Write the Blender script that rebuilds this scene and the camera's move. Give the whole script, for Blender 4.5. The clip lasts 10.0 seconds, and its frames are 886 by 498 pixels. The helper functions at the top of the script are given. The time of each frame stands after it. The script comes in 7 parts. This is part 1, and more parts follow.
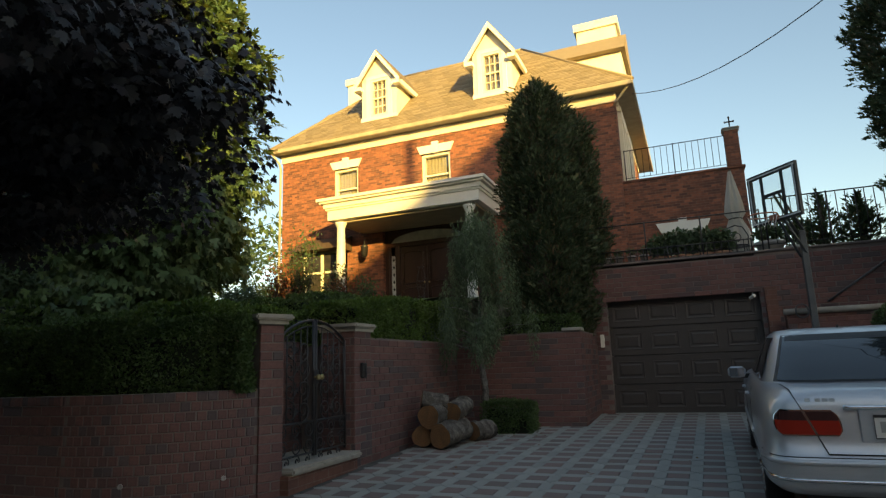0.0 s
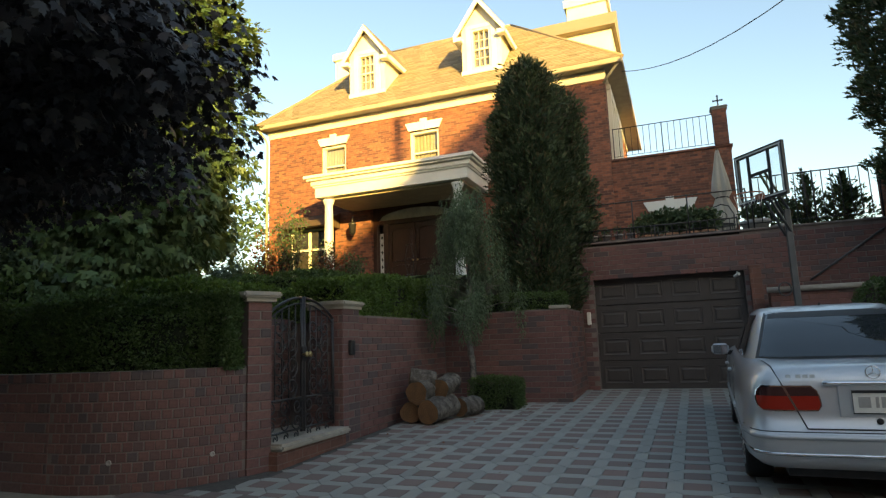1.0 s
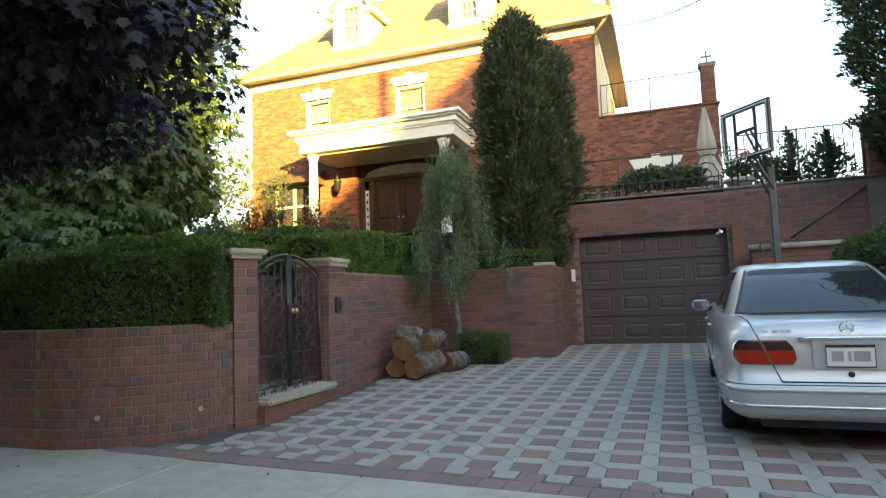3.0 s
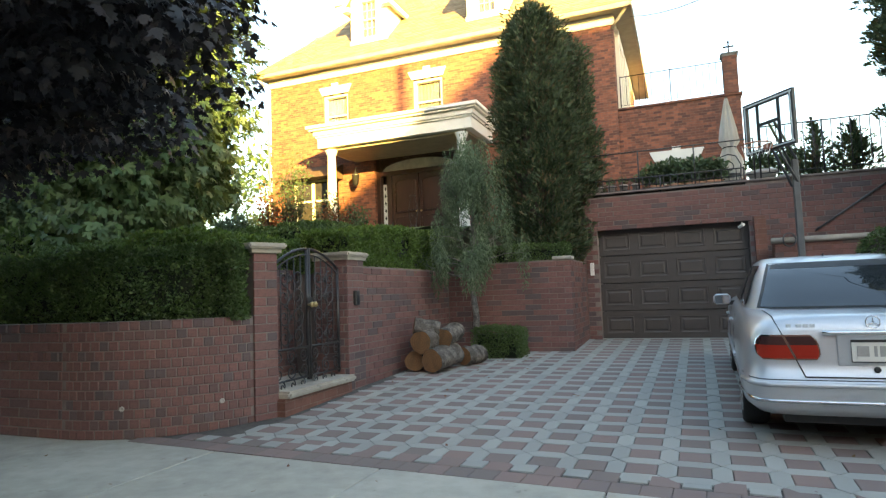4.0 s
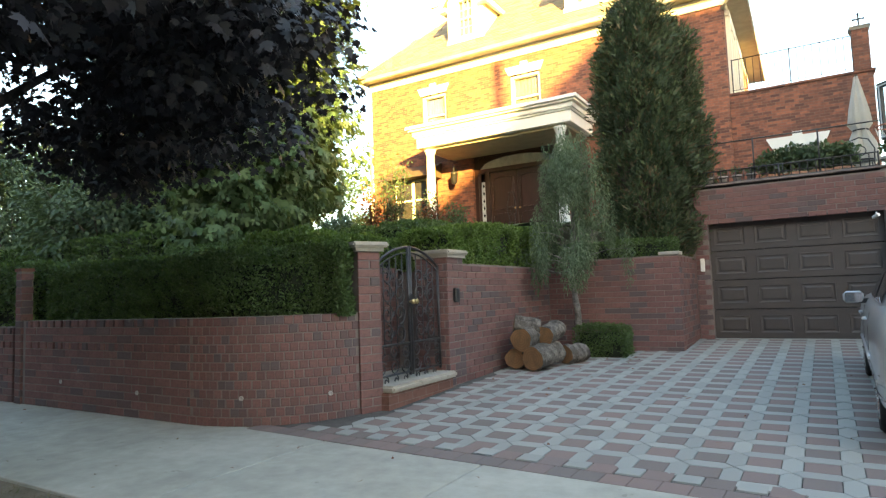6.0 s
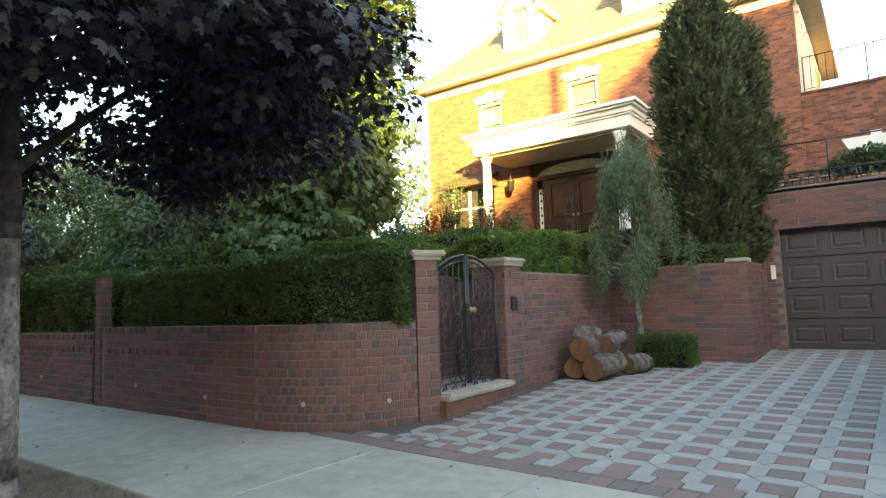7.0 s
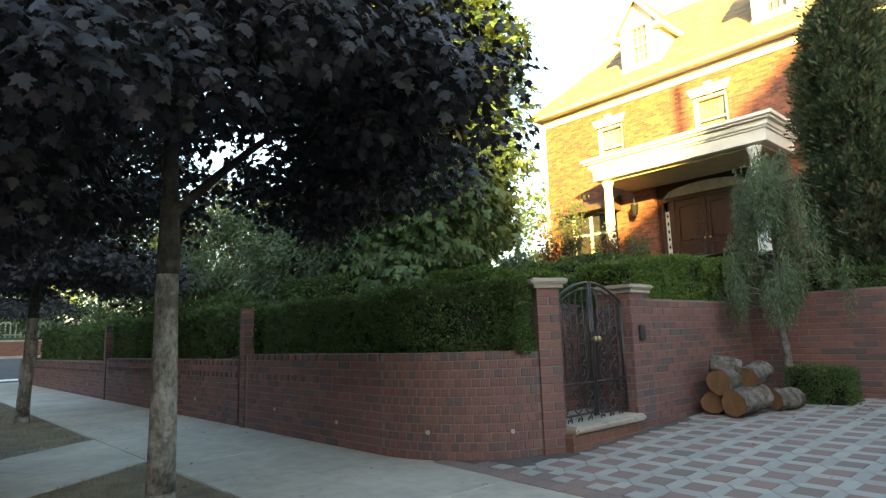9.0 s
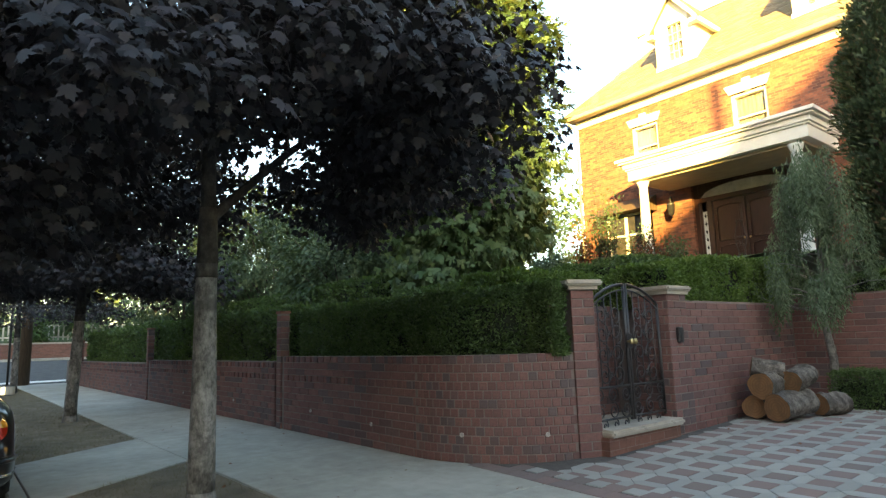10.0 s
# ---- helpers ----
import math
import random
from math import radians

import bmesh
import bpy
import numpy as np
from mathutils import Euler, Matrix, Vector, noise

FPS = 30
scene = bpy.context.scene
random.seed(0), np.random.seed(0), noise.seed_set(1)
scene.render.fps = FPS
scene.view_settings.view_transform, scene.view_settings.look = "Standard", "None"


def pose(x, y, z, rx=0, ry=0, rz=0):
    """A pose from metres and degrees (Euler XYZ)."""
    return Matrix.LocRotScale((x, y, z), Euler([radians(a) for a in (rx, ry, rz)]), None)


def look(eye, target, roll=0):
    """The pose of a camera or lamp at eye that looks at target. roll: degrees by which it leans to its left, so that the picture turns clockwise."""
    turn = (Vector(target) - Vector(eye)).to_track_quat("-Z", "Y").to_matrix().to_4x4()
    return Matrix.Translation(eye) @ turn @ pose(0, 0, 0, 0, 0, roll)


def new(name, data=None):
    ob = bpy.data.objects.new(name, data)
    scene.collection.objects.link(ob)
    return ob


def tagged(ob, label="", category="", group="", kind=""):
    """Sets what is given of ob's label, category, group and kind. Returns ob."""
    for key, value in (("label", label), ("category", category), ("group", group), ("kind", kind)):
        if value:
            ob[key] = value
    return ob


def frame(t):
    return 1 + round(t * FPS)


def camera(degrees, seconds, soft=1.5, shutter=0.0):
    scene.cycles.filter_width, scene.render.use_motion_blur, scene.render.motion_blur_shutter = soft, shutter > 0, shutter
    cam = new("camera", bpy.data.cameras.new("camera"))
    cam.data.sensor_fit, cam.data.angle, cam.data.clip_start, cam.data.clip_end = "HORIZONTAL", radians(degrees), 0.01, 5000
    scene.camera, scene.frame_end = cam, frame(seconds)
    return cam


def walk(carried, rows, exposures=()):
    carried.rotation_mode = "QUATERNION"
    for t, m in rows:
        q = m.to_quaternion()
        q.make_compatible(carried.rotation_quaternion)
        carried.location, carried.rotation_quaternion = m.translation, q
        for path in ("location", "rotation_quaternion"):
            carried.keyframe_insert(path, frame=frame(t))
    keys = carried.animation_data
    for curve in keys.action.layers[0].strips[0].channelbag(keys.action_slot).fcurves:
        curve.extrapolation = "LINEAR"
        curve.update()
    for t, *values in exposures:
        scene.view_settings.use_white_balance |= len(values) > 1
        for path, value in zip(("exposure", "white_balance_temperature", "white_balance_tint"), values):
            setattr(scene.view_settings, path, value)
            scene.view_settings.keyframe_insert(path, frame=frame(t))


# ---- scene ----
EYE_Z = 1.33
cam = camera(72.4, 10.0, soft=1.3)
# seconds, yaw to the left of the street's normal, pitch, roll; the camera turns where it stands
TURNS = [
    (0.0, 22.08, 11.0, -2.04), (0.5, 21.75, 10.16, -2.03), (1.0, 21.03, 8.86, -2.05), (1.5, 20.21, 7.66, -2.02),
    (2.0, 19.87, 6.44, -2.02), (2.5, 19.66, 5.39, -2.03), (4.0, 21.55, 4.25, -2.06), (4.5, 23.22, 4.12, -2.07),
    (5.0, 25.12, 4.06, -2.07), (5.5, 27.96, 4.17, -2.07), (7.0, 36.3, 5.29, -1.98), (7.5, 38.81, 6.32, -1.99),
    (8.0, 41.78, 7.33, -1.97), (8.5, 44.86, 8.11, -1.88), (9.0, 47.6, 8.36, -1.89), (9.5, 49.42, 8.54, -1.86),
    (10.0, 50.73, 8.68, -1.85)]
walk(cam, [(t, pose(0, 0, EYE_Z, 90 + p, 0, y) @ pose(0, 0, 0, 0, 0, r)) for t, y, p, r in TURNS],
     exposures=[(t, e, 7700, 9) for t, e in ((0.0, 1.38), (0.5, 1.6), (1.0, 1.86), (1.5, 2.28), (2.0, 2.66), (2.5, 2.88), (4.0, 3.14), (5.5, 3.3), (7.0, 3.42), (8.5, 3.2), (10.0, 3.06))])

# ---- light ----
SUN_AZ, SUN_EL = radians(39), radians(9)          # from the street's side, to the right
world = bpy.data.worlds.new("world")
scene.world = world
world.use_nodes = True
wn = world.node_tree
sky = wn.nodes.new("ShaderNodeTexSky")
sky.sky_type, sky.sun_disc = "NISHITA", False
sky.sun_elevation = SUN_EL
sky.sun_rotation = math.pi - SUN_AZ
sky.air_density, sky.dust_density, sky.ozone_density = 1.0, 1.2, 1.5
wn.nodes["Background"].inputs["Strength"].default_value = 0.13
wn.links.new(sky.outputs[0], wn.nodes["Background"].inputs["Color"])
sun_data = bpy.data.lights.new("sun", "SUN")
sun_data.energy, sun_data.angle, sun_data.color = 5.0, radians(0.7), (1.0, 0.70, 0.215)
sun = new("sun", sun_data)
to_sun = Vector((math.sin(SUN_AZ) * math.cos(SUN_EL), -math.cos(SUN_AZ) * math.cos(SUN_EL), math.sin(SUN_EL)))
sun.matrix_world = look(to_sun * 60, (0, 0, 0))

# ---- materials ----
rng = np.random.default_rng(7)


class Nodes:
    """A material's node tree, with short calls for the usual nodes."""

    def __init__(self, name):
        self.mat = bpy.data.materials.new(name)
        self.mat.use_nodes = True
        self.t = self.mat.node_tree
        self.bsdf = self.t.nodes["Principled BSDF"]

    def n(self, kind, **props):
        node = self.t.nodes.new(kind)
        for key, value in props.items():
            if key == "operation":
                node.operation = value
            elif key == "data_type":
                node.data_type = value
            elif key == "blend_type":
                node.blend_type = value
        return node

    def put(self, sock, value):
        if isinstance(value, bpy.types.NodeSocket):
            self.t.links.new(value, sock)
        else:
            sock.default_value = value

    def coords(self):
        return self.n("ShaderNodeTexCoord").outputs["Object"]

    def noise(self, scale, detail=3.0, rough=0.55, vec=None):
        node = self.n("ShaderNodeTexNoise")
        node.inputs["Scale"].default_value, node.inputs["Detail"].default_value = scale, detail
        node.inputs["Roughness"].default_value = rough
        self.t.links.new(vec or self.coords(), node.inputs["Vector"])
        return node.outputs["Fac"]

    def ramp(self, fac, stops):
        node = self.n("ShaderNodeValToRGB")
        els = node.color_ramp.elements
        while len(els) < len(stops):
            els.new(0.5)
        for el, (p, c) in zip(els, stops):
            el.position, el.color = p, (*c, 1)
        self.t.links.new(fac, node.inputs["Fac"])
        return node.outputs["Color"]

    def mix(self, fac, a, b, blend="MIX"):
        node = self.n("ShaderNodeMix", data_type="RGBA", blend_type=blend)
        self.put(node.inputs[0], fac)
        for k, v in ((6, a), (7, b)):
            self.put(node.inputs[k], (*v, 1) if isinstance(v, tuple) and len(v) == 3 else v)
        return node.outputs[2]

    def math(self, op, a, b=0.0):
        node = self.n("ShaderNodeMath", operation=op)
        self.put(node.inputs[0], a)
        self.put(node.inputs[1], b)
        return node.outputs[0]

    def bump(self, height, strength=0.4, dist=0.01):
        node = self.n("ShaderNodeBump")
        node.inputs["Strength"].default_value, node.inputs["Distance"].default_value = strength, dist
        self.t.links.new(height, node.inputs["Height"])
        self.t.links.new(node.outputs[0], self.bsdf.inputs["Normal"])

    def rnd(self):
        a = self.n("ShaderNodeObjectInfo").outputs["Random"]
        b = self.n("ShaderNodeNewGeometry").outputs["Random Per Island"]
        return self.math("FRACT", self.math("ADD", self.math("MULTIPLY", a, 7.31), self.math("MULTIPLY", b, 5.17)))

    def done(self, color, rough=0.7, metal=0.0, spec=None):
        self.put(self.bsdf.inputs["Base Color"], (*color, 1) if isinstance(color, tuple) else color)
        self.put(self.bsdf.inputs["Roughness"], rough)
        self.put(self.bsdf.inputs["Metallic"], metal)
        if spec is not None:
            self.bsdf.inputs["Specular IOR Level"].default_value = spec
        return self.mat


def speckled(name, dark, light, scale=8, fine=90, rough=0.75, bump=0.25, dist=0.004, metal=0.0, spec=None):
    """A plain surface with broad blotches and a fine grain."""
    m = Nodes(name)
    broad, grain = m.noise(scale, 4), m.noise(fine, 4, 0.65)
    both = m.math("ADD", m.math("MULTIPLY", broad, 0.65), m.math("MULTIPLY", grain, 0.35))
    col = m.ramp(both, [(0.33, dark), (0.67, light)])
    m.bump(grain, bump, dist)
    return m.done(col, rough, metal, spec)


def brick_piece(name):
    m = Nodes(name)
    col = m.ramp(m.rnd(), [(0.0, (0.215, 0.10, 0.088)), (0.2, (0.145, 0.072, 0.068)), (0.38, (0.205, 0.104, 0.09)), (0.55, (0.17, 0.08, 0.074)),
                           (0.72, (0.13, 0.068, 0.065)), (0.84, (0.078, 0.067, 0.073)), (0.92, (0.10, 0.084, 0.088)), (1.0, (0.185, 0.088, 0.076))])
    grain, stain = m.noise(26, 6, 0.75), m.noise(1.3, 4)
    col = m.mix(m.ramp(grain, [(0.42, (0, 0, 0)), (0.64, (0.5, 0.5, 0.5))]), col, (0.075, 0.046, 0.044))
    col = m.mix(m.math("MULTIPLY", m.math("GREATER_THAN", m.noise(2.6, 6, 0.75), 0.66), 0.25), col, (0.40, 0.35, 0.32))
    col = m.mix(m.math("MULTIPLY", stain, 0.2), col, (0.17, 0.11, 0.10))
    m.bump(grain, 0.5, 0.006)
    return m.done(col, 0.85, spec=0.3)


def brick_wall(name, width=0.215, height=0.072, a=(0.32, 0.12, 0.07), b=(0.11, 0.055, 0.045), joint=(0.20, 0.13, 0.10)):
    m = Nodes(name)
    sep = m.n("ShaderNodeSeparateXYZ")
    m.t.links.new(m.coords(), sep.inputs[0])
    comb = m.n("ShaderNodeCombineXYZ")
    m.t.links.new(m.math("ADD", sep.outputs[0], sep.outputs[1]), comb.inputs[0])
    m.t.links.new(sep.outputs[2], comb.inputs[1])
    tex = m.n("ShaderNodeTexBrick")
    m.t.links.new(comb.outputs[0], tex.inputs["Vector"])
    for key, v in (("Scale", 1.0), ("Mortar Size", 0.006), ("Mortar Smooth", 0.2), ("Bias", -0.05), ("Brick Width", width), ("Row Height", height)):
        tex.inputs[key].default_value = v
    tex.inputs["Color1"].default_value, tex.inputs["Color2"].default_value, tex.inputs["Mortar"].default_value = (*a, 1), (*b, 1), (*joint, 1)
    col = m.mix(m.math("MULTIPLY", m.noise(0.9, 5), 0.45), tex.outputs["Color"], (0.20, 0.08, 0.055))
    col = m.mix(m.ramp(m.noise(9, 6, 0.75), [(0.45, (0, 0, 0)), (0.65, (0.6, 0.6, 0.6))]), col, (0.11, 0.055, 0.045))
    node = m.n("ShaderNodeBump")
    node.invert = True
    node.inputs["Strength"].default_value, node.inputs["Distance"].default_value = 0.7, 0.01
    m.t.links.new(tex.outputs["Fac"], node.inputs["Height"])
    m.t.links.new(node.outputs[0], m.bsdf.inputs["Normal"])
    return m.done(col, 0.88, spec=0.25)


def leaf_mat(name, stops, rough=0.5, through_col=(0.2, 0.3, 0.05), share=0.3):
    m = Nodes(name)
    col = m.ramp(m.rnd(), stops)
    col = m.mix(m.math("MULTIPLY", m.noise(0.7, 3), 0.45), col, stops[0][1])
    m.done(col, rough, spec=0.35)
    tr = m.n("ShaderNodeBsdfTranslucent")
    tr.inputs["Color"].default_value = (*through_col, 1)
    mx = m.n("ShaderNodeMixShader")
    mx.inputs[0].default_value = share
    out = m.t.nodes["Material Output"]
    m.t.links.new(m.bsdf.outputs[0], mx.inputs[1])
    m.t.links.new(tr.outputs[0], mx.inputs[2])
    m.t.links.new(mx.outputs[0], out.inputs[0])
    return m.mat


def glass_mat(name, tint=(0.03, 0.035, 0.04), rough=0.03):
    m = Nodes(name)
    return m.done(tint, rough, 0.0, 0.9)


def clear_mat(name):
    m = Nodes(name)
    tr, gl, mx = m.n("ShaderNodeBsdfTransparent"), m.n("ShaderNodeBsdfGlossy"), m.n("ShaderNodeMixShader")
    tr.inputs[0].default_value = (0.93, 0.95, 0.96, 1)
    gl.inputs["Roughness"].default_value = 0.03
    mx.inputs[0].default_value = 0.08
    m.t.links.new(tr.outputs[0], mx.inputs[1])
    m.t.links.new(gl.outputs[0], mx.inputs[2])
    m.t.links.new(mx.outputs[0], m.t.nodes["Material Output"].inputs[0])
    return m.mat


def shingle_mat():
    m = Nodes("shingle")
    col = m.ramp(m.rnd(), [(0.0, (0.21, 0.17, 0.12)), (0.5, (0.27, 0.22, 0.15)), (1.0, (0.33, 0.27, 0.19))])
    col = m.mix(m.math("MULTIPLY", m.noise(1.2, 4), 0.4), col, (0.17, 0.14, 0.10))
    g = m.noise(120, 3)
    m.bump(g, 0.4, 0.004)
    return m.done(col, 0.9, spec=0.2)


def wood_mat(name, dark, light, scale=3.0, rough=0.4):
    m = Nodes(name)
    mp = m.n("ShaderNodeMapping")
    mp.inputs["Scale"].default_value = (9, 9, 0.8)
    m.t.links.new(m.coords(), mp.inputs[0])
    g = m.noise(scale, 6, 0.6, mp.outputs[0])
    m.bump(g, 0.15, 0.003)
    return m.done(m.ramp(g, [(0.3, dark), (0.7, light)]), rough)


def bark_mat(name, dark, light):
    m = Nodes(name)
    mp = m.n("ShaderNodeMapping")
    mp.inputs["Scale"].default_value = (1, 1, 0.55)
    m.t.links.new(m.coords(), mp.inputs[0])
    a, b = m.noise(11, 8, 0.75, mp.outputs[0]), m.noise(5, 5, 0.7)
    col = m.mix(m.ramp(b, [(0.47, (0, 0, 0)), (0.6, (0.7, 0.7, 0.7))]), m.ramp(a, [(0.36, dark), (0.64, light)]), dark)
    m.bump(a, 0.7, 0.02)
    return m.done(col, 0.92, spec=0.2)


def log_end_mat():
    m = Nodes("cut_wood")
    w = m.n("ShaderNodeTexWave")
    w.wave_type, w.rings_direction = "RINGS", "X"
    w.inputs["Scale"].default_value, w.inputs["Distortion"].default_value = 9, 2.5
    m.t.links.new(m.coords(), w.inputs["Vector"])
    col = m.ramp(w.outputs["Fac"], [(0.1, (0.165, 0.085, 0.038)), (0.9, (0.20, 0.108, 0.05))])
    col = m.mix(m.ramp(m.noise(7, 6, 0.7), [(0.4, (0, 0, 0)), (0.65, (0.85, 0.85, 0.85))]), col, (0.12, 0.07, 0.035))
    return m.done(col, 0.85)


def paint_mat():
    m = Nodes("silver_paint")
    flake = m.noise(900, 2)
    col = m.ramp(flake, [(0.35, (0.50, 0.52, 0.54)), (0.65, (0.62, 0.64, 0.66))])
    m.done(col, 0.42, 0.62)
    m.bsdf.inputs["Coat Weight"].default_value, m.bsdf.inputs["Coat Roughness"].default_value = 0.8, 0.04
    return m.mat


def concrete_mat(name, dark, light):
    m = Nodes(name)
    a, b, c = m.noise(0.9, 5), m.noise(6, 5, 0.6), m.noise(160, 3)
    both = m.math("ADD", m.math("ADD", m.math("MULTIPLY", a, 0.5), m.math("MULTIPLY", b, 0.35)), m.math("MULTIPLY", c, 0.15))
    col = m.ramp(both, [(0.36, dark), (0.62, light)])
    col = m.mix(m.math("MULTIPLY", m.math("GREATER_THAN", m.noise(3.3, 6, 0.7), 0.66), 0.35), col, (0.15, 0.14, 0.12))
    m.bump(c, 0.35, 0.003)
    return m.done(col, 0.9, spec=0.25)


M = dict(
    brick=brick_piece("brick"), mortar=speckled("mortar", (0.12, 0.096, 0.088), (0.20, 0.165, 0.15), 5, 120, 0.95),
    house_brick=brick_wall("house_brick", 0.215, 0.072, (0.37, 0.138, 0.08), (0.075, 0.042, 0.04), (0.21, 0.135, 0.10)),
    wall_brick=brick_wall("wall_brick", 0.3, 0.0975, (0.20, 0.10, 0.078), (0.125, 0.072, 0.06), (0.20, 0.15, 0.13)),
    stone=concrete_mat("stone_cap", (0.26, 0.235, 0.20), (0.42, 0.385, 0.33)),
    concrete=concrete_mat("concrete", (0.285, 0.277, 0.24), (0.44, 0.428, 0.372)),
    joint=speckled("joint", (0.06, 0.055, 0.05), (0.12, 0.11, 0.10), 9, 120, 0.95),
    asphalt=speckled("asphalt", (0.04, 0.04, 0.042), (0.075, 0.075, 0.075), 3, 220, 0.9, 0.5),
    paver_grey=None, paver_red=None,
    soil=speckled("dry_grass_soil", (0.11, 0.09, 0.062), (0.26, 0.215, 0.15), 2.5, 60, 0.98, 0.9, 0.03),
    lawn=speckled("lawn", (0.035, 0.06, 0.02), (0.07, 0.11, 0.035), 3, 60, 0.95, 0.8, 0.02),
    white=speckled("white_paint", (0.70, 0.68, 0.62), (0.80, 0.78, 0.73), 2, 60, 0.5, 0.08, 0.002),
    cream=speckled("cream_paint", (0.68, 0.64, 0.52), (0.78, 0.74, 0.62), 2, 60, 0.55, 0.08, 0.002),
    gutter=speckled("gutter_paint", (0.30, 0.26, 0.19), (0.42, 0.37, 0.27), 3, 60, 0.5, 0.08, 0.002),
    shingle=shingle_mat(), glass=glass_mat("window_glass"),
    curtain=speckled("curtain", (0.24, 0.21, 0.15), (0.34, 0.30, 0.22), 14, 60, 0.9),
    door=wood_mat("mahogany", (0.028, 0.012, 0.010), (0.055, 0.023, 0.017), 3, 0.3),
    leaf_shade=speckled("hedge_inner_shade", (0.008, 0.013, 0.006), (0.018, 0.026, 0.012), 6, 60, 0.95), lit_glass=speckled("pale_frost_and_gleam", (0.50, 0.53, 0.54), (0.80, 0.82, 0.82), 5, 40, 0.12, 0.05, 0.002),
    garage=speckled("brown_door_paint", (0.042, 0.036, 0.034), (0.058, 0.050, 0.047), 2, 90, 0.45, 0.1, 0.002),
    iron=speckled("black_iron", (0.03, 0.03, 0.032), (0.06, 0.06, 0.064), 20, 150, 0.36, 0.3, 0.002, 0.5),
    brass=speckled("brass", (0.55, 0.42, 0.2), (0.7, 0.55, 0.28), 20, 90, 0.3, 0.1, 0.001, 1.0),
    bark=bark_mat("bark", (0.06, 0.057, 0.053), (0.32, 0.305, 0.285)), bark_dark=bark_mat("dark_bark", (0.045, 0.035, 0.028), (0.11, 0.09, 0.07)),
    cut=log_end_mat(), paint=paint_mat(), chrome=speckled("chrome", (0.7, 0.7, 0.7), (0.8, 0.8, 0.8), 5, 90, 0.08, 0.0, 0.001, 1.0),
    car_glass=glass_mat("car_glass", (0.02, 0.025, 0.03), 0.02), rubber=speckled("rubber", (0.012, 0.012, 0.012), (0.025, 0.025, 0.025), 12, 90, 0.8),
    red_lens=None, dark_lens=None, amber_lens=None,
    canvas=speckled("canvas", (0.45, 0.41, 0.35), (0.58, 0.54, 0.47), 3, 200, 0.9, 0.3),
    clear=clear_mat("clear_acrylic"), grey_metal=speckled("grey_metal", (0.06, 0.066, 0.07), (0.10, 0.11, 0.115), 6, 90, 0.5, 0.1, 0.002, 0.3),
    black=speckled("black_plastic", (0.012, 0.012, 0.013), (0.03, 0.03, 0.03), 12, 90, 0.5),
    orange=speckled("faded_orange_paint", (0.30, 0.10, 0.06), (0.40, 0.16, 0.10), 12, 90, 0.6),
    terracotta=speckled("terracotta", (0.30, 0.15, 0.09), (0.42, 0.23, 0.15), 6, 90, 0.9),
    pot_grey=speckled("grey_pot", (0.30, 0.29, 0.27), (0.42, 0.40, 0.38), 6, 90, 0.85),
    brown_wood=wood_mat("weathered_wood", (0.05, 0.032, 0.02), (0.12, 0.08, 0.05), 3, 0.8),
    bay_glass=speckled("shaded_glass", (0.02, 0.02, 0.02), (0.05, 0.045, 0.04), 4, 40, 0.15, 0.0, 0.001, 0.0, 0.3),
    room_shade=speckled("room_shade_black", (0.01, 0.01, 0.01), (0.02, 0.02, 0.02), 5, 60, 0.9),
)


def piece_mat(name, a, b, c):
    m = Nodes(name)
    col = m.ramp(m.rnd(), [(0.0, a), (0.5, b), (1.0, c)])
    col = m.mix(m.math("MULTIPLY", m.noise(0.8, 5), 0.4), col, a)
    col = m.mix(m.math("MULTIPLY", m.noise(70, 4, 0.7), 0.3), col, tuple(0.5 * v for v in a))
    m.bump(m.noise(90, 4, 0.7), 0.4, 0.004)
    return m.done(col, 0.85, spec=0.3)


def lens_mat(name, col, rough=0.12):
    m = Nodes(name)
    m.done(col, rough, 0.0, 0.7)
    m.bsdf.inputs["Coat Weight"].default_value = 0.6
    return m.mat


M["paver_grey"] = piece_mat("grey_paver", (0.30, 0.305, 0.282), (0.35, 0.355, 0.33), (0.405, 0.405, 0.375))
M["paver_red"] = piece_mat("red_paver", (0.195, 0.16, 0.148), (0.245, 0.18, 0.165), (0.28, 0.19, 0.168))
M["red_lens"], M["dark_lens"], M["amber_lens"] = lens_mat("red_lens", (0.34, 0.022, 0.012)), lens_mat("smoked_lens", (0.05, 0.02, 0.02)), lens_mat("amber_lens", (0.6, 0.25, 0.03))
M["maple"] = leaf_mat("purple_leaf", [(0.0, (0.018, 0.020, 0.023)), (0.6, (0.030, 0.030, 0.037)), (1.0, (0.050, 0.044, 0.055))], 0.5, (0.05, 0.03, 0.015), 0.08)
M["hedge"] = leaf_mat("hedge_leaf", [(0.0, (0.030, 0.056, 0.022)), (0.5, (0.060, 0.108, 0.036)), (1.0, (0.105, 0.165, 0.055))], 0.45, (0.14, 0.24, 0.03), 0.22)
M["hedge_bright"] = leaf_mat("young_hedge_leaf", [(0.0, (0.03, 0.06, 0.015)), (0.5, (0.065, 0.12, 0.026)), (1.0, (0.11, 0.18, 0.04))], 0.45, (0.2, 0.32, 0.04), 0.25)
M["chestnut"] = leaf_mat("broad_green_leaf", [(0.0, (0.045, 0.095, 0.045)), (0.5, (0.082, 0.145, 0.066)), (1.0, (0.135, 0.195, 0.085))], 0.5, (0.20, 0.22, 0.045), 0.24)
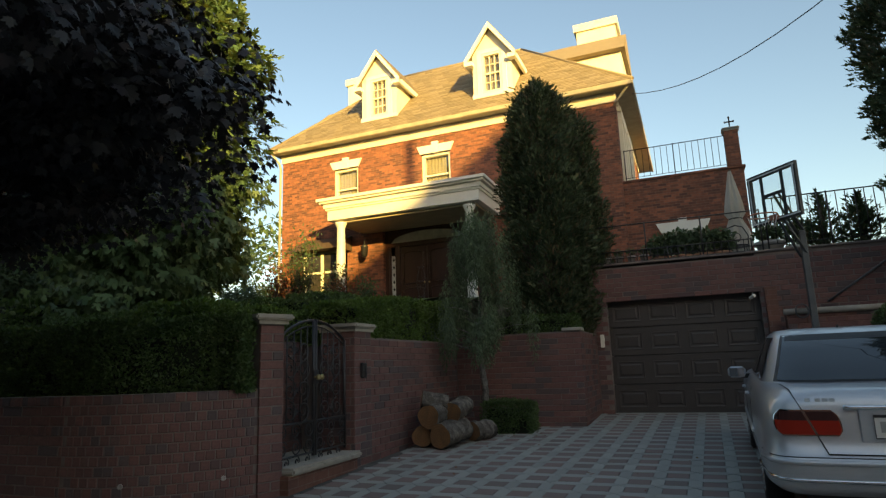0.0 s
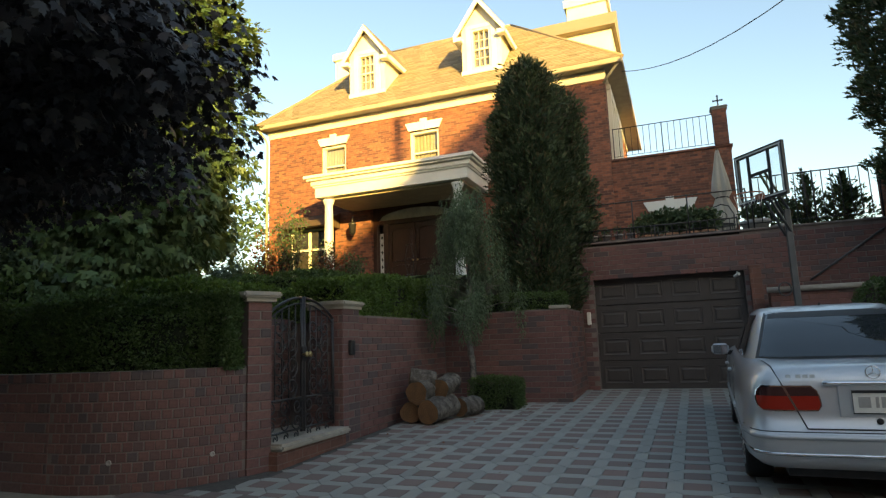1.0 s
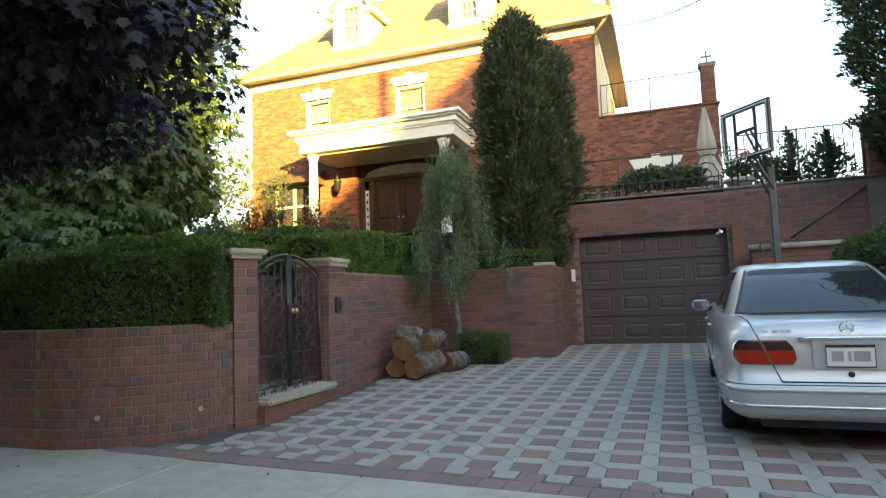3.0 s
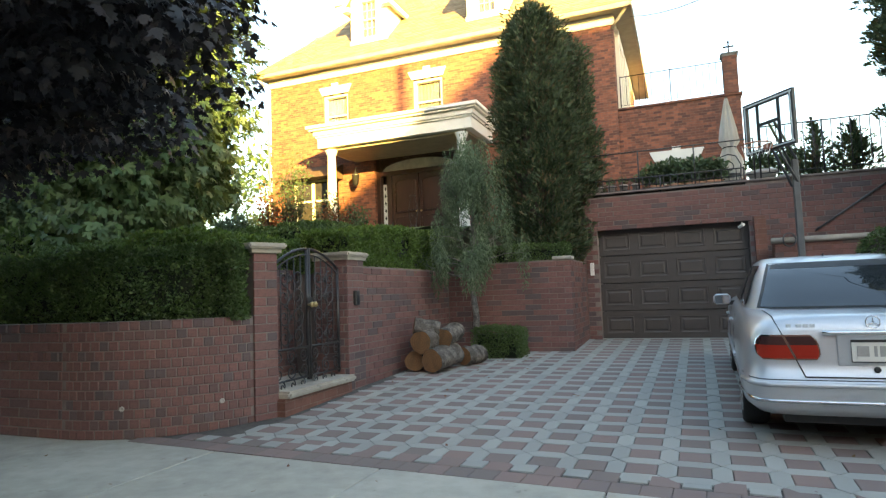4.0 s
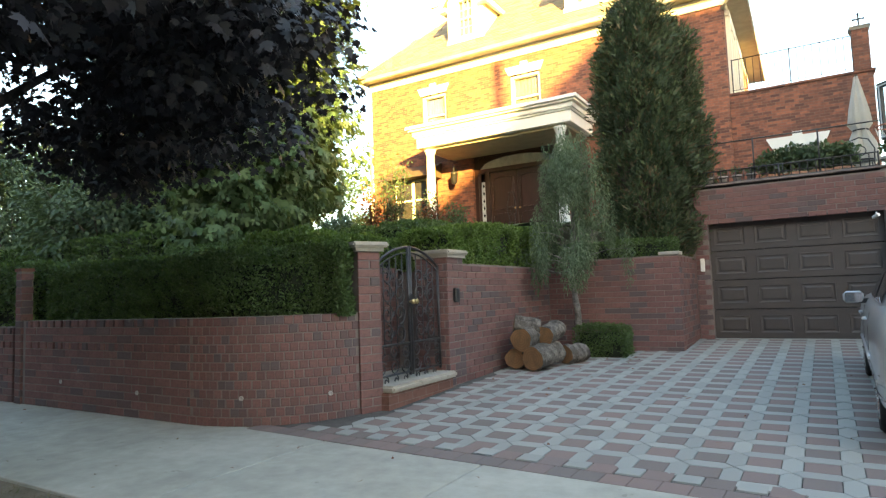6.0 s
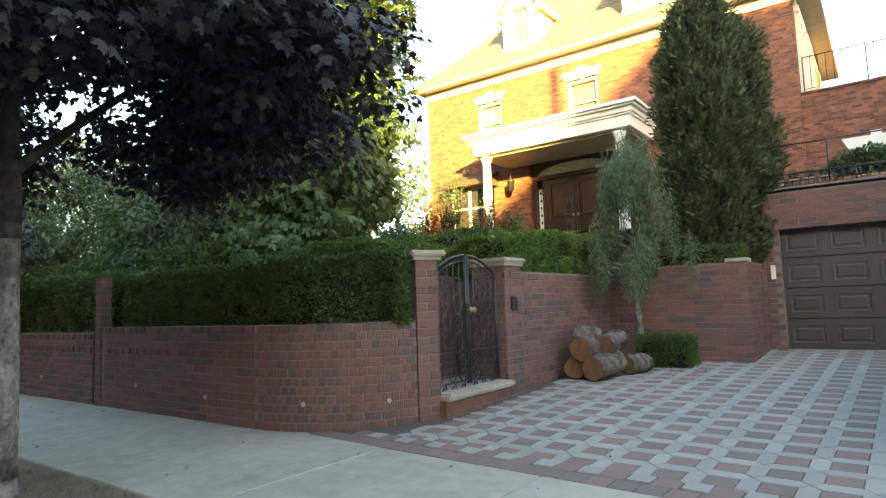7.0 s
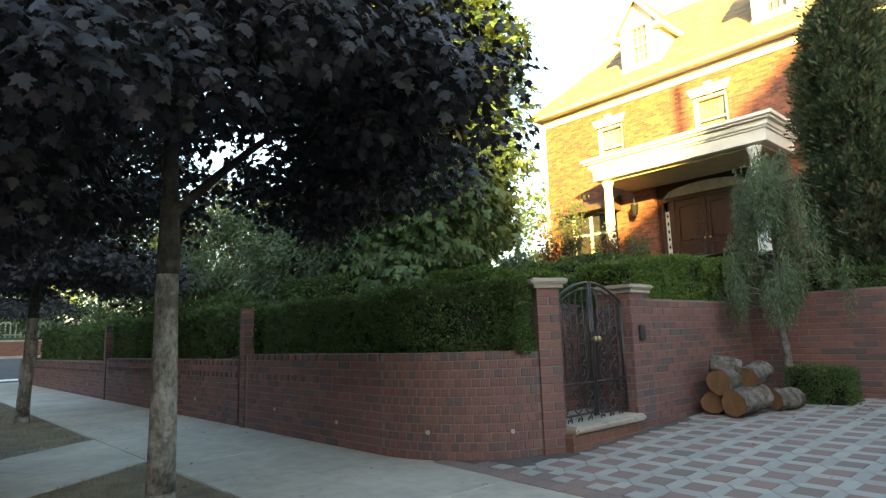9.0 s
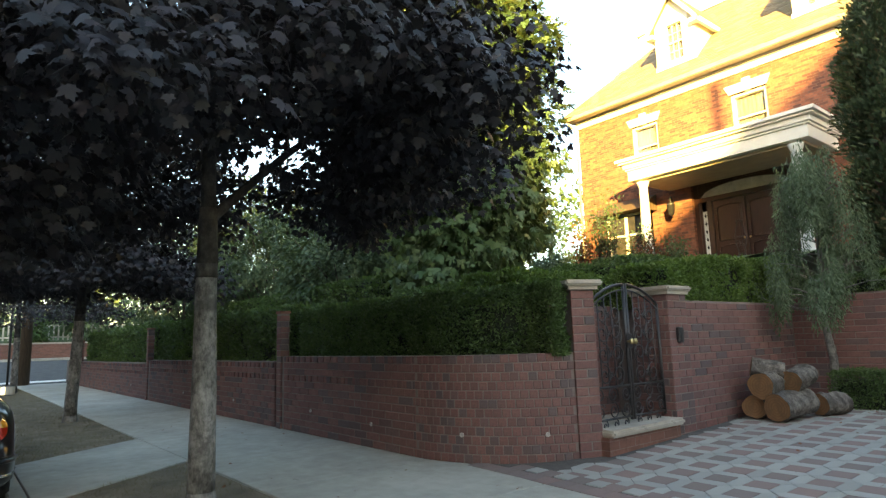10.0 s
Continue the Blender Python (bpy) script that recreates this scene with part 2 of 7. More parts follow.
M["conifer"] = leaf_mat("conifer_leaf", [(0.0, (0.018, 0.036, 0.020)), (0.5, (0.042, 0.068, 0.034)), (0.82, (0.085, 0.12, 0.052)), (0.9, (0.13, 0.10, 0.055)), (1.0, (0.10, 0.055, 0.03))], 0.6, (0.1, 0.14, 0.03), 0.15)
M["pepper"] = leaf_mat("pepper_leaf", [(0.0, (0.055, 0.095, 0.055)), (0.6, (0.10, 0.15, 0.085)), (1.0, (0.15, 0.20, 0.115))], 0.6, (0.16, 0.2, 0.1), 0.25)
M["shrub"] = leaf_mat("shrub_leaf", [(0.0, (0.034, 0.068, 0.038)), (0.6, (0.062, 0.108, 0.056)), (1.0, (0.11, 0.15, 0.07))], 0.55, (0.15, 0.19, 0.05), 0.2)
# darker copy of the bark, with the crown's shade put into its colour
M["bark_shaded"] = bark_mat("shaded_branch_bark", (0.028, 0.026, 0.025), (0.085, 0.08, 0.075))
M["log_bark"] = bark_mat("log_bark", (0.045, 0.038, 0.033), (0.21, 0.19, 0.165))
M["blade"] = leaf_mat("dry_blade", [(0.0, (0.12, 0.10, 0.06)), (0.6, (0.20, 0.165, 0.10)), (1.0, (0.11, 0.12, 0.05))], 0.8, (0.2, 0.18, 0.08), 0.12)
M["rust_leaf"] = leaf_mat("rust_leaf", [(0.0, (0.10, 0.03, 0.02)), (0.6, (0.18, 0.07, 0.03)), (1.0, (0.10, 0.11, 0.04))], 0.55, (0.3, 0.12, 0.04), 0.25)


# ---- mesh helpers ----
def box(bm, x0, x1, y0, y1, z0, z1):
    v = [bm.verts.new((x, y, z)) for z in (z0, z1) for x, y in ((x0, y0), (x1, y0), (x1, y1), (x0, y1))]
    for f in ((3, 2, 1, 0), (4, 5, 6, 7), (0, 1, 5, 4), (1, 2, 6, 5), (2, 3, 7, 6), (3, 0, 4, 7)):
        bm.faces.new([v[i] for i in f])
    return v


def prism(bm, outline, y0, y1, m=None):
    """An outline in x and z, drawn out from y0 to y1, then laid by m."""
    a = [bm.verts.new((x, y0, z)) for x, z in outline]
    b = [bm.verts.new((x, y1, z)) for x, z in outline]
    n = len(a)
    bm.faces.new(a)
    bm.faces.new(b[::-1])
    for i in range(n):
        bm.faces.new((a[i], b[i], b[(i + 1) % n], a[(i + 1) % n]))
    if m is not None:
        bmesh.ops.transform(bm, matrix=m, verts=a + b)
    return a + b


def tube(bm, pts, r, n=6, r_end=None, cap=True):
    """A round bar along points, thinning to r_end."""
    pts = [Vector(p) for p in pts]
    rings, side = [], None
    for i, p in enumerate(pts):
        d = (pts[min(i + 1, len(pts) - 1)] - pts[max(i - 1, 0)]).normalized()
        side = (side or Vector((0.31, 0.2, 0.93)))
        side = (side - d * side.dot(d))
        side = side.normalized() if side.length > 1e-4 else d.orthogonal().normalized()
        up = d.cross(side)
        rad = r if r_end is None else r + (r_end - r) * i / (len(pts) - 1)
        rings.append([bm.verts.new(p + (side * math.cos(2 * math.pi * k / n) + up * math.sin(2 * math.pi * k / n)) * rad) for k in range(n)])
    for a, b in zip(rings, rings[1:]):
        for k in range(n):
            f = bm.faces.new((a[k], a[(k + 1) % n], b[(k + 1) % n], b[k]))
            f.smooth = True
    if cap:
        bm.faces.new(rings[0][::-1])
        bm.faces.new(rings[-1])
    return rings


def lathe(bm, profile, n=16, at=(0, 0, 0)):
    rings = [[bm.verts.new((at[0] + r * math.cos(2 * math.pi * k / n), at[1] + r * math.sin(2 * math.pi * k / n), at[2] + z)) for k in range(n)] for r, z in profile]
    for a, b in zip(rings, rings[1:]):
        for k in range(n):
            f = bm.faces.new((a[k], a[(k + 1) % n], b[(k + 1) % n], b[k]))
            f.smooth = True
    bm.faces.new(rings[0][::-1])
    bm.faces.new(rings[-1])


def bevelled(bm, width=0.01, segments=1):
    bmesh.ops.recalc_face_normals(bm, faces=bm.faces)
    bmesh.ops.bevel(bm, geom=list(bm.edges), offset=width, segments=segments, affect="EDGES", clamp_overlap=True)
    return bm


def mesh_of(name, bm, material, fix=True):
    if fix:
        bmesh.ops.recalc_face_normals(bm, faces=bm.faces)
    me = bpy.data.meshes.new(name)
    bm.to_mesh(me)
    bm.free()
    me.materials.append(material)
    return me


def part(name, bm, material, parent, label=""):
    ob = new(name, mesh_of(name, bm, material))
    ob.parent = parent
    if label:
        ob["label"] = label
    return ob


def thing(name, label, category, at=(0, 0, 0), group="", kind=""):
    ob = new(name)
    ob.location = at
    ob.empty_display_size = 0.1
    return tagged(ob, label, category, group, kind)


def solid(name, bm, material, label, category="", kind="structure", group=""):
    return tagged(new(name, mesh_of(name, bm, material)), label, category, group, kind)


def quick_mesh(name, verts, faces, material, smooth=False):
    me = bpy.data.meshes.new(name)
    me.from_pydata(np.asarray(verts).tolist(), [], np.asarray(faces).tolist() if isinstance(faces, np.ndarray) else faces)
    me.materials.append(material)
    if smooth:
        me.polygons.foreach_set("use_smooth", [True] * len(me.polygons))
    return me


# leaf outlines in a leaf's own plane: stalk at the origin, tip along y
HALF_LEAF = [(0.0, 0.03), (0.18, -0.12), (0.26, 0.0), (0.54, 0.0), (0.44, 0.2), (0.74, 0.42), (0.5, 0.5), (0.26, 0.46), (0.34, 0.74), (0.16, 0.76)]
MAPLE = np.array(HALF_LEAF + [(0.0, 1.05)] + [(-x, y) for x, y in HALF_LEAF[:0:-1]])
OVAL = np.array([(0.0, 0.0), (0.26, 0.35), (0.22, 0.72), (0.0, 1.0), (-0.22, 0.72), (-0.26, 0.35)])
DIAMOND = np.array([(0.0, 0.0), (0.3, 0.45), (0.0, 1.0), (-0.3, 0.45)])
BLADE = np.array([(-0.05, 0.0), (0.05, 0.0), (0.0, 1.0)])
SPRAY = np.array([(0.0, 0.0), (0.2, 0.2), (0.12, 0.35), (0.28, 0.55), (0.1, 0.65), (0.0, 1.0), (-0.1, 0.65), (-0.28, 0.55), (-0.12, 0.35), (-0.2, 0.2)])
PALM = np.array([(0.0, 0.0), (0.35, -0.12), (0.62, 0.12), (0.3, 0.16), (0.72, 0.55), (0.5, 0.62), (0.16, 0.3), (0.2, 0.9), (0.0, 1.05), (-0.2, 0.9), (-0.16, 0.3),
                 (-0.5, 0.62), (-0.72, 0.55), (-0.3, 0.16), (-0.62, 0.12), (-0.35, -0.12)])


def leaf_mesh(name, at, tips, faces_to, size, outline, material, fold=0.12):
    """Leaves at points, each pointing along tips with its face towards faces_to."""
    at, tips, faces_to = (np.asarray(a, float) for a in (at, tips, faces_to))
    n, k = len(at), len(outline)
    y = tips / (np.linalg.norm(tips, axis=1, keepdims=True) + 1e-9)
    z = faces_to - (faces_to * y).sum(1, keepdims=True) * y
    z /= np.linalg.norm(z, axis=1, keepdims=True) + 1e-9
    x = np.cross(y, z)
    ox, oy = outline[:, 0], outline[:, 1]
    oz = -fold * np.abs(ox) * 1.6 - fold * oy ** 2
    size = np.broadcast_to(np.asarray(size, float), (n,))
    v = at[:, None] + size[:, None, None] * (ox[None, :, None] * x[:, None] + oy[None, :, None] * y[:, None] + oz[None, :, None] * z[:, None])
    me = bpy.data.meshes.new(name)
    me.vertices.add(n * k)
    me.vertices.foreach_set("co", v.reshape(-1))
    me.loops.add(n * k)
    me.loops.foreach_set("vertex_index", np.arange(n * k, dtype=np.int32))
    me.polygons.add(n)
    me.polygons.foreach_set("loop_start", np.arange(0, n * k, k, dtype=np.int32))
    me.materials.append(material)
    me.update(calc_edges=True)
    me.validate()
    return me


def unit(n):
    v = rng.normal(size=(n, 3))
    return v / np.linalg.norm(v, axis=1, keepdims=True)


# ---- ground, road, pavement ----
def slab(name, pts, z0, z1, material, parent=None, bevel=0.0, label="", kind=""):
    """A flat slab with the outline pts in x and y."""
    bm = bmesh.new()
    a = [bm.verts.new((x, y, z0)) for x, y in pts]
    b = [bm.verts.new((x, y, z1)) for x, y in pts]
    bm.faces.new(a[::-1])
    bm.faces.new(b)
    for i in range(len(pts)):
        bm.faces.new((a[i], a[(i + 1) % len(pts)], b[(i + 1) % len(pts)], b[i]))
    if bevel:
        bevelled(bm, bevel)
    ob = new(name, mesh_of(name, bm, material))
    if parent:
        ob.parent = parent
    return tagged(ob, label, "", "", kind)


slab("ground", [(-900, -900), (900, -900), (900, 900), (-900, 900)], -0.5, -0.2, M["soil"], label="dry earth and grass reaching the horizon", kind="structure")
slab("road", [(-34, -9), (60, -9), (60, 0.55), (-34, 0.55)], -0.3, -0.13, M["asphalt"], label="dark asphalt street beside the pavement", kind="structure")
bm = bmesh.new()
q = [bm.verts.new(v) for v in ((-34.02, -60, -0.12), (-34.02, 60, -0.12), (-44, 60, 0.95), (-44, -60, 0.95), (-34.02, -60, -0.4), (-34.02, 60, -0.4), (-44, 60, -0.4), (-44, -60, -0.4))]
for f in ((0, 1, 2, 3), (7, 6, 5, 4), (0, 4, 5, 1), (2, 6, 7, 3), (1, 5, 6, 2), (3, 7, 4, 0)):
    bm.faces.new([q[i] for i in f])
solid("side_road", bm, M["asphalt"], "asphalt side street rising beyond the corner")
mark = slab("road_marking", [(-1.6, -2.5), (-1.1, -2.5), (-1.1, 3.5), (-1.6, 3.5)], 0.0, 0.012, M["white"], label="worn white painted stop line", kind="structure")
mark.matrix_world = pose(-34.02, 4.0, -0.115, 0, 6.12, 0)
slab("kerb", [(-33.9, 0.55), (40, 0.55), (40, 0.7), (-33.9, 0.7)], -0.3, 0.0, M["concrete"], bevel=0.015, label="low concrete kerb along the street", kind="structure")


def drive_edge(x):
    return 4.14 - 0.062 * x


pavement = slab("pavement", [(-33.9, 2.38), (40, 2.38), (40, 1.8), (40, drive_edge(6)), (6, drive_edge(6)), (-4.2, drive_edge(-4.2)), (-6.0, 4.6), (-33.9, 4.6)], -0.3, -0.03, M["joint"],
                label="pale concrete pavement slabs with dark joints", kind="structure")
x = 4.6
while x > -33:
    w = 1.72
    a, b = x - w + 0.012, x
    top_a, top_b = (drive_edge(a), drive_edge(b)) if a > -4.2 else (4.6, 4.6) if b < -4.2 else (4.6, drive_edge(b))
    slab("slab", [(a, 2.4), (b, 2.4), (b, top_b - 0.012), (a, top_a - 0.012)], -0.1, 0.001 * rng.uniform(-1, 1), M["concrete"], pavement, 0.006)
    if b > -4.0:
        slab("slab", [(a, 0.71), (b, 0.71), (b, 2.385), (a, 2.385)], -0.1, 0.0, M["concrete"], pavement, 0.006)
    x -= w
# the crossing strip of concrete between two beds of dry grass
slab("crossing_slab", [(-10.5, 2.385), (-7.95, 2.385), (-6.75, 0.71), (-9.3, 0.71)][::-1], -0.1, 0.0, M["concrete"], pavement, 0.006)


def verge(pts):
    ob = slab("verge", pts, -0.2, -0.012, M["soil"], label="strip of dry trodden grass by the kerb", kind="structure")
    xs, ys = [p[0] for p in pts], [p[1] for p in pts]
    n = int(800 * (max(xs) - min(xs)))
    at = np.stack([rng.uniform(min(xs), max(xs), n), rng.uniform(min(ys) + 0.03, max(ys) - 0.03, n), np.full(n, -0.012)], 1)
    keep = np.ones(n, bool)
    for (x0, y0), (x1, y1) in zip(pts, pts[1:] + pts[:1]):
        keep &= (x1 - x0) * (at[:, 1] - y0) - (y1 - y0) * (at[:, 0] - x0) > 0.02
    at = at[keep]
    tips = rng.normal(size=(len(at), 3)) * 0.8
    tips[:, 2] = np.abs(tips[:, 2]) + 0.35
    me = leaf_mesh("grass", at, tips, unit(len(at)), rng.uniform(0.02, 0.055, len(at)), BLADE * [1.6, 1], M["blade"])
    tagged(new("grass", me), "short dry grass blades on bare soil", "grass", "", "stuff")


verge([(-7.93, 2.38), (-6.73, 0.7), (-4.3, 0.7), (-4.3, 2.38)])
verge([(-33.5, 2.38), (-33.5, 0.7), (-9.32, 0.7), (-10.52, 2.38)])

# ---- brickwork ----
COURSE = 0.0975


def brick_mesh(length, height=0.087, depth=0.03):
    """A brick's face block: x along, z up, face towards -y at y = 0, edges worn."""
    bm = bmesh.new()
    l, h, c = length / 2, height / 2, 0.006
    rings = []
    for y, k in ((depth, 0), (c, 0), (0, c)):
        rings.append([bm.verts.new((sx * (l - k), y, sz * (h - k))) for sx, sz in ((-1, -1), (1, -1), (1, 1), (-1, 1))])
    for a, b in zip(rings, rings[1:]):
        for k in range(4):
            bm.faces.new((a[k], a[(k + 1) % 4], b[(k + 1) % 4], b[k]))
    bm.faces.new(rings[-1])
    return mesh_of("brick", bm, M["brick"])


BRICKS = {}


def lay(parent, spots, parts=300, near=None):
    """Bricks at (pose, length): the first of them as objects of their own, the rest as one mesh."""
    if near:
        spots = sorted(spots, key=lambda s: (s[0].translation - Vector(near)).length)
    rest = []
    for i, (m, length) in enumerate(spots):
        key = round(length, 2)
        if key not in BRICKS:
            BRICKS[key] = brick_mesh(key)
        m = m @ pose(0, rng.uniform(-0.003, 0.003), 0, rng.uniform(-0.6, 0.6), rng.uniform(-0.4, 0.4), rng.uniform(-0.6, 0.6))
        if i < parts:
            ob = new("brick", BRICKS[key])
            ob.matrix_world = m
            ob.parent = parent
        else:
            rest.append((m, BRICKS[key]))
    if rest:
        verts, faces = [], []
        for m, me in rest:
            base = len(verts)
            verts += [tuple(m @ v.co) for v in me.vertices]
            faces += [tuple(base + i for i in p.vertices) for p in me.polygons]
        ob = new("far_brickwork", quick_mesh("far_brickwork", verts, faces, M["brick"]))
        ob.parent = parent
        ob["kind"] = "stuff"


def face_spots(p0, p1, z0, z1, length=0.29, joint=0.01, holes=(), headers=()):
    """Brick places on an upright face from p0 to p1 (seen from outside, left to right), in running bond."""
    (xa, ya), (xb, yb) = p0, p1
    run = math.hypot(xb - xa, yb - ya)
    turn = math.degrees(math.atan2(yb - ya, xb - xa))
    spots, row = [], 0
    z = z0
    while z + COURSE * 0.8 <= z1 + 0.03:
        step = 0.1 if row in headers else length + joint
        s = 0.0 if row in headers or row % 2 == 0 else -step / 2
        while s < run - 0.01:
            a, b = max(s, 0), min(s + step, run)
            if b - a > 0.03:
                mid, zc = (a + b) / 2, z + COURSE / 2
                if not any(h0 - 0.001 < mid < h1 + 0.001 and g0 < zc < g1 for h0, h1, g0, g1 in holes):
                    for h0, h1, g0, g1 in holes:      # bricks cut off at an opening
                        if g0 < zc < g1:
                            if a < h0 < b:
                                b = h0
                            if a < h1 < b:
                                a = h1
                    w = max(round((b - a - joint) / 0.02) * 0.02, 0.02)
                    k = (a + b) / 2 / run
                    spots.append((pose(xa + (xb - xa) * k, ya + (yb - ya) * k, zc, 0, 0, turn) @ pose(0, 0.002 - (0.018 if row in headers and round(s / step) % 2 else 0), 0), w if w < b - a else b - a - joint))
            s += step
        z += COURSE
        row += 1
    return spots


def cap_stone(parent, x0, x1, y0, y1, z, h=0.1, over=0.06, mat="stone"):
    bm = bmesh.new()
    box(bm, x0 - over, x1 + over, y0 - over, y1 + over, z + h * 0.4, z + h)
    bevelled(bm, 0.02, 2)
    box(bm, x0 - over * 0.4, x1 + over * 0.4, y0 - over * 0.4, y1 + over * 0.4, z, z + h * 0.45)
    return part("cap", bm, M[mat], parent, "moulded sandstone cap" if mat == "stone" else "")


def wall_block(name, boxes, label):
    bm = bmesh.new()
    for b in boxes:
        box(bm, *b)
    return solid(name, bm, M["mortar"], label)


# the front boundary wall, straight along the pavement, then bowed round to the gate
WY = 4.36
AC, AR = (-5.95, 6.01), 1.65
wall_1 = wall_block("wall_street", [(-9.75, -5.95, WY + 0.01, WY + 0.3, -0.1, 1.165)], "low red-brown brick boundary wall bowed at its corner")
bm = bmesh.new()
ARC = [radians(-90 + 72.5 * i / 20) for i in range(21)]
for z in (-0.1, 1.165):
    for rad in (AR - 0.01, AR - 0.3):
        for a in ARC:
            bm.verts.new((AC[0] + rad * math.cos(a), AC[1] + rad * math.sin(a), z))
bm.verts.ensure_lookup_table()
for i in range(20):
    o, n = 0, 21
    q = lambda layer, k: bm.verts[layer * n + k]
    bm.faces.new((q(0, i), q(0, i + 1), q(2, i + 1), q(2, i)))
    bm.faces.new((q(1, i + 1), q(1, i), q(3, i), q(3, i + 1)))
    bm.faces.new((q(2, i), q(2, i + 1), q(3, i + 1), q(3, i)))
core = part("curved_core", bm, M["mortar"], wall_1)
spots = face_spots((-9.6, WY), (-5.95, WY), 0.0, 1.165, headers=(8, 11))
for row in range(12):
    for i in range(20 - row % 2):
        a = radians(-90 + 70 * (i + 0.5 + 0.5 * (row % 2) + rng.uniform(-0.04, 0.04)) / 20)
        spots.append((pose(AC[0] + AR * math.cos(a), AC[1] + AR * math.sin(a), (row + 0.5) * COURSE, 0, 0, math.degrees(a) + 90) @ pose(0, 0.002, 0), 0.086))
street_spots = spots

wall_2 = wall_block("wall_street_far", [(-18.6, -10.0, WY + 0.01, WY + 0.3, -0.1, 1.08), (-33.0, -18.6, WY + 0.01, WY + 0.3, -0.1, 1.0)], "low red-brown brick boundary wall along the pavement")
far_spots = face_spots((-18.2, WY), (-9.95, WY), 0.0, 1.08, headers=(8, 10)) + face_spots((-29.5, WY), (-18.5, WY), 0.0, 1.0, headers=(7, 9))

gate_pillars = []


def pillar(x0, x1, y0, y1, z0, z1, label, cap_h=0.11, name="brick_pillar", group="gate pillars", over=0.06, cap_mat="stone"):
    th = thing(name, label, "pillar", group=group)
    bm = bmesh.new()
    box(bm, x0 + 0.008, x1 - 0.008, y0 + 0.008, y1 - 0.008, z0, z1)
    part("core", bm, M["mortar"], th)
    cap_stone(th, x0, x1, y0, y1, z1, cap_h, over, cap_mat)
    w = face_spots((x0, y0), (x1, y0), max(z0, 0), z1, 0.29) + face_spots((x1, y0), (x1, y1), max(z0, 0), z1, 0.29)
    gate_pillars.append((th, w))
    return th


first = pillar(-0.145, 0.145, 0.0, 0.29, -0.1, 1.86, "brick gate pillar with a moulded stone cap", over=0.085)
first.matrix_world = pose(-4.322, 5.543, 0, 0, 0, 65)
pillar(-4.72, -4.2, 7.1, 7.56, -0.1, 1.84, "brick gate pillar with a moulded stone cap and a black box")
for px, top in ((-9.75, 1.86), (-18.4, 1.9), (-29.5, 1.8)):
    pillar(px - 0.085, px + 0.085, WY - 0.03, WY + 0.14, -0.1, top + 0.02, "slim brick post between two lengths of hedge", 0.045, "brick_post", "posts of the boundary wall", 0.02, "wall_brick")

# the wall beside the drive and the retaining wall beyond it
DX, RY, GY = -4.24, 10.95, 12.85
wall_drive = wall_block("wall_drive", [(DX - 0.3, DX - 0.01, 7.5, RY + 0.3, -0.1, 1.77)], "red-brown brick wall beside the driveway")
drive_spots = face_spots((DX, 7.56), (DX, RY), 0.09, 1.77)
wall_ret = wall_block("wall_retaining", [(DX - 0.3, -1.885, RY + 0.01, RY + 0.3, 0.0, 1.88), (-2.15, -1.88, RY + 0.3, GY + 0.2, 0.0, 1.88)], "brick retaining wall under the tall conifer")
cap_bm = bmesh.new()
box(cap_bm, -2.2, -1.85, RY - 0.03, RY + 0.3, 1.88, 1.94)
part("cap", bevelled(cap_bm, 0.01), M["stone"], wall_ret, "pale stone cap on the corner")
ret_spots = face_spots((DX, RY), (-1.87, RY), 0.2, 1.88) + face_spots((-1.87, RY), (-1.87, GY), 0.2, 1.88)
wall_back = wall_block("wall_behind_gate", [(-5.6, -5.31, 5.2, 8.0, 0.0, 1.72), (-5.31, -4.5, 7.5, 7.8, 0.0, 1.75)], "brick wall behind the iron gate")
back_spots = face_spots((-5.3, 5.4), (-5.3, 7.5), 0.2, 1.72)
wall_garage = wall_block("wall_garage", [(-2.2, -1.62, GY + 0.01, GY + 0.5, 0.0, 3.22), (-1.62, 1.22, GY + 0.01, GY + 0.5, 2.56, 3.22), (1.22, 3.7, GY + 0.01, GY + 0.5, 0.0, 3.26), (3.7, 9, GY + 0.01, GY + 0.5, 0.0, 3.3)],
                         "brick garage front wall under the terrace")
gar_spots = face_spots((-1.87, GY), (3.6, GY), 0.27, 3.2, holes=[(0.25, 3.09, 0.2, 2.56)])
bm = bmesh.new()
box(bm, -1.95, 9, GY - 0.03, GY + 0.5, 3.262, 3.305)
part("coping", bevelled(bm, 0.008), M["mortar"], wall_garage, "thin dark coping")
bm = bmesh.new()
box(bm, 1.3, 1.5, GY - 0.1, GY, 0.2, 2.58)
part("pier", bm, M["wall_brick"], wall_garage)
bm = bmesh.new()
box(bm, -1.64, 1.24, GY + 0.02, GY + 0.16, 2.53, 2.57)
part("lintel", bm, M["black"], wall_garage, "dark steel lintel")

# near-black sheet paints the garage's inner shade behind the door gaps
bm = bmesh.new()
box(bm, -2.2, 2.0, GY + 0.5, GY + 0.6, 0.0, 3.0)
part("inner_wall", bm, M["room_shade"], wall_garage)

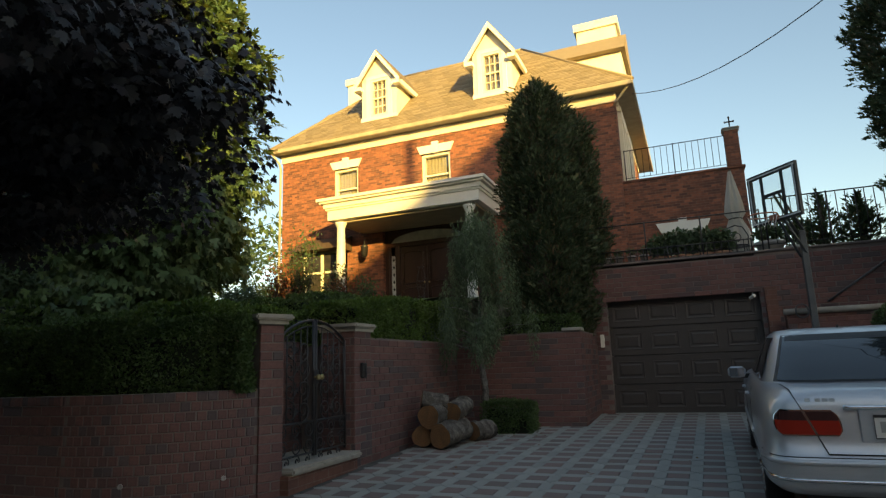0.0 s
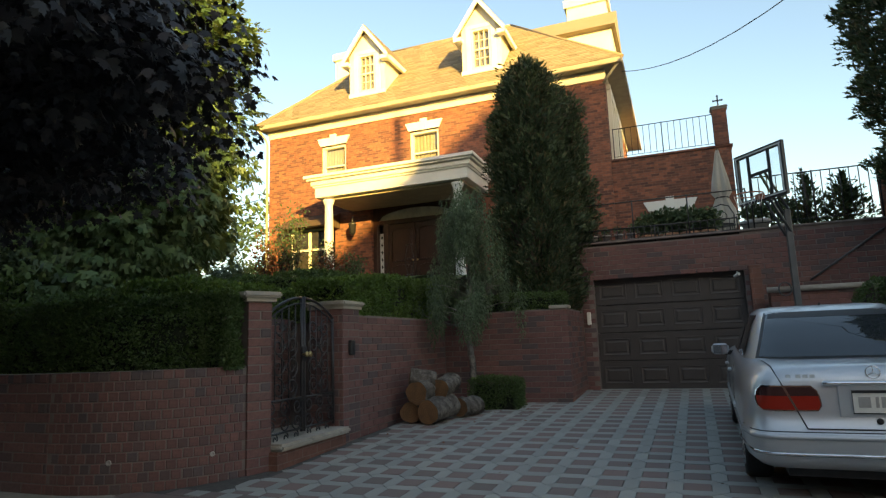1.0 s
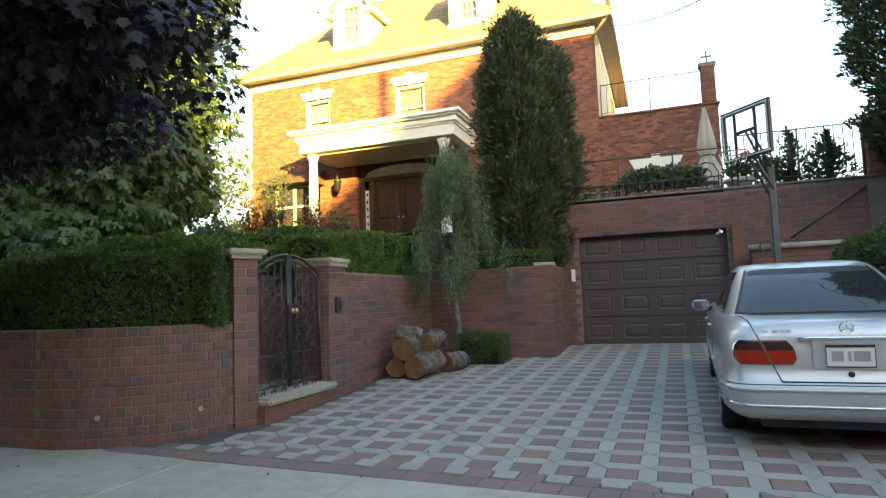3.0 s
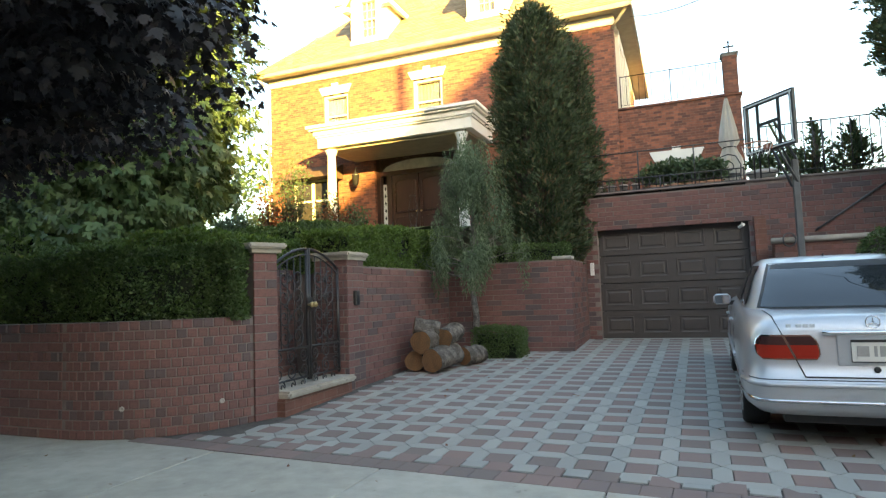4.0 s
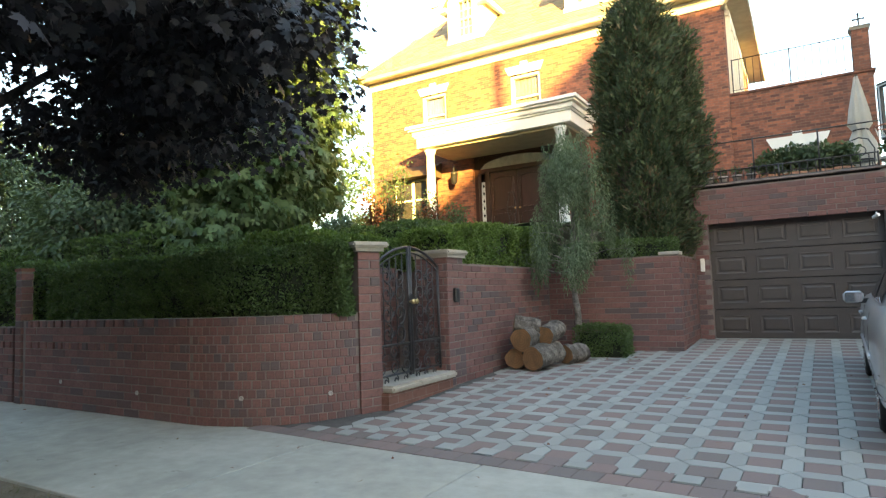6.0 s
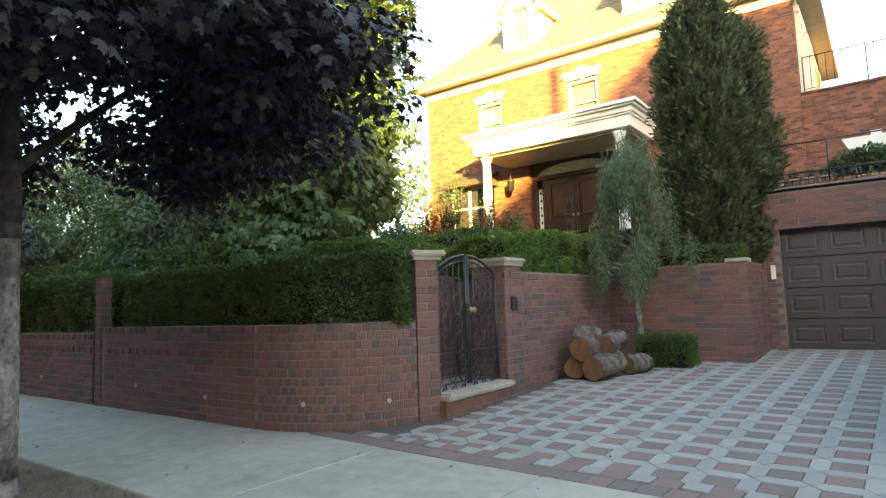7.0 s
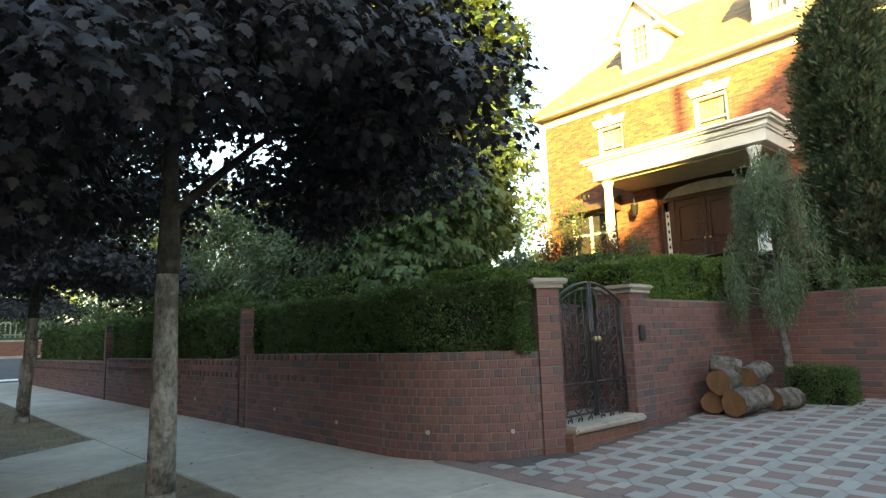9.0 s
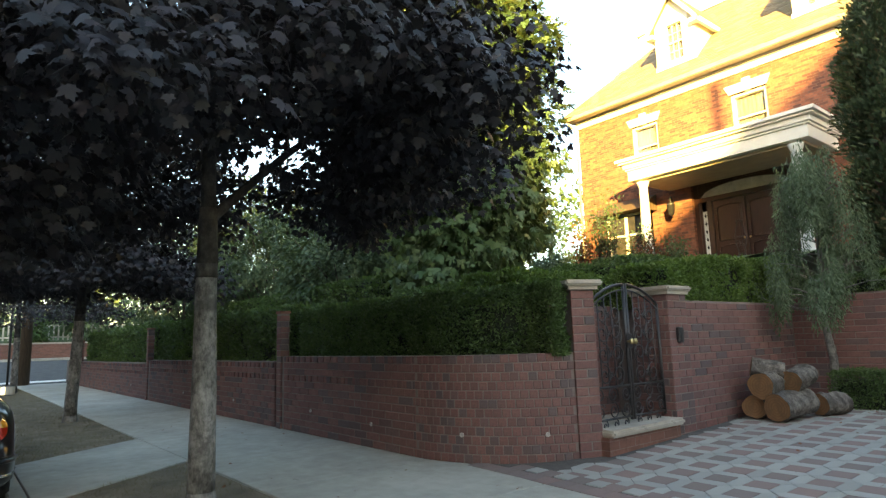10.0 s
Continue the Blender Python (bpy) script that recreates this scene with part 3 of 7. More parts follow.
garage_door = thing("garage_door", "brown panelled sectional garage door, closed", "garage door", (-0.2, GY + 0.2, 0.28))
for r in range(4):
    z0 = r * 0.57
    bm = bmesh.new()
    box(bm, -1.42, 1.42, 0, 0.05, z0 + 0.004, z0 + 0.562)
    sec = part("section", bevelled(bm, 0.006), M["garage"], garage_door)
    for c in range(4):
        cx = -1.065 + c * 0.71
        bm = bmesh.new()
        v = [[bm.verts.new((cx + sx * w, y, z0 + 0.283 + sz * h)) for sx, sz in ((-1, -1), (1, -1), (1, 1), (-1, 1))]
             for w, h, y in ((0.27, 0.17, -0.001), (0.262, 0.162, -0.012), (0.235, 0.135, -0.004), (0.215, 0.115, -0.004), (0.19, 0.09, -0.016))]
        for a, b in zip(v, v[1:]):
            for k in range(4):
                bm.faces.new((a[k], a[(k + 1) % 4], b[(k + 1) % 4], b[k]))
        bm.faces.new(v[-1])
        part("raised_panel", bm, M["garage"], sec)
slab("gate_path", [(-5.31, 5.4), (-4.5, 5.4), (-4.5, 7.5), (-5.31, 7.5)], -0.1, 0.26, M["stone"], label="stone landing behind the garden gate", kind="structure")
slab("garage_threshold", [(-1.62, GY - 0.02), (1.22, GY - 0.02), (1.22, GY + 0.3), (-1.62, GY + 0.3)], 0.1, 0.292, M["concrete"], label="pale concrete garage threshold", kind="structure")

# low wall with a stone coping right of the garage, and the end wall of the drive
wall_low = wall_block("wall_planter", [(1.55, 4.4, 12.31, 12.6, 0.1, 2.02), (4.15, 4.45, 4.6, 12.31, -0.1, 2.02)], "low brick planter wall beside the garage")
wall_low.data.materials[0] = M["wall_brick"]
bm = bmesh.new()
tube(bm, [(1.5, 12.28, 2.07), (4.5, 12.28, 2.07)], 0.055, 10)
part("coping", bm, M["stone"], wall_low, "rounded stone coping")
low_spots = face_spots((1.55, 12.3), (4.1, 12.3), 0.3, 2.02)

# ---- the driveway ----
SLOPE = math.degrees(math.atan(0.035))
PLANE = pose(0, 4.3, 0, SLOPE, 0, -1.2)
driveway = new("driveway")
bm = bmesh.new()
pts = [(-5.4, drive_edge(-5.4) - 4.3), (4.4, drive_edge(4.4) - 4.3), (4.4, 9.0), (-4.2, 9.0), (-4.2, 1.4), (-5.4, 0.4)]
a = [bm.verts.new((x, y, -0.012)) for x, y in pts]
b = [bm.verts.new((x, y, -0.4)) for x, y in pts]
bm.faces.new(a)
for i in range(len(pts)):
    bm.faces.new((b[i], b[(i + 1) % len(pts)], a[(i + 1) % len(pts)], a[i]))
driveway.matrix_world = pose(0, 4.3, 0, SLOPE, 0, 0)
tagged(driveway, "driveway of grey and red concrete pavers in a lattice", "driveway", "", "structure")
part("bed", bm, M["joint"], driveway)


def paver(outline, material):
    bm = bmesh.new()
    c = np.mean(outline, axis=0)
    rings = []
    for k, z in ((1.0, -0.03), (1.0, -0.004), (0.965, 0.0)):
        rings.append([bm.verts.new((*(c + (np.array(p) - c) * k), z)) for p in outline])
    n = len(outline)
    for p, q in zip(rings, rings[1:]):
        for k in range(n):
            bm.faces.new((p[k], p[(k + 1) % n], q[(k + 1) % n], q[k]))
    bm.faces.new(rings[-1])
    return mesh_of("paver", bm, material)


PITCH, HALF = 0.36, 0.112
G = PITCH / 2 - HALF
j = 0.003
RED = paver([(-HALF + j, -HALF + j), (HALF - j, -HALF + j), (HALF - j, HALF - j), (-HALF + j, HALF - j)], M["paver_red"])
UPR = paver([(-G + j, -HALF), (0, -HALF - G + 2 * j), (G - j, -HALF), (G - j, HALF), (0, HALF + G - 2 * j), (-G + j, HALF)], M["paver_grey"])
LEV = paver([(-HALF, -G + j), (HALF, -G + j), (HALF + G - 2 * j, 0), (HALF, G - j), (-HALF, G - j), (-HALF - G + 2 * j, 0)], M["paver_grey"])
SOLDIER = paver([(-0.098, -0.098), (0.098, -0.098), (0.098, 0.098), (-0.098, 0.098)], M["paver_red"])
pavers = []
for iy in range(-1, 25):
    for ix in range(-12, 13):
        for me, ox, oy in ((RED, 0, 0), (UPR, PITCH / 2, 0), (LEV, 0, PITCH / 2)):
            m = PLANE @ pose(-0.02 + ix * PITCH + ox, 0.4 + iy * PITCH + oy, rng.uniform(-0.002, 0.002), rng.uniform(-0.5, 0.5), rng.uniform(-0.5, 0.5), 0)
            p = m.translation
            if (-4.08 if p.y > 5.4 else -4.3) < p.x < 4.2 and math.hypot(p.x - AC[0], p.y - AC[1]) > AR + 0.16 and drive_edge(p.x) + 0.36 < p.y < GY - 0.1:
                pavers.append((m, me))
for i in range(49):
    x = -5.05 + i * 0.2
    m = pose(x, drive_edge(x) + 0.1, 0.035 * (drive_edge(x) - 4.2), SLOPE, 0, -3.5)
    pavers.append((m, SOLDIER))
    if math.hypot(x + 0.05 - AC[0], drive_edge(x) + 0.3 - AC[1]) < AR + 0.1:
        continue
    if i % 2 == 0:
        pavers.append((pose(x + 0.05, drive_edge(x) + 0.3, 0.035 * (drive_edge(x) - 4.0), SLOPE, 0, -3.5), SOLDIER))
    else:
        pavers.append((pose(x + 0.05, drive_edge(x) + 0.3, 0.035 * (drive_edge(x) - 4.0), SLOPE, 0, -3.5), paver([(-0.09, -0.06), (0.09, -0.06), (0.09, 0.1), (-0.09, 0.1)], M["paver_grey"])))

# ---- garden ground behind the walls ----
def grid_ground(name, xs, ys, height, material, label):
    verts = [(x, y, height(x, y)) for y in ys for x in xs]
    n = len(xs)
    faces = [(r * n + c, r * n + c + 1, (r + 1) * n + c + 1, (r + 1) * n + c) for r in range(len(ys) - 1) for c in range(n - 1)]
    return tagged(new(name, quick_mesh(name, verts, faces, material, True)), label, "", "", "structure")


def lawn_z(x, y):
    k = min(max((y - 4.7) / 10.0, 0), 1)
    return 1.0 + 2.1 * k * k * (3 - 2 * k) + 0.05 * math.sin(x * 1.3) * math.sin(y * 1.1)


grid_ground("garden_ground", list(np.linspace(-33.5, -5.86, 56)), list(np.linspace(4.66, 40, 60)), lawn_z, M["lawn"], "sloping shaded lawn in front of the house")
grid_ground("garden_bank", list(np.linspace(-5.86, -4.42, 5)), list(np.linspace(8.0, 40, 40)), lambda x, y: max(1.6, lawn_z(x, y) - 0.1), M["lawn"], "planted bank behind the driveway wall")
grid_ground("planting_bed", list(np.linspace(-4.45, -2.1, 6)), list(np.linspace(11.2, 18, 12)), lambda x, y: 1.75 + 0.2 * (y - 11.2), M["soil"], "earth bed behind the retaining wall")

# ---- the house ----
HY, HX0, HX1, EAVE = 18.0, -13.7, -1.5, 9.35


def holed(bm, x0, x1, z0, z1, y0, y1, holes):
    """An upright wall with openings that go through it."""
    xs = sorted({x0, x1, *[h[0] for h in holes], *[h[1] for h in holes]})
    zs = sorted({z0, z1, *[h[2] for h in holes], *[h[3] for h in holes]})
    for xa, xb in zip(xs, xs[1:]):
        for za, zb in zip(zs, zs[1:]):
            if not any(h[0] <= xa and xb <= h[1] and h[2] <= za and zb <= h[3] for h in holes):
                box(bm, xa, xb, y0, y1, za, zb)
    bmesh.ops.remove_doubles(bm, verts=bm.verts, dist=1e-4)


house = thing("house", "red brick house with white trim, dormers and a pillared porch", "house", kind="")
W1 = (-11.45, -10.45, 6.95, 8.45)
W2 = (-7.98, -6.92, 6.95, 8.45)
DOOR = (-9.5, -6.45, 3.1, 6.0)
BAY = (-12.32, -10.92, 3.3, 5.4)
bm = bmesh.new()
holed(bm, HX0, HX1, 1.5, EAVE, HY, HY + 0.35, [W1, W2, DOOR, BAY])
part("front_wall", bm, M["house_brick"], house, "warm red brick front wall")
bm = bmesh.new()
box(bm, HX0, HX0 + 0.35, HY + 0.35, 26.5, 1.5, EAVE)
part("side_wall", bm, M["house_brick"], house)
bm = bmesh.new()
box(bm, HX1 - 0.35, HX1, HY + 0.35, 26.5, 1.5, EAVE)
part("side_wall", bm, M["house_brick"], house)
bm = bmesh.new()
box(bm, HX0 + 0.35, HX1 - 0.35, 26.15, 26.5, 1.5, EAVE)
part("back_wall", bm, M["house_brick"], house)
# near-black sheets give the darkness of the rooms behind the openings
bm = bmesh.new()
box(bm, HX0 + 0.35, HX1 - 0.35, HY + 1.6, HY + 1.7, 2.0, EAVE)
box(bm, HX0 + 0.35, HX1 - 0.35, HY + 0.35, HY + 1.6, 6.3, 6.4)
part("inner_wall", bm, M["room_shade"], house)
bm = bmesh.new()
box(bm, HX0 - 0.03, HX1 + 0.03, HY - 0.05, HY, 9.05, 9.33)
box(bm, HX0 - 0.03, HX1 + 0.03, HY - 0.09, HY - 0.05, 9.24, 9.33)
part("frieze", bm, M["cream"], house, "cream painted frieze board")
bm = bmesh.new()
box(bm, HX1, HX1 + 0.05, HY, 26, 9.05, 9.33)
part("frieze", bm, M["cream"], house, "cream painted frieze board")
bm = bmesh.new()
box(bm, HX0 - 0.25, HX1 + 0.55, HY - 0.42, 26.9, EAVE, EAVE + 0.05)
part("soffit", bm, M["gutter"], house, "painted soffit under the eaves")
bm = bmesh.new()
for pts in ([(HX0 - 0.3, HY - 0.48), (HX1 + 0.6, HY - 0.48), (HX1 + 0.6, HY - 0.40), (HX0 - 0.3, HY - 0.40)],
            [(HX1 + 0.52, HY - 0.40), (HX1 + 0.6, HY - 0.40), (HX1 + 0.6, 26.9), (HX1 + 0.52, 26.9)]):
    xs, ys = [p[0] for p in pts], [p[1] for p in pts]
    box(bm, min(xs), max(xs), min(ys), max(ys), EAVE - 0.03, EAVE + 0.14)
part("gutter", bevelled(bm, 0.02), M["gutter"], house, "tan eaves gutter")
bm = bmesh.new()
tube(bm, [(HX1 + 0.45, HY - 0.35, EAVE), (HX1 + 0.1, HY - 0.12, EAVE - 0.3), (HX1 - 0.02, HY - 0.02, EAVE - 0.42)], 0.045, 8)
part("downpipe", bm, M["gutter"], house, "short tan rainwater elbow")
bm = bmesh.new()
tube(bm, [(HX0 - 0.2, HY - 0.4, EAVE), (HX0 - 0.1, HY - 0.1, EAVE - 0.3), (HX0 - 0.06, HY - 0.06, EAVE - 0.5), (HX0 - 0.06, HY - 0.06, 3.0)], 0.045, 8)
part("downpipe", bm, M["gutter"], house)

# hipped roof
E0, E1, EY0, EY1, EZ = HX0 - 0.3, HX1 + 0.6, HY - 0.48, 26.3, EAVE + 0.12
RL, RR, RYY, RZ = -10.4, -5.2, 21.9, 13.65
bm = bmesh.new()
c = [bm.verts.new(p) for p in ((E0, EY0, EZ), (E1, EY0, EZ), (E1, EY1, EZ), (E0, EY1, EZ), (RL, RYY, RZ), (RR, RYY, RZ))]
for f in ((0, 1, 5, 4), (1, 2, 5), (2, 3, 4, 5), (3, 0, 4), (3, 2, 1, 0)):
    bm.faces.new([c[i] for i in f])
roof = part("roof", bm, M["shingle"], house, "weathered tan shingle hipped roof")


def shingles(origin, along, up, width_at, rows, row_h, w):
    """Overlapping shingles on a slope: width_at(k) gives the run's start and end at a row."""
    n = along.cross(up).normalized()
    verts, faces = [], []
    for r in range(rows):
        s0, s1 = width_at(r / rows)
        s = s0 + (w / 2 if r % 2 else 0)
        while s < s1 - 0.05:
            e = min(s + w - 0.012, s1)
            lift = rng.uniform(0.012, 0.026)
            low, high = r * row_h + rng.uniform(-0.008, 0.008), (r + 1.25) * row_h
            quad = [origin + along * a + up * b + n * d for a, b, d in ((s, low, lift), (e, low, lift), (e, high, 0.004), (s, high, 0.004), (s, low, -0.01), (e, low, -0.01))]
            k = len(verts)
            verts += [tuple(q) for q in quad]
            faces += [(k, k + 1, k + 2, k + 3), (k + 4, k + 5, k + 1, k)]
            s += w
    return verts, faces


up = Vector((0, RYY - EY0, RZ - EZ))
rise, up = up.length, up.normalized()
v, f = shingles(Vector((0, EY0, EZ)), Vector((1, 0, 0)), up, lambda k: (E0 + (RL - E0) * k, E1 + (RR - E1) * k), int(rise / 0.15), 0.15, 0.32)
part_ob = new("front_shingles", quick_mesh("front_shingles", v, f, M["shingle"]))
part_ob.parent = house
part_ob["kind"] = "stuff"
bm = bmesh.new()
for p, q in (((E0, EY0, EZ), (RL, RYY, RZ)), ((E1, EY0, EZ), (RR, RYY, RZ)), ((RL, RYY, RZ), (RR, RYY, RZ))):
    tube(bm, [p, q], 0.06, 6)
part("ridge_cap", bm, M["shingle"], house)


def sash(parent, x0, x1, z0, z1, y, cols=1, rows=2, lintel=True, curtain=True, bar=0.03):
    """A sash window in an opening of the front wall."""
    win = new("window")
    win.parent = parent
    fr = 0.09
    bm = bmesh.new()
    for b in ((x0, x0 + fr, z0, z1), (x1 - fr, x1, z0, z1), (x0 + fr, x1 - fr, z1 - fr, z1), (x0 + fr, x1 - fr, z0, z0 + fr)):
        box(bm, b[0], b[1], y - 0.03, y + 0.12, b[2], b[3])
    part("frame", bm, M["cream"], win)
    bm = bmesh.new()
    zm = (z0 + z1) / 2
    box(bm, x0 + fr, x1 - fr, y + 0.02, y + 0.07, zm - 0.025, zm + 0.025)
    for k in range(1, cols):
        xx = x0 + fr + (x1 - x0 - 2 * fr) * k / cols
        box(bm, xx - bar / 2, xx + bar / 2, y + 0.025, y + 0.06, z0 + fr, z1 - fr)
    for k in range(1, rows):
        zz = z0 + fr + (z1 - z0 - 2 * fr) * k / rows
        if abs(zz - zm) > 0.05:
            box(bm, x0 + fr, x1 - fr, y + 0.028, y + 0.058, zz - bar / 2, zz + bar / 2)
    part("sash", bm, M["cream"], win)
    bm = bmesh.new()
    box(bm, x0 + fr, x1 - fr, y + 0.075, y + 0.085, z0 + fr, z1 - fr)
    g = part("pane", bm, M["clear"], win)
    g.visible_shadow = False
    if curtain:
        bm = bmesh.new()
        n = 24
        pts = [(x0 + fr + (x1 - x0 - 2 * fr) * i / n, y + 0.16 + 0.025 * math.sin(i * 1.9)) for i in range(n + 1)]
        vs = [[bm.verts.new((px, py, z)) for px, py in pts] for z in (z0, z1)]
        for i in range(n):
            bm.faces.new((vs[0][i], vs[0][i + 1], vs[1][i + 1], vs[1][i])).smooth = True
        part("curtain", bm, M["curtain"], win, "pale drawn net curtain")
    if lintel:
        bm = bmesh.new()
        prism(bm, [(x0 - 0.02, z1), (x1 + 0.02, z1), (x1 + 0.15, z1 + 0.28), (x0 - 0.15, z1 + 0.28)], y - 0.15, y - 0.02)
        xm = (x0 + x1) / 2
        prism(bm, [(xm - 0.08, z1 - 0.01), (xm + 0.08, z1 - 0.01), (xm + 0.12, z1 + 0.38), (xm - 0.12, z1 + 0.38)], y - 0.18, y - 0.02)
        part("lintel", bm, M["white"], win, "white flared lintel with keystone")
        bm = bmesh.new()
        box(bm, x0 - 0.08, x1 + 0.08, y - 0.17, y + 0.02, z0 - 0.09, z0)
        part("sill", bm, M["white"], win)
    return win


sash(house, *W1, HY + 0.1)
sash(house, *W2, HY + 0.1)


def dormer(x0, x1, z0=10.2, ze=11.78, za=12.72, y=18.28):
    d = new("dormer")
    d.parent = house
    xm = (x0 + x1) / 2
    wx0, wx1, wz0, wz1 = xm - 0.36, xm + 0.36, z0 + 0.12, z0 + 1.58
    bm = bmesh.new()
    holed(bm, x0, x1, z0 - 0.3, wz1 + 0.02, y, y + 0.12, [(wx0, wx1, wz0, wz1)])
    prism(bm, [(x0, wz1 + 0.02), (x1, wz1 + 0.02), (x1, ze), (xm, za - 0.04), (x0, ze)], y, y + 0.12)
    for a, b in ((x0, x0 + 0.12), (x1 - 0.12, x1)):
        box(bm, a, b, y + 0.12, y + 2.3, z0 - 0.3, ze)
    part("wall", bm, M["cream"], d, "cream painted dormer wall")
    bm = bmesh.new()
    for sx in (-1, 1):
        e = xm + sx * ((x1 - x0) / 2 + 0.2)
        ez = ze - 0.2 * (za - ze) / ((x1 - x0) / 2)
        top = [(xm, za), (e, ez), (e, ez + 0.1), (xm, za + 0.12)]
        prism(bm, top if sx > 0 else top[::-1], y - 0.22, y + 3.2)
    part("roof", bm, M["shingle"], d)
    bm = bmesh.new()
    for sx in (-1, 1):
        e = xm + sx * ((x1 - x0) / 2 + 0.22)
        ez = ze - 0.22 * (za - ze) / ((x1 - x0) / 2)
        prism(bm, [(xm, za - 0.13), (e, ez - 0.13), (e, ez + 0.06), (xm, za + 0.08)], y - 0.26, y - 0.2)
        box(bm, min(e, e - sx * 0.28), max(e, e - sx * 0.28), y - 0.25, y + 0.0, ez - 0.14, ez + 0.0)
        box(bm, min(e, e - sx * 0.1), max(e, e - sx * 0.1), y + 0.0, y + 1.9, ez - 0.12, ez + 0.06)
    part("bargeboard", bm, M["white"], d, "white gable boards with returns")
    bm = bmesh.new()
    for a, b in ((wx0 - 0.16, wx0), (wx1, wx1 + 0.16)):
        box(bm, a, b, y - 0.03, y, z0 - 0.02, wz1 + 0.14)
    box(bm, wx0, wx1, y - 0.03, y, wz1, wz1 + 0.14)
    box(bm, x0 - 0.03, x1 + 0.03, y - 0.05, y, z0 - 0.02, z0 + 0.12)
    part("trim", bm, M["white"], d)
    sash(d, wx0, wx1, wz0, wz1, y + 0.02, cols=3, rows=4, lintel=False, bar=0.022)


dormer(-10.42, -9.0)
dormer(-6.08, -4.72)

# chimneys and the gabled block on the far slope
for nm, (cx0, cx1, cy0, cy1, cz0, cz1), mat in (("chimney", (-3.1, -1.6, 22.6, 23.6, 10.0, 14.2), "cream"), ("chimney", (-13.6, -12.8, 22.6, 23.4, 10.0, 14.2), "cream")):
    bm = bmesh.new()
    box(bm, cx0, cx1, cy0, cy1, cz0, cz1)
    box(bm, cx0 - 0.1, cx1 + 0.1, cy0 - 0.1, cy1 + 0.1, cz1, cz1 + 0.3)
    part(nm, bm, M[mat], house, "broad rendered chimney with a moulded top")
bm = bmesh.new()
box(bm, -4.3, -1.35, 20.6, 23.2, 9.6, 12.05)
part("attic_block", bm, M["cream"], house)
bm = bmesh.new()
prism(bm, [(20.3, 12.0), (23.4, 12.0), (21.9, 13.3)], -4.4, -1.2, Matrix(((0, 1, 0, 0), (1, 0, 0, 0), (0, 0, 1, 0), (0, 0, 0, 1))))
part("attic_roof", bm, M["shingle"], house)
bm = bmesh.new()
box(bm, -14.1, -11.2, 20.2, 22.6, 9.6, 11.2)
part("attic_block", bm, M["cream"], house)
bm = bmesh.new()
prism(bm, [(19.9, 11.15), (22.9, 11.15), (21.4, 12.4)], -13.9, -11.2, Matrix(((0, 1, 0, 0), (1, 0, 0, 0), (0, 0, 1, 0), (0, 0, 0, 1))))
part("attic_roof", bm, M["shingle"], house)

# porch
porch = new("porch")
porch.parent = house
for dz0, dz1, o in ((6.0, 6.32, 0.0), (6.32, 6.38, 0.05), (6.38, 6.52, 0.1), (6.52, 6.58, 0.2), (6.58, 6.68, 0.27)):
    bm = bmesh.new()
    box(bm, -10.4 - o, -5.3 + o, 15.95 - o, HY, dz0, dz1)
    part("moulding", bevelled(bm, 0.01), M["white"], porch, "white moulded porch roof")
bm = bmesh.new()
box(bm, -10.2, -5.5, 16.15, HY - 0.02, 5.93, 6.0)
part("porch_ceiling", bm, M["gutter"], porch)
bm = bmesh.new()
box(bm, -10.6, -5.1, 15.7, HY, 2.2, 3.1)
box(bm, -9.6, -6.2, 15.2, 15.7, 2.2, 2.85)
part("floor_slab", bm, M["stone"], porch)
for cx in (-10.02, -5.68):
    bm = bmesh.new()
    lathe(bm, [(0.2, 3.1), (0.2, 3.18), (0.16, 3.24), (0.15, 3.3), (0.15, 4.4), (0.125, 5.75), (0.15, 5.8), (0.18, 5.88), (0.19, 5.93)], 20, (cx, 16.15, 0))
    part("column", bm, M["white"], porch, "round white column")

# the front door with sidelights and a fanlight
door = new("front_door")
door.parent = house
door["label"] = "dark mahogany double front door with fanlight"
DY = HY + 0.22
bm = bmesh.new()
for b in ((-9.5, -9.36, 3.1, 6.0), (-6.6, -6.45, 3.1, 6.0), (-9.36, -6.6, 5.38, 5.52), (-9.08, -8.95, 3.1, 5.38), (-7.0, -6.87, 3.1, 5.38), (-9.36, -6.6, 5.93, 6.0)):
    box(bm, b[0], b[1], DY - 0.08, DY + 0.1, b[2], b[3])
n = 14
for i in range(n):        # wood above the fanlight's arch
    xa, xb = -9.36 + 2.76 * i / n, -9.36 + 2.76 * (i + 1) / n
    za, zb = (5.52 + 0.36 * math.sqrt(max(0, 1 - ((xx + 7.98) / 1.38) ** 2)) for xx in (xa, xb))
    prism(bm, [(xa, za), (xb, zb), (xb, 5.93), (xa, 5.93)], DY - 0.06, DY + 0.08)
part("frame", bm, M["door"], door)
bm = bmesh.new()
box(bm, -9.36, -6.6, DY + 0.02, DY + 0.03, 5.52, 5.93)
# the fanlight's bright sky reflection is put into the pane's pale colour
part("fanlight", bm, M["lit_glass"], door, "arched fanlight pane")
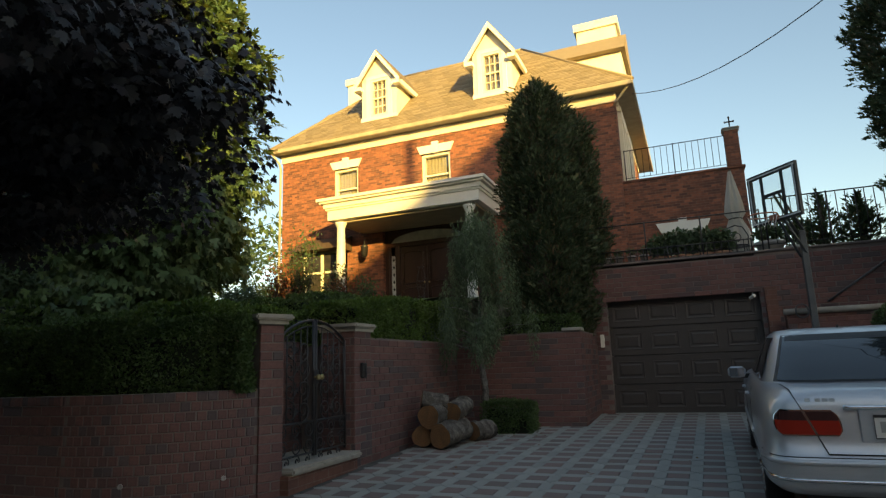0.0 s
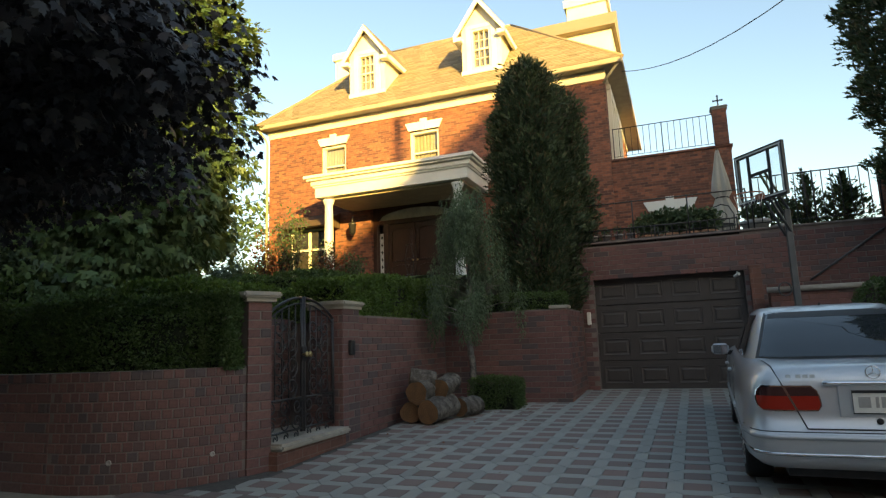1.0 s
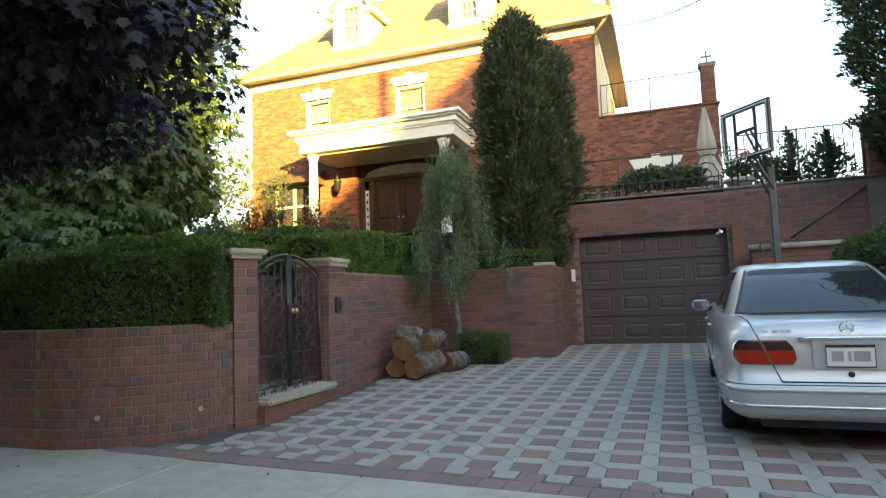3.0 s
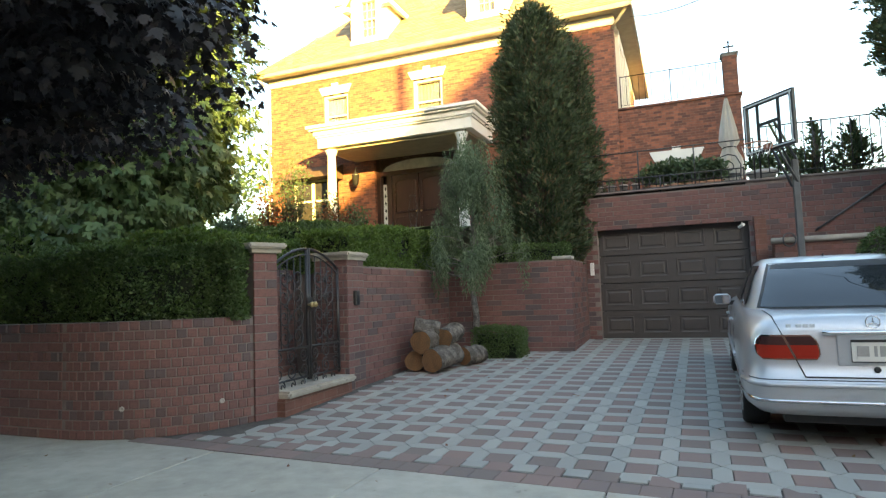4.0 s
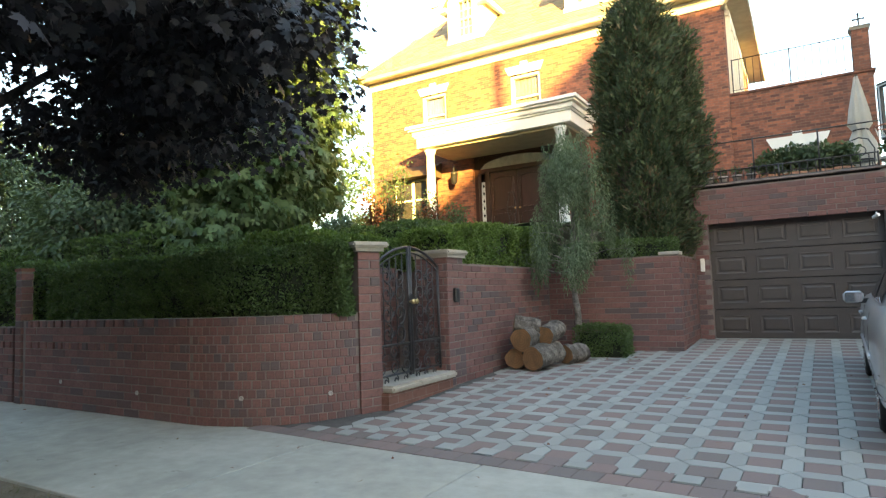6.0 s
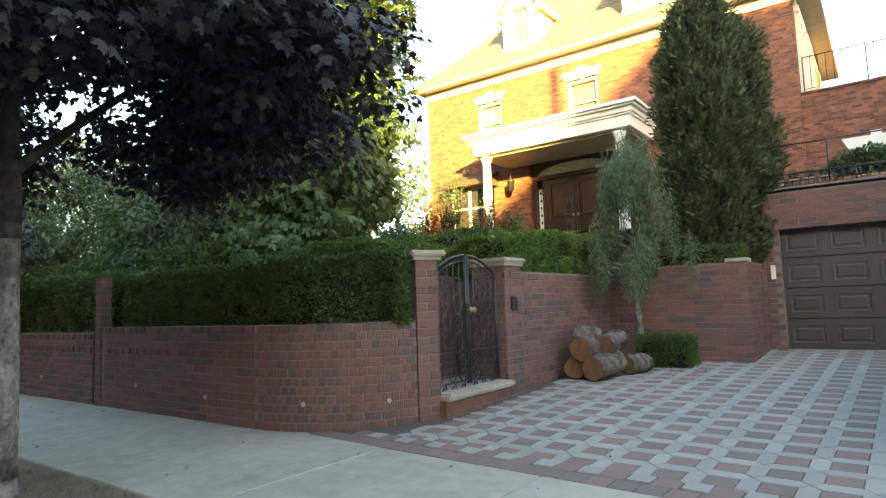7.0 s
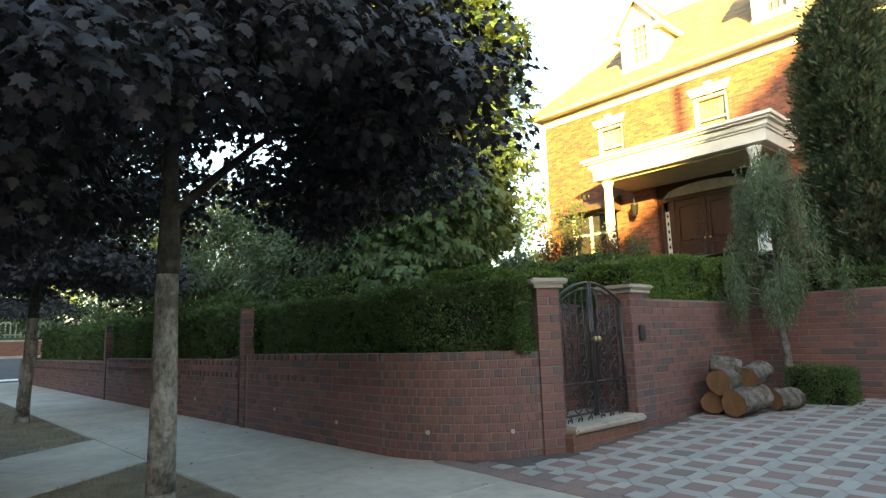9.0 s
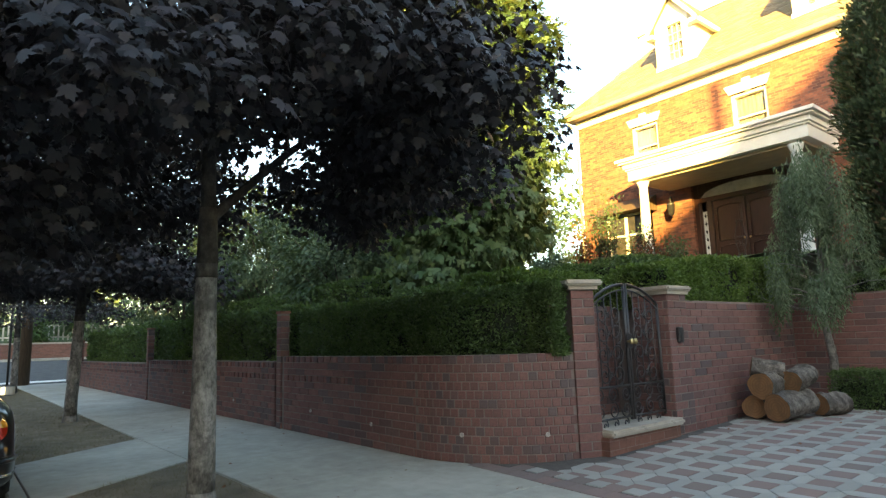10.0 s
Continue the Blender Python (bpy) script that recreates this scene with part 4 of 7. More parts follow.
for x0, x1 in ((-9.36, -9.08), (-6.87, -6.6)):
    bm = bmesh.new()
    for xa in (x0, x1 - 0.06):
        box(bm, xa, xa + 0.06, DY - 0.03, DY + 0.05, 3.1, 5.38)
    part("sidelight_frame", bm, M["door"], door)
    bm = bmesh.new()
    box(bm, x0 + 0.06, x1 - 0.06, DY + 0.02, DY + 0.03, 3.3, 5.1)
    part("sidelight", bm, M["lit_glass"], door, "pale leaded sidelight")
    xm = (x0 + x1) / 2
    for k in range(7):
        bm = bmesh.new()
        zc = 3.45 + k * 0.25
        prism(bm, [(xm, zc - 0.07), (xm + 0.035, zc), (xm, zc + 0.07), (xm - 0.035, zc)], DY + 0.005, DY + 0.018)
        part("glass_lozenge", bm, M["glass"], door, "dark leaded glass lozenge")
for x0, x1 in ((-8.95, -7.985), (-7.965, -7.0)):
    bm = bmesh.new()
    box(bm, x0, x1, DY, DY + 0.06, 3.12, 5.38)
    leaf = part("door_leaf", bevelled(bm, 0.008), M["door"], door)
    xm = (x0 + x1) / 2
    for z0, z1, arch in ((3.3, 3.95, 0.07), (4.1, 5.2, 0.09)):
        bm = bmesh.new()
        outl = [(xm - 0.33, z0), (xm + 0.33, z0)] + [(xm + 0.33 * math.cos(a), z1 - arch + arch * math.sin(a)) for a in np.linspace(0, math.pi, 9)]
        for k, (s, d) in enumerate(((1.0, -0.02), (0.86, -0.032))):
            zc = (z0 + z1) / 2
            prism(bm, [(xm + (px - xm) * s, zc + (pz - zc) * (s + (0.06 if k else 0))) for px, pz in outl], DY + d, DY)
        part("panel", bm, M["door"], leaf)
        bm = bmesh.new()
        tube(bm, [(px, DY - 0.012, pz) for px, pz in [(xm + (qx - xm) * 1.1, qz) for qx, qz in outl + outl[:1]]], 0.024, 6)
        part("moulding", bm, M["door"], leaf)
    bm = bmesh.new()
    bmesh.ops.create_uvsphere(bm, u_segments=10, v_segments=8, radius=0.035, matrix=Matrix.Translation((x1 - 0.07 if x0 < -8.5 else x0 + 0.07, DY - 0.05, 4.1)))
    part("door_knob", bm, M["brass"], leaf, "brass door knob")

# bay window with a dark awning left of the porch
bay = new("bay_window")
bay.parent = house
bay.location = (-0.42, 0, 0)
bm = bmesh.new()
for x in (-11.9, -11.2, -10.58):
    box(bm, x, x + 0.1, 17.42, 17.5, 3.3, 5.35)
for z in (3.3, 4.6, 5.28):
    box(bm, -11.9, -10.48, 17.43, 17.49, z, z + 0.07)
box(bm, -11.95, -10.43, 17.4, HY, 2.4, 3.3)
part("frame", bm, M["cream"], bay, "cream bay window frame")
bm = bmesh.new()
box(bm, -11.9, -10.48, 17.46, 17.47, 3.3, 5.3)
part("pane", bm, M["bay_glass"], bay)
bm = bmesh.new()
prism(bm, [(16.9, 5.35), (HY, 5.4), (HY, 5.95), (17.5, 5.7)], -12.25, -10.3, Matrix(((0, 1, 0, 0), (1, 0, 0, 0), (0, 0, 1, 0), (0, 0, 0, 1))))
part("roof", bm, M["brown_wood"], bay, "dark sloping roof over the bay")

# side wall: tall white-framed doors on the upper terrace
for y0 in (18.5, 20.6):
    bm = bmesh.new()
    for a, b, z0, z1 in ((y0, y0 + 0.14, 6.55, 8.9), (y0 + 1.46, y0 + 1.6, 6.55, 8.9), (y0 + 0.14, y0 + 1.46, 8.72, 8.9), (y0 + 0.74, y0 + 0.86, 6.55, 8.72), (y0 - 0.1, y0 + 1.7, 8.9, 9.05)):
        box(bm, HX1, HX1 + 0.12, a, b, z0, z1)
    part("side_door_frame", bm, M["cream"], house)
    bm = bmesh.new()
    box(bm, HX1 + 0.02, HX1 + 0.04, y0 + 0.1, y0 + 1.5, 6.55, 8.75)
    part("side_door_pane", bm, M["glass"], house)

# ---- terraces ----
TY = 18.15
LW = (-0.55, 0.6, 3.6, 4.87)
bm = bmesh.new()
holed(bm, HX1 + 0.002, 1.75, 2.5, 6.5, TY, TY + 0.3, [LW])
box(bm, 1.45, 1.75, TY + 0.3, 24, 2.5, 6.5)
wall_terrace = solid("wall_terrace", bm, M["house_brick"], "brick wall carrying the upper terrace")
bm = bmesh.new()
box(bm, HX1 + 0.002, 1.8, TY - 0.04, 24, 6.502, 6.56)
part("coping", bm, M["house_brick"], wall_terrace)
sash(wall_terrace, *LW, TY + 0.1, curtain=False)
# near-black sheet, the unlit room's shade put into its colour
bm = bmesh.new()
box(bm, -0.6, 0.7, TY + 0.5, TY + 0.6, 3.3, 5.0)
part("room_behind", bm, M["room_shade"], wall_terrace)
slab("terrace_floor", [(-2.1, GY + 0.5), (9, GY + 0.5), (9, TY), (-2.1, TY)], 2.9, 3.18, M["stone"], label="stone floor of the terrace over the garage", kind="structure")
bm = bmesh.new()
box(bm, 1.36, 1.72, TY - 0.06, TY + 0.3, 6.562, 7.6)
post = solid("wall_terrace_pillar", bm, M["house_brick"], "brick pillar at the terrace corner")
cap_stone(post, 1.36, 1.72, TY - 0.06, TY + 0.3, 7.6, 0.09, 0.05)
cross = thing("cross_ornament", "small dark iron cross on the brick pillar", "ornament", (1.54, TY + 0.1, 7.69))
bm = bmesh.new()
box(bm, -0.018, 0.018, -0.012, 0.012, 0, 0.34)
box(bm, -0.1, 0.1, -0.012, 0.012, 0.2, 0.235)
for dx, dz in ((-0.11, 0.217), (0.11, 0.217), (0, 0.35)):
    bmesh.ops.create_uvsphere(bm, u_segments=8, v_segments=6, radius=0.03, matrix=Matrix.Translation((dx, 0, dz)))
lathe(bm, [(0.06, 0), (0.05, 0.03), (0.02, 0.06)], 8)
part("cross", bm, M["iron"], cross)


def railing(name, p0, p1, z0, z1, label, gap=0.13, posts=3):
    th = thing(name, label, "railing", group="terrace railings")
    p0, p1 = Vector(p0), Vector(p1)
    run = (p1 - p0).length
    bar = bmesh.new()
    tube(bar, [(0, 0, z0 + 0.1), (0, 0, z1)], 0.009, 6)
    bar_me = mesh_of("bar", bar, M["iron"])
    for z, r in ((z1, 0.014), (z0 + 0.1, 0.009)):
        bm = bmesh.new()
        tube(bm, [(*p0, z), (*p1, z)], r, 6)
        part("rail", bm, M["iron"], th)
    n = int(run / gap)
    for i in range(n + 1):
        ob = new("bar", bar_me)
        ob.parent = th
        ob.location = (*(p0 + (p1 - p0) * i / n), 0)
    for i in range(posts):
        q = p0 + (p1 - p0) * i / (posts - 1)
        bm = bmesh.new()
        tube(bm, [(*q, z0), (*q, z1 + 0.02)], 0.016, 6)
        part("post", bm, M["iron"], th)


railing("railing", (HX1 + 0.1, TY + 0.1), (1.36, TY + 0.1), 6.56, 7.52, "black iron railing on the upper terrace", 0.17)
railing("railing", (-1.8, GY + 0.12), (1.4, GY + 0.12), 3.32, 4.12, "thin black railing on the garage terrace", 0.8, 4)
railing("railing", (-1.85, GY + 0.03), (1.2, GY + 0.03), 3.22, 3.55, "low black spiked rail along the wall top", 0.13)
railing("railing", (1.5, GY + 0.12), (3.62, GY + 0.12), 3.32, 4.32, "black iron railing on the garage terrace", 0.15)
bm = bmesh.new()
box(bm, 3.66, 4.02, GY, GY + 0.4, 3.32, 4.3)
post = solid("wall_garage_pillar", bm, M["house_brick"], "brick pillar at the end of the terrace railing")
cap_stone(post, 3.66, 4.02, GY, GY + 0.4, 4.3, 0.07, 0.05)
bm = bmesh.new()
box(bm, 4.02, 4.4, 12.62, 19, 0.0, 3.4)
box(bm, 4.4, 9, 12.3, 12.6, 0.0, 3.4)
solid("wall_neighbour", bm, M["wall_brick"], "tall brick side wall of the plot")

# ---- planting ----
def hedge(name, x0, x1, y0, y1, z0, z1, label, density=5200, leaf=0.042, seed_faces="", wobble=0.04, mat="hedge", bow=False):
    """A clipped hedge: a near-black hull for its inner shade under a dense skin of small leaves."""
    th = thing(name, label, "hedge", (0, 0, 0), "clipped hedges")
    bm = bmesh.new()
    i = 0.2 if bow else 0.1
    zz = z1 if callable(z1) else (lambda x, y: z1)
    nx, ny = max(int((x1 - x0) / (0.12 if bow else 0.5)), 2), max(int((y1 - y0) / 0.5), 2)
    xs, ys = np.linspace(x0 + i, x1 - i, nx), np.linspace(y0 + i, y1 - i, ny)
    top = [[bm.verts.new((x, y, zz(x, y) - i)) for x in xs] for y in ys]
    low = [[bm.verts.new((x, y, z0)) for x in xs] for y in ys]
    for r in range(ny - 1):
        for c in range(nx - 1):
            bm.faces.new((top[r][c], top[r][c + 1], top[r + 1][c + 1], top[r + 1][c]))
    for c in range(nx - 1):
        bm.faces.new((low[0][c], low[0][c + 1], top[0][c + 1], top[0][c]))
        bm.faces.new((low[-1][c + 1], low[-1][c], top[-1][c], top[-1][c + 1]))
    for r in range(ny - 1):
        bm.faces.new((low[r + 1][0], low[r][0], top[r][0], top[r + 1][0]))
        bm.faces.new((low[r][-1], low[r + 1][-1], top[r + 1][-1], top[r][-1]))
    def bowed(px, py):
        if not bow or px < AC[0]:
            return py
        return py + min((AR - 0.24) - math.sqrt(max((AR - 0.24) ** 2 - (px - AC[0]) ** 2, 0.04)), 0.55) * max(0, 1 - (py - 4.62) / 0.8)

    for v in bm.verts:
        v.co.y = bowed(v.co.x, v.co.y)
    # shade between the leaves is put into this hull's near-black colour
    part("twiggy_core", bm, M["leaf_shade"], th)
    at, out = [], []
    h = zz((x0 + x1) / 2, (y0 + y1) / 2) - z0

    def add(n, fx, fy, fz, normal):
        n = int(n)
        u, v = rng.random(n), rng.random(n)
        at.append(np.stack([fx(u, v), fy(u, v), fz(u, v)], 1))
        out.append(np.tile(normal, (n, 1)))

    zv = lambda xx, yy: np.array([zz(a, b) for a, b in zip(xx, yy)])
    dx, dy = x1 - x0, y1 - y0
    add(density * dx * h, lambda u, v: x0 + dx * u, lambda u, v: y0 + 0 * u, lambda u, v: z0 + (zv(x0 + dx * u, y0 + 0 * u) - z0) * v, (0, -1, 0.1))
    add(density * dx * dy * 0.8, lambda u, v: x0 + dx * u, lambda u, v: y0 + dy * v, lambda u, v: zv(x0 + dx * u, y0 + dy * v), (0, 0, 1))
    add(density * dy * h, lambda u, v: x1 + 0 * u, lambda u, v: y0 + dy * u, lambda u, v: z0 + (zv(x1 + 0 * u, y0 + dy * u) - z0) * v, (1, 0, 0.1))
    at, out = np.concatenate(at), np.concatenate(out).astype(float)
    # rounded shoulders, a lumpy face and a few shoots that stand out
    lump = np.array([noise.noise((p[0] * 2.2, p[1] * 2.2, p[2] * 2.2)) + 0.6 * noise.noise((p[0] * 7, p[1] * 7, p[2] * 7)) for p in at])
    at += out * (lump * wobble * 1.3 - rng.exponential(0.022, len(at)))[:, None]
    edge = np.maximum(0, at[:, 2] - (zv(at[:, 0], at[:, 1]) - 0.1)) * np.maximum(0, 0.1 - (at[:, 1] - y0))
    at[:, 1] += edge * 4
    shoot = rng.random(len(at)) < 0.03
    at[shoot] += out[shoot] * rng.uniform(0.01, 0.05, shoot.sum())[:, None]
    keep = rng.random(len(at)) < 0.72 + 0.9 * lump
    at[:, 1] = [bowed(a, b) for a, b in zip(at[:, 0], at[:, 1])]
    at, out = at[keep], out[keep]
    n = len(at)
    me = leaf_mesh("foliage", at, unit(n) + out * 0.5 + [0, 0, 0.4], unit(n) + out * 0.9, leaf * rng.uniform(0.6, 1.3, n), DIAMOND if leaf < 0.06 else OVAL, M[mat])
    ob = new("foliage", me)
    ob.parent = th
    return th


hedge("hedge", -9.5, -4.46, 4.62, 5.4, 1.14, lambda x, y: 1.93 + 0.02 * math.sin(x * 2), "dense clipped green hedge behind the brick wall", 8500, bow=True)
hedge("hedge", -18.15, -9.95, 4.62, 5.4, 1.06, 2.03, "dense clipped green hedge behind the brick wall", 2600, 0.06)
hedge("hedge", -29.3, -18.6, 4.62, 5.4, 0.98, 2.1, "dense clipped green hedge behind the brick wall", 1000, 0.09)
hedge("hedge", -6.3, -5.35, 5.45, 8.6, 1.66, 2.2, "clipped hedge above the wall behind the gate", 5000, 0.05, mat="hedge_bright")
hedge("hedge", -5.3, -4.33, 7.45, 11.4, 1.7, lambda x, y: 2.23 + 0.062 * (y - 6) + 0.03 * math.sin(y * 2.3), "bright clipped hedge above the driveway wall", 5600, 0.05, mat="hedge_bright")
hedge("hedge", -12.0, -5.3, 8.2, 9.2, 1.4, 2.55, "clipped hedge across the front lawn", 2500, 0.055)
hedge("hedge", -31, -13.5, 9.0, 10.4, 1.4, 3.15, "tall dark hedge across the garden", 900, 0.1)
hedge("box_shrub", -3.5, -2.62, 10.0, 10.6, 0.2, 0.7, "small clipped box shrub at the foot of the wall", 9000, 0.035)
hedge("hedge", -4.4, -2.0, 11.3, 11.9, 1.8, 2.2, "low green ground cover on the retaining wall", 4000, 0.05)


def limb(bm, a, b, r0, r1, bend=0.1, n=6, sides=8):
    a, b = Vector(a), Vector(b)
    side = (b - a).orthogonal().normalized()
    side = Matrix.Rotation(rng.uniform(0, 6.28), 3, (b - a).normalized()) @ side
    pts = [a.lerp(b, k / n) + side * math.sin(math.pi * k / n) * bend * (b - a).length for k in range(n + 1)]
    tube(bm, pts, r0, sides, r1)
    return pts


def clumps(centers, radius, count, spread=1.0):
    """Leaf points gathered in clumps round the given centres, denser to their outside."""
    n = len(centers)
    d = unit(n * count)
    rad = radius * rng.random(n * count) ** 0.45
    c = np.repeat(centers, count, axis=0)
    return c + d * rad[:, None] * [1, 1, 0.75], d


def crown_points(center, radii, n, inner=0.55, flat_low=0.0):
    d = unit(n * 3)
    r = inner + (1 - inner) * rng.random(n * 3) ** 0.6
    p = d * r[:, None]
    wob = np.array([1 + 0.22 * noise.noise(tuple(q * 2.1)) for q in d])
    p *= wob[:, None]
    p = p[p[:, 2] > -0.95 + flat_low]
    return np.asarray(center) + p[:n] * radii


def maple(at, seed, height=7.6, radius=3.3, lean=(0.0, 0.0), count=190, per=38, low=2.7, droop=0.0, open_share=0.22, label="purple-leaved street maple in a dry grass verge"):
    th = thing("maple_tree", label, "tree", at, "street trees")
    fork = Vector((lean[0] * 0.5, lean[1] * 0.5, 2.1))
    bm = bmesh.new()
    tube(bm, [(0, 0, -0.06), (0, 0, 0.02), (0, 0, 0.12)], 0.15, 14, 0.119, False)
    tube(bm, [(0.0, 0.0, 0.1), (lean[0] * 0.1, 0.0, 0.5), (lean[0] * 0.2 + 0.01, lean[1] * 0.2, 0.9), (lean[0] * 0.3, lean[1] * 0.3, 1.3), (lean[0] * 0.4 - 0.01, lean[1] * 0.4, 1.7), fork], 0.12, 14, 0.092)
    part("trunk", bm, M["bark"], th, "grey furrowed trunk")
    bm = bmesh.new()
    # from here up the trunk wears the darkened bark, painting shade under the crown
    tube(bm, [(fork[0], fork[1], 1.97), fork], 0.1, 14, 0.096)
    stem = Vector((lean[0] * 0.6, lean[1] * 0.6, 2.62))
    tube(bm, [fork, stem], 0.096, 12, 0.08)
    limb(bm, stem, (lean[0] + 0.02, lean[1] + 0.1, 5.6), 0.07, 0.022, 0.02)
    limb(bm, (stem[0], stem[1], 3.0), (lean[0] + 0.25, lean[1] + 0.45, 5.2), 0.05, 0.018, 0.03)
    limb(bm, (stem[0], stem[1], 2.5), (lean[0] + 0.45, lean[1] + 1.3, 3.75), 0.052, 0.022, 0.04)
    for k in range(9):
        a = seed + k * 2 * math.pi / 9 + rng.uniform(-0.2, 0.2)
        z0 = rng.uniform(3.4, 5.0)
        e = Vector((math.cos(a) * radius * 0.75, math.sin(a) * radius * 0.75, z0 + rng.uniform(0.8, 1.6)))
        limb(bm, (lean[0], lean[1] + 0.1, z0), e, 0.024, 0.008, 0.1)
        for q in range(3):
            s0 = Vector((lean[0], lean[1], z0)).lerp(e, rng.uniform(0.35, 0.8))
            limb(bm, s0, s0 + Vector(rng.normal(size=3)) * 0.7, 0.012, 0.004, 0.1, 4, 5)
    part("branch", bm, M["bark_shaded"], th, "forking branches, crown shade put into their bark")
    c = crown_points((lean[0], lean[1], (height + low) / 2 + 0.15), (radius * 0.9, radius * 0.9, (height - low) / 2), count, 0.45)
    # drooping skirt of leaf sprays round the rim
    k = count // 2
    a = rng.uniform(0, 2 * math.pi, k)
    rr = radius * rng.uniform(0.45, 0.93, k)
    c = np.concatenate([c, np.stack([rr * np.cos(a), rr * np.sin(a), low + 0.15 - droop * np.maximum(0, np.cos(a + 1.87)) + 0.28 * np.sin(3 * a + seed * 5) * np.sin(5 * a + 1) + rng.uniform(0, 0.7, k)], 1)])
    # gap beside the stem cut along the camera's sight line, scaled by its perspective
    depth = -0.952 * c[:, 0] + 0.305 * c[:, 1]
    sight_scale = np.maximum(1 + 0.17 * depth, 0.35)
    across = (0.305 * (c[:, 0] - lean[0]) + 0.952 * (c[:, 1] - lean[1])) / sight_scale
    rise = 1.4 + (c[:, 2] - 1.4) / sight_scale
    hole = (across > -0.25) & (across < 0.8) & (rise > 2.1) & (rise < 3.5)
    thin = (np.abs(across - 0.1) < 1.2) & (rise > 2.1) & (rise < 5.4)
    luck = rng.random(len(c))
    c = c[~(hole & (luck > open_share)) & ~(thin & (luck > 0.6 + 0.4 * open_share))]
    # flat layered sprays, each leaf hanging over the next
    p, d = clumps(c, 0.52, per)
    p[:, 2] = np.repeat(c[:, 2], per) + (p[:, 2] - np.repeat(c[:, 2], per)) * 0.7 - 0.25 * np.hypot(d[:, 0], d[:, 1]) * rng.random(len(p)) * 0.5
    n = len(p)
    tips = d * [0.8, 0.8, 0.2] + unit(n) * 0.45 + [0, 0, -0.75]
    faces = unit(n) * 0.55 + d * [0.8, 0.8, 0.3] + [0, 0, 0.6]
    me = leaf_mesh("crown", p, tips, faces, rng.uniform(0.048, 0.098, n), MAPLE, M["maple"], 0.22)
    ob = new("crown", me)
    ob.parent = th
    ob["label"] = "dense dark purple lobed leaves"
    return th


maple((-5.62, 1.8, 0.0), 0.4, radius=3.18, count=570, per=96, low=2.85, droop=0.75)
maple((-14.3, 2.0, 0.0), 1.3, lean=(0.35, 0.1), radius=3.0, low=2.5, count=420, per=60, open_share=1.0)
maple((-27.5, 2.0, 0.0), 2.3, lean=(0.1, 0.0), radius=3.9, low=2.6, count=300, per=40, open_share=1.0)


def broad_tree(name, at, trunk_h, center, radii, count, per, leaf, outline, mat, label, trunk_r=0.2, clump=0.55, low=0.0):
    th = thing(name, label, "tree", at, "garden trees")
    bm = bmesh.new()
    tube(bm, [(0, 0, -0.3), (0.02, 0, trunk_h * 0.5), (0, 0.03, trunk_h), (0.05, 0, center[2])], trunk_r, 10, trunk_r * 0.45)
    for k in range(8):
        a = k * 0.79 + rng.uniform(-0.2, 0.2)
        z0 = trunk_h + rng.uniform(-0.2, 0.6) * radii[2] * 0.6
        limb(bm, (0, 0, z0), (center[0] + math.cos(a) * radii[0] * 0.8, center[1] + math.sin(a) * radii[1] * 0.8, center[2] + rng.uniform(-0.4, 0.5) * radii[2]), trunk_r * 0.4, 0.015, 0.07)
    part("trunk", bm, M["bark_dark"], th)
    c = crown_points(center, radii, count, 0.5, low)
    p, d = clumps(c, clump, per)
    n = len(p)
    out = p - np.asarray(center)
    out /= np.linalg.norm(out, axis=1, keepdims=True)
    me = leaf_mesh("crown", p, out * 0.7 + unit(n) * 0.6 + [0, 0, -0.35], unit(n) * 0.5 + [0, 0, 0.9] + out * 0.4, leaf * rng.uniform(0.65, 1.25, n), outline, M[mat], 0.15)
    ob = new("crown", me)
    ob.parent = th
    return th


broad_tree("chestnut_tree", (-12.2, 10.6, 1.9), 1.1, (0.05, 0, 5.3), (2.6, 2.8, 5.4), 480, 56, 0.2, PALM, "chestnut", "broad green garden tree with large leaves, crown in sun", 0.22, 0.66)
for k, (x, y, z, h, r) in enumerate(((-16.0, 12.5, 2.2, 3.6, 2.0), (-18.5, 10.8, 1.8, 4.4, 2.3), (-22, 13, 2.3, 6.0, 3.0), (-26.5, 11.5, 2.0, 6.5, 3.2), (-31.5, 9, 1.6, 6.5, 2.5), (-33, 14, 2, 7, 3.0), (-19, 16, 2.6, 4.6, 2.4), (-24, 19, 2.8, 7, 3.4), (-30, 20, 2.6, 8, 3.8), (-17.5, 21, 3, 2.2, 1.6), (-36, 19, 1, 9, 4), (-19.5, 13, 2.2, 6.0, 2.8), (-25, 10.5, 1.8, 6.5, 3.0), (-30, 13, 1.8, 7.5, 3.5), (-35, 11, 0, 8.5, 3.5))):
    broad_tree("garden_shrub", (x, y, z - 0.1), 0.5, (0, 0, h * 0.5), (r, r, h * 0.52), 190, 64, 0.10 + 0.02 * r, OVAL, "shrub", "loose green shrub in the garden", 0.08, 0.6)


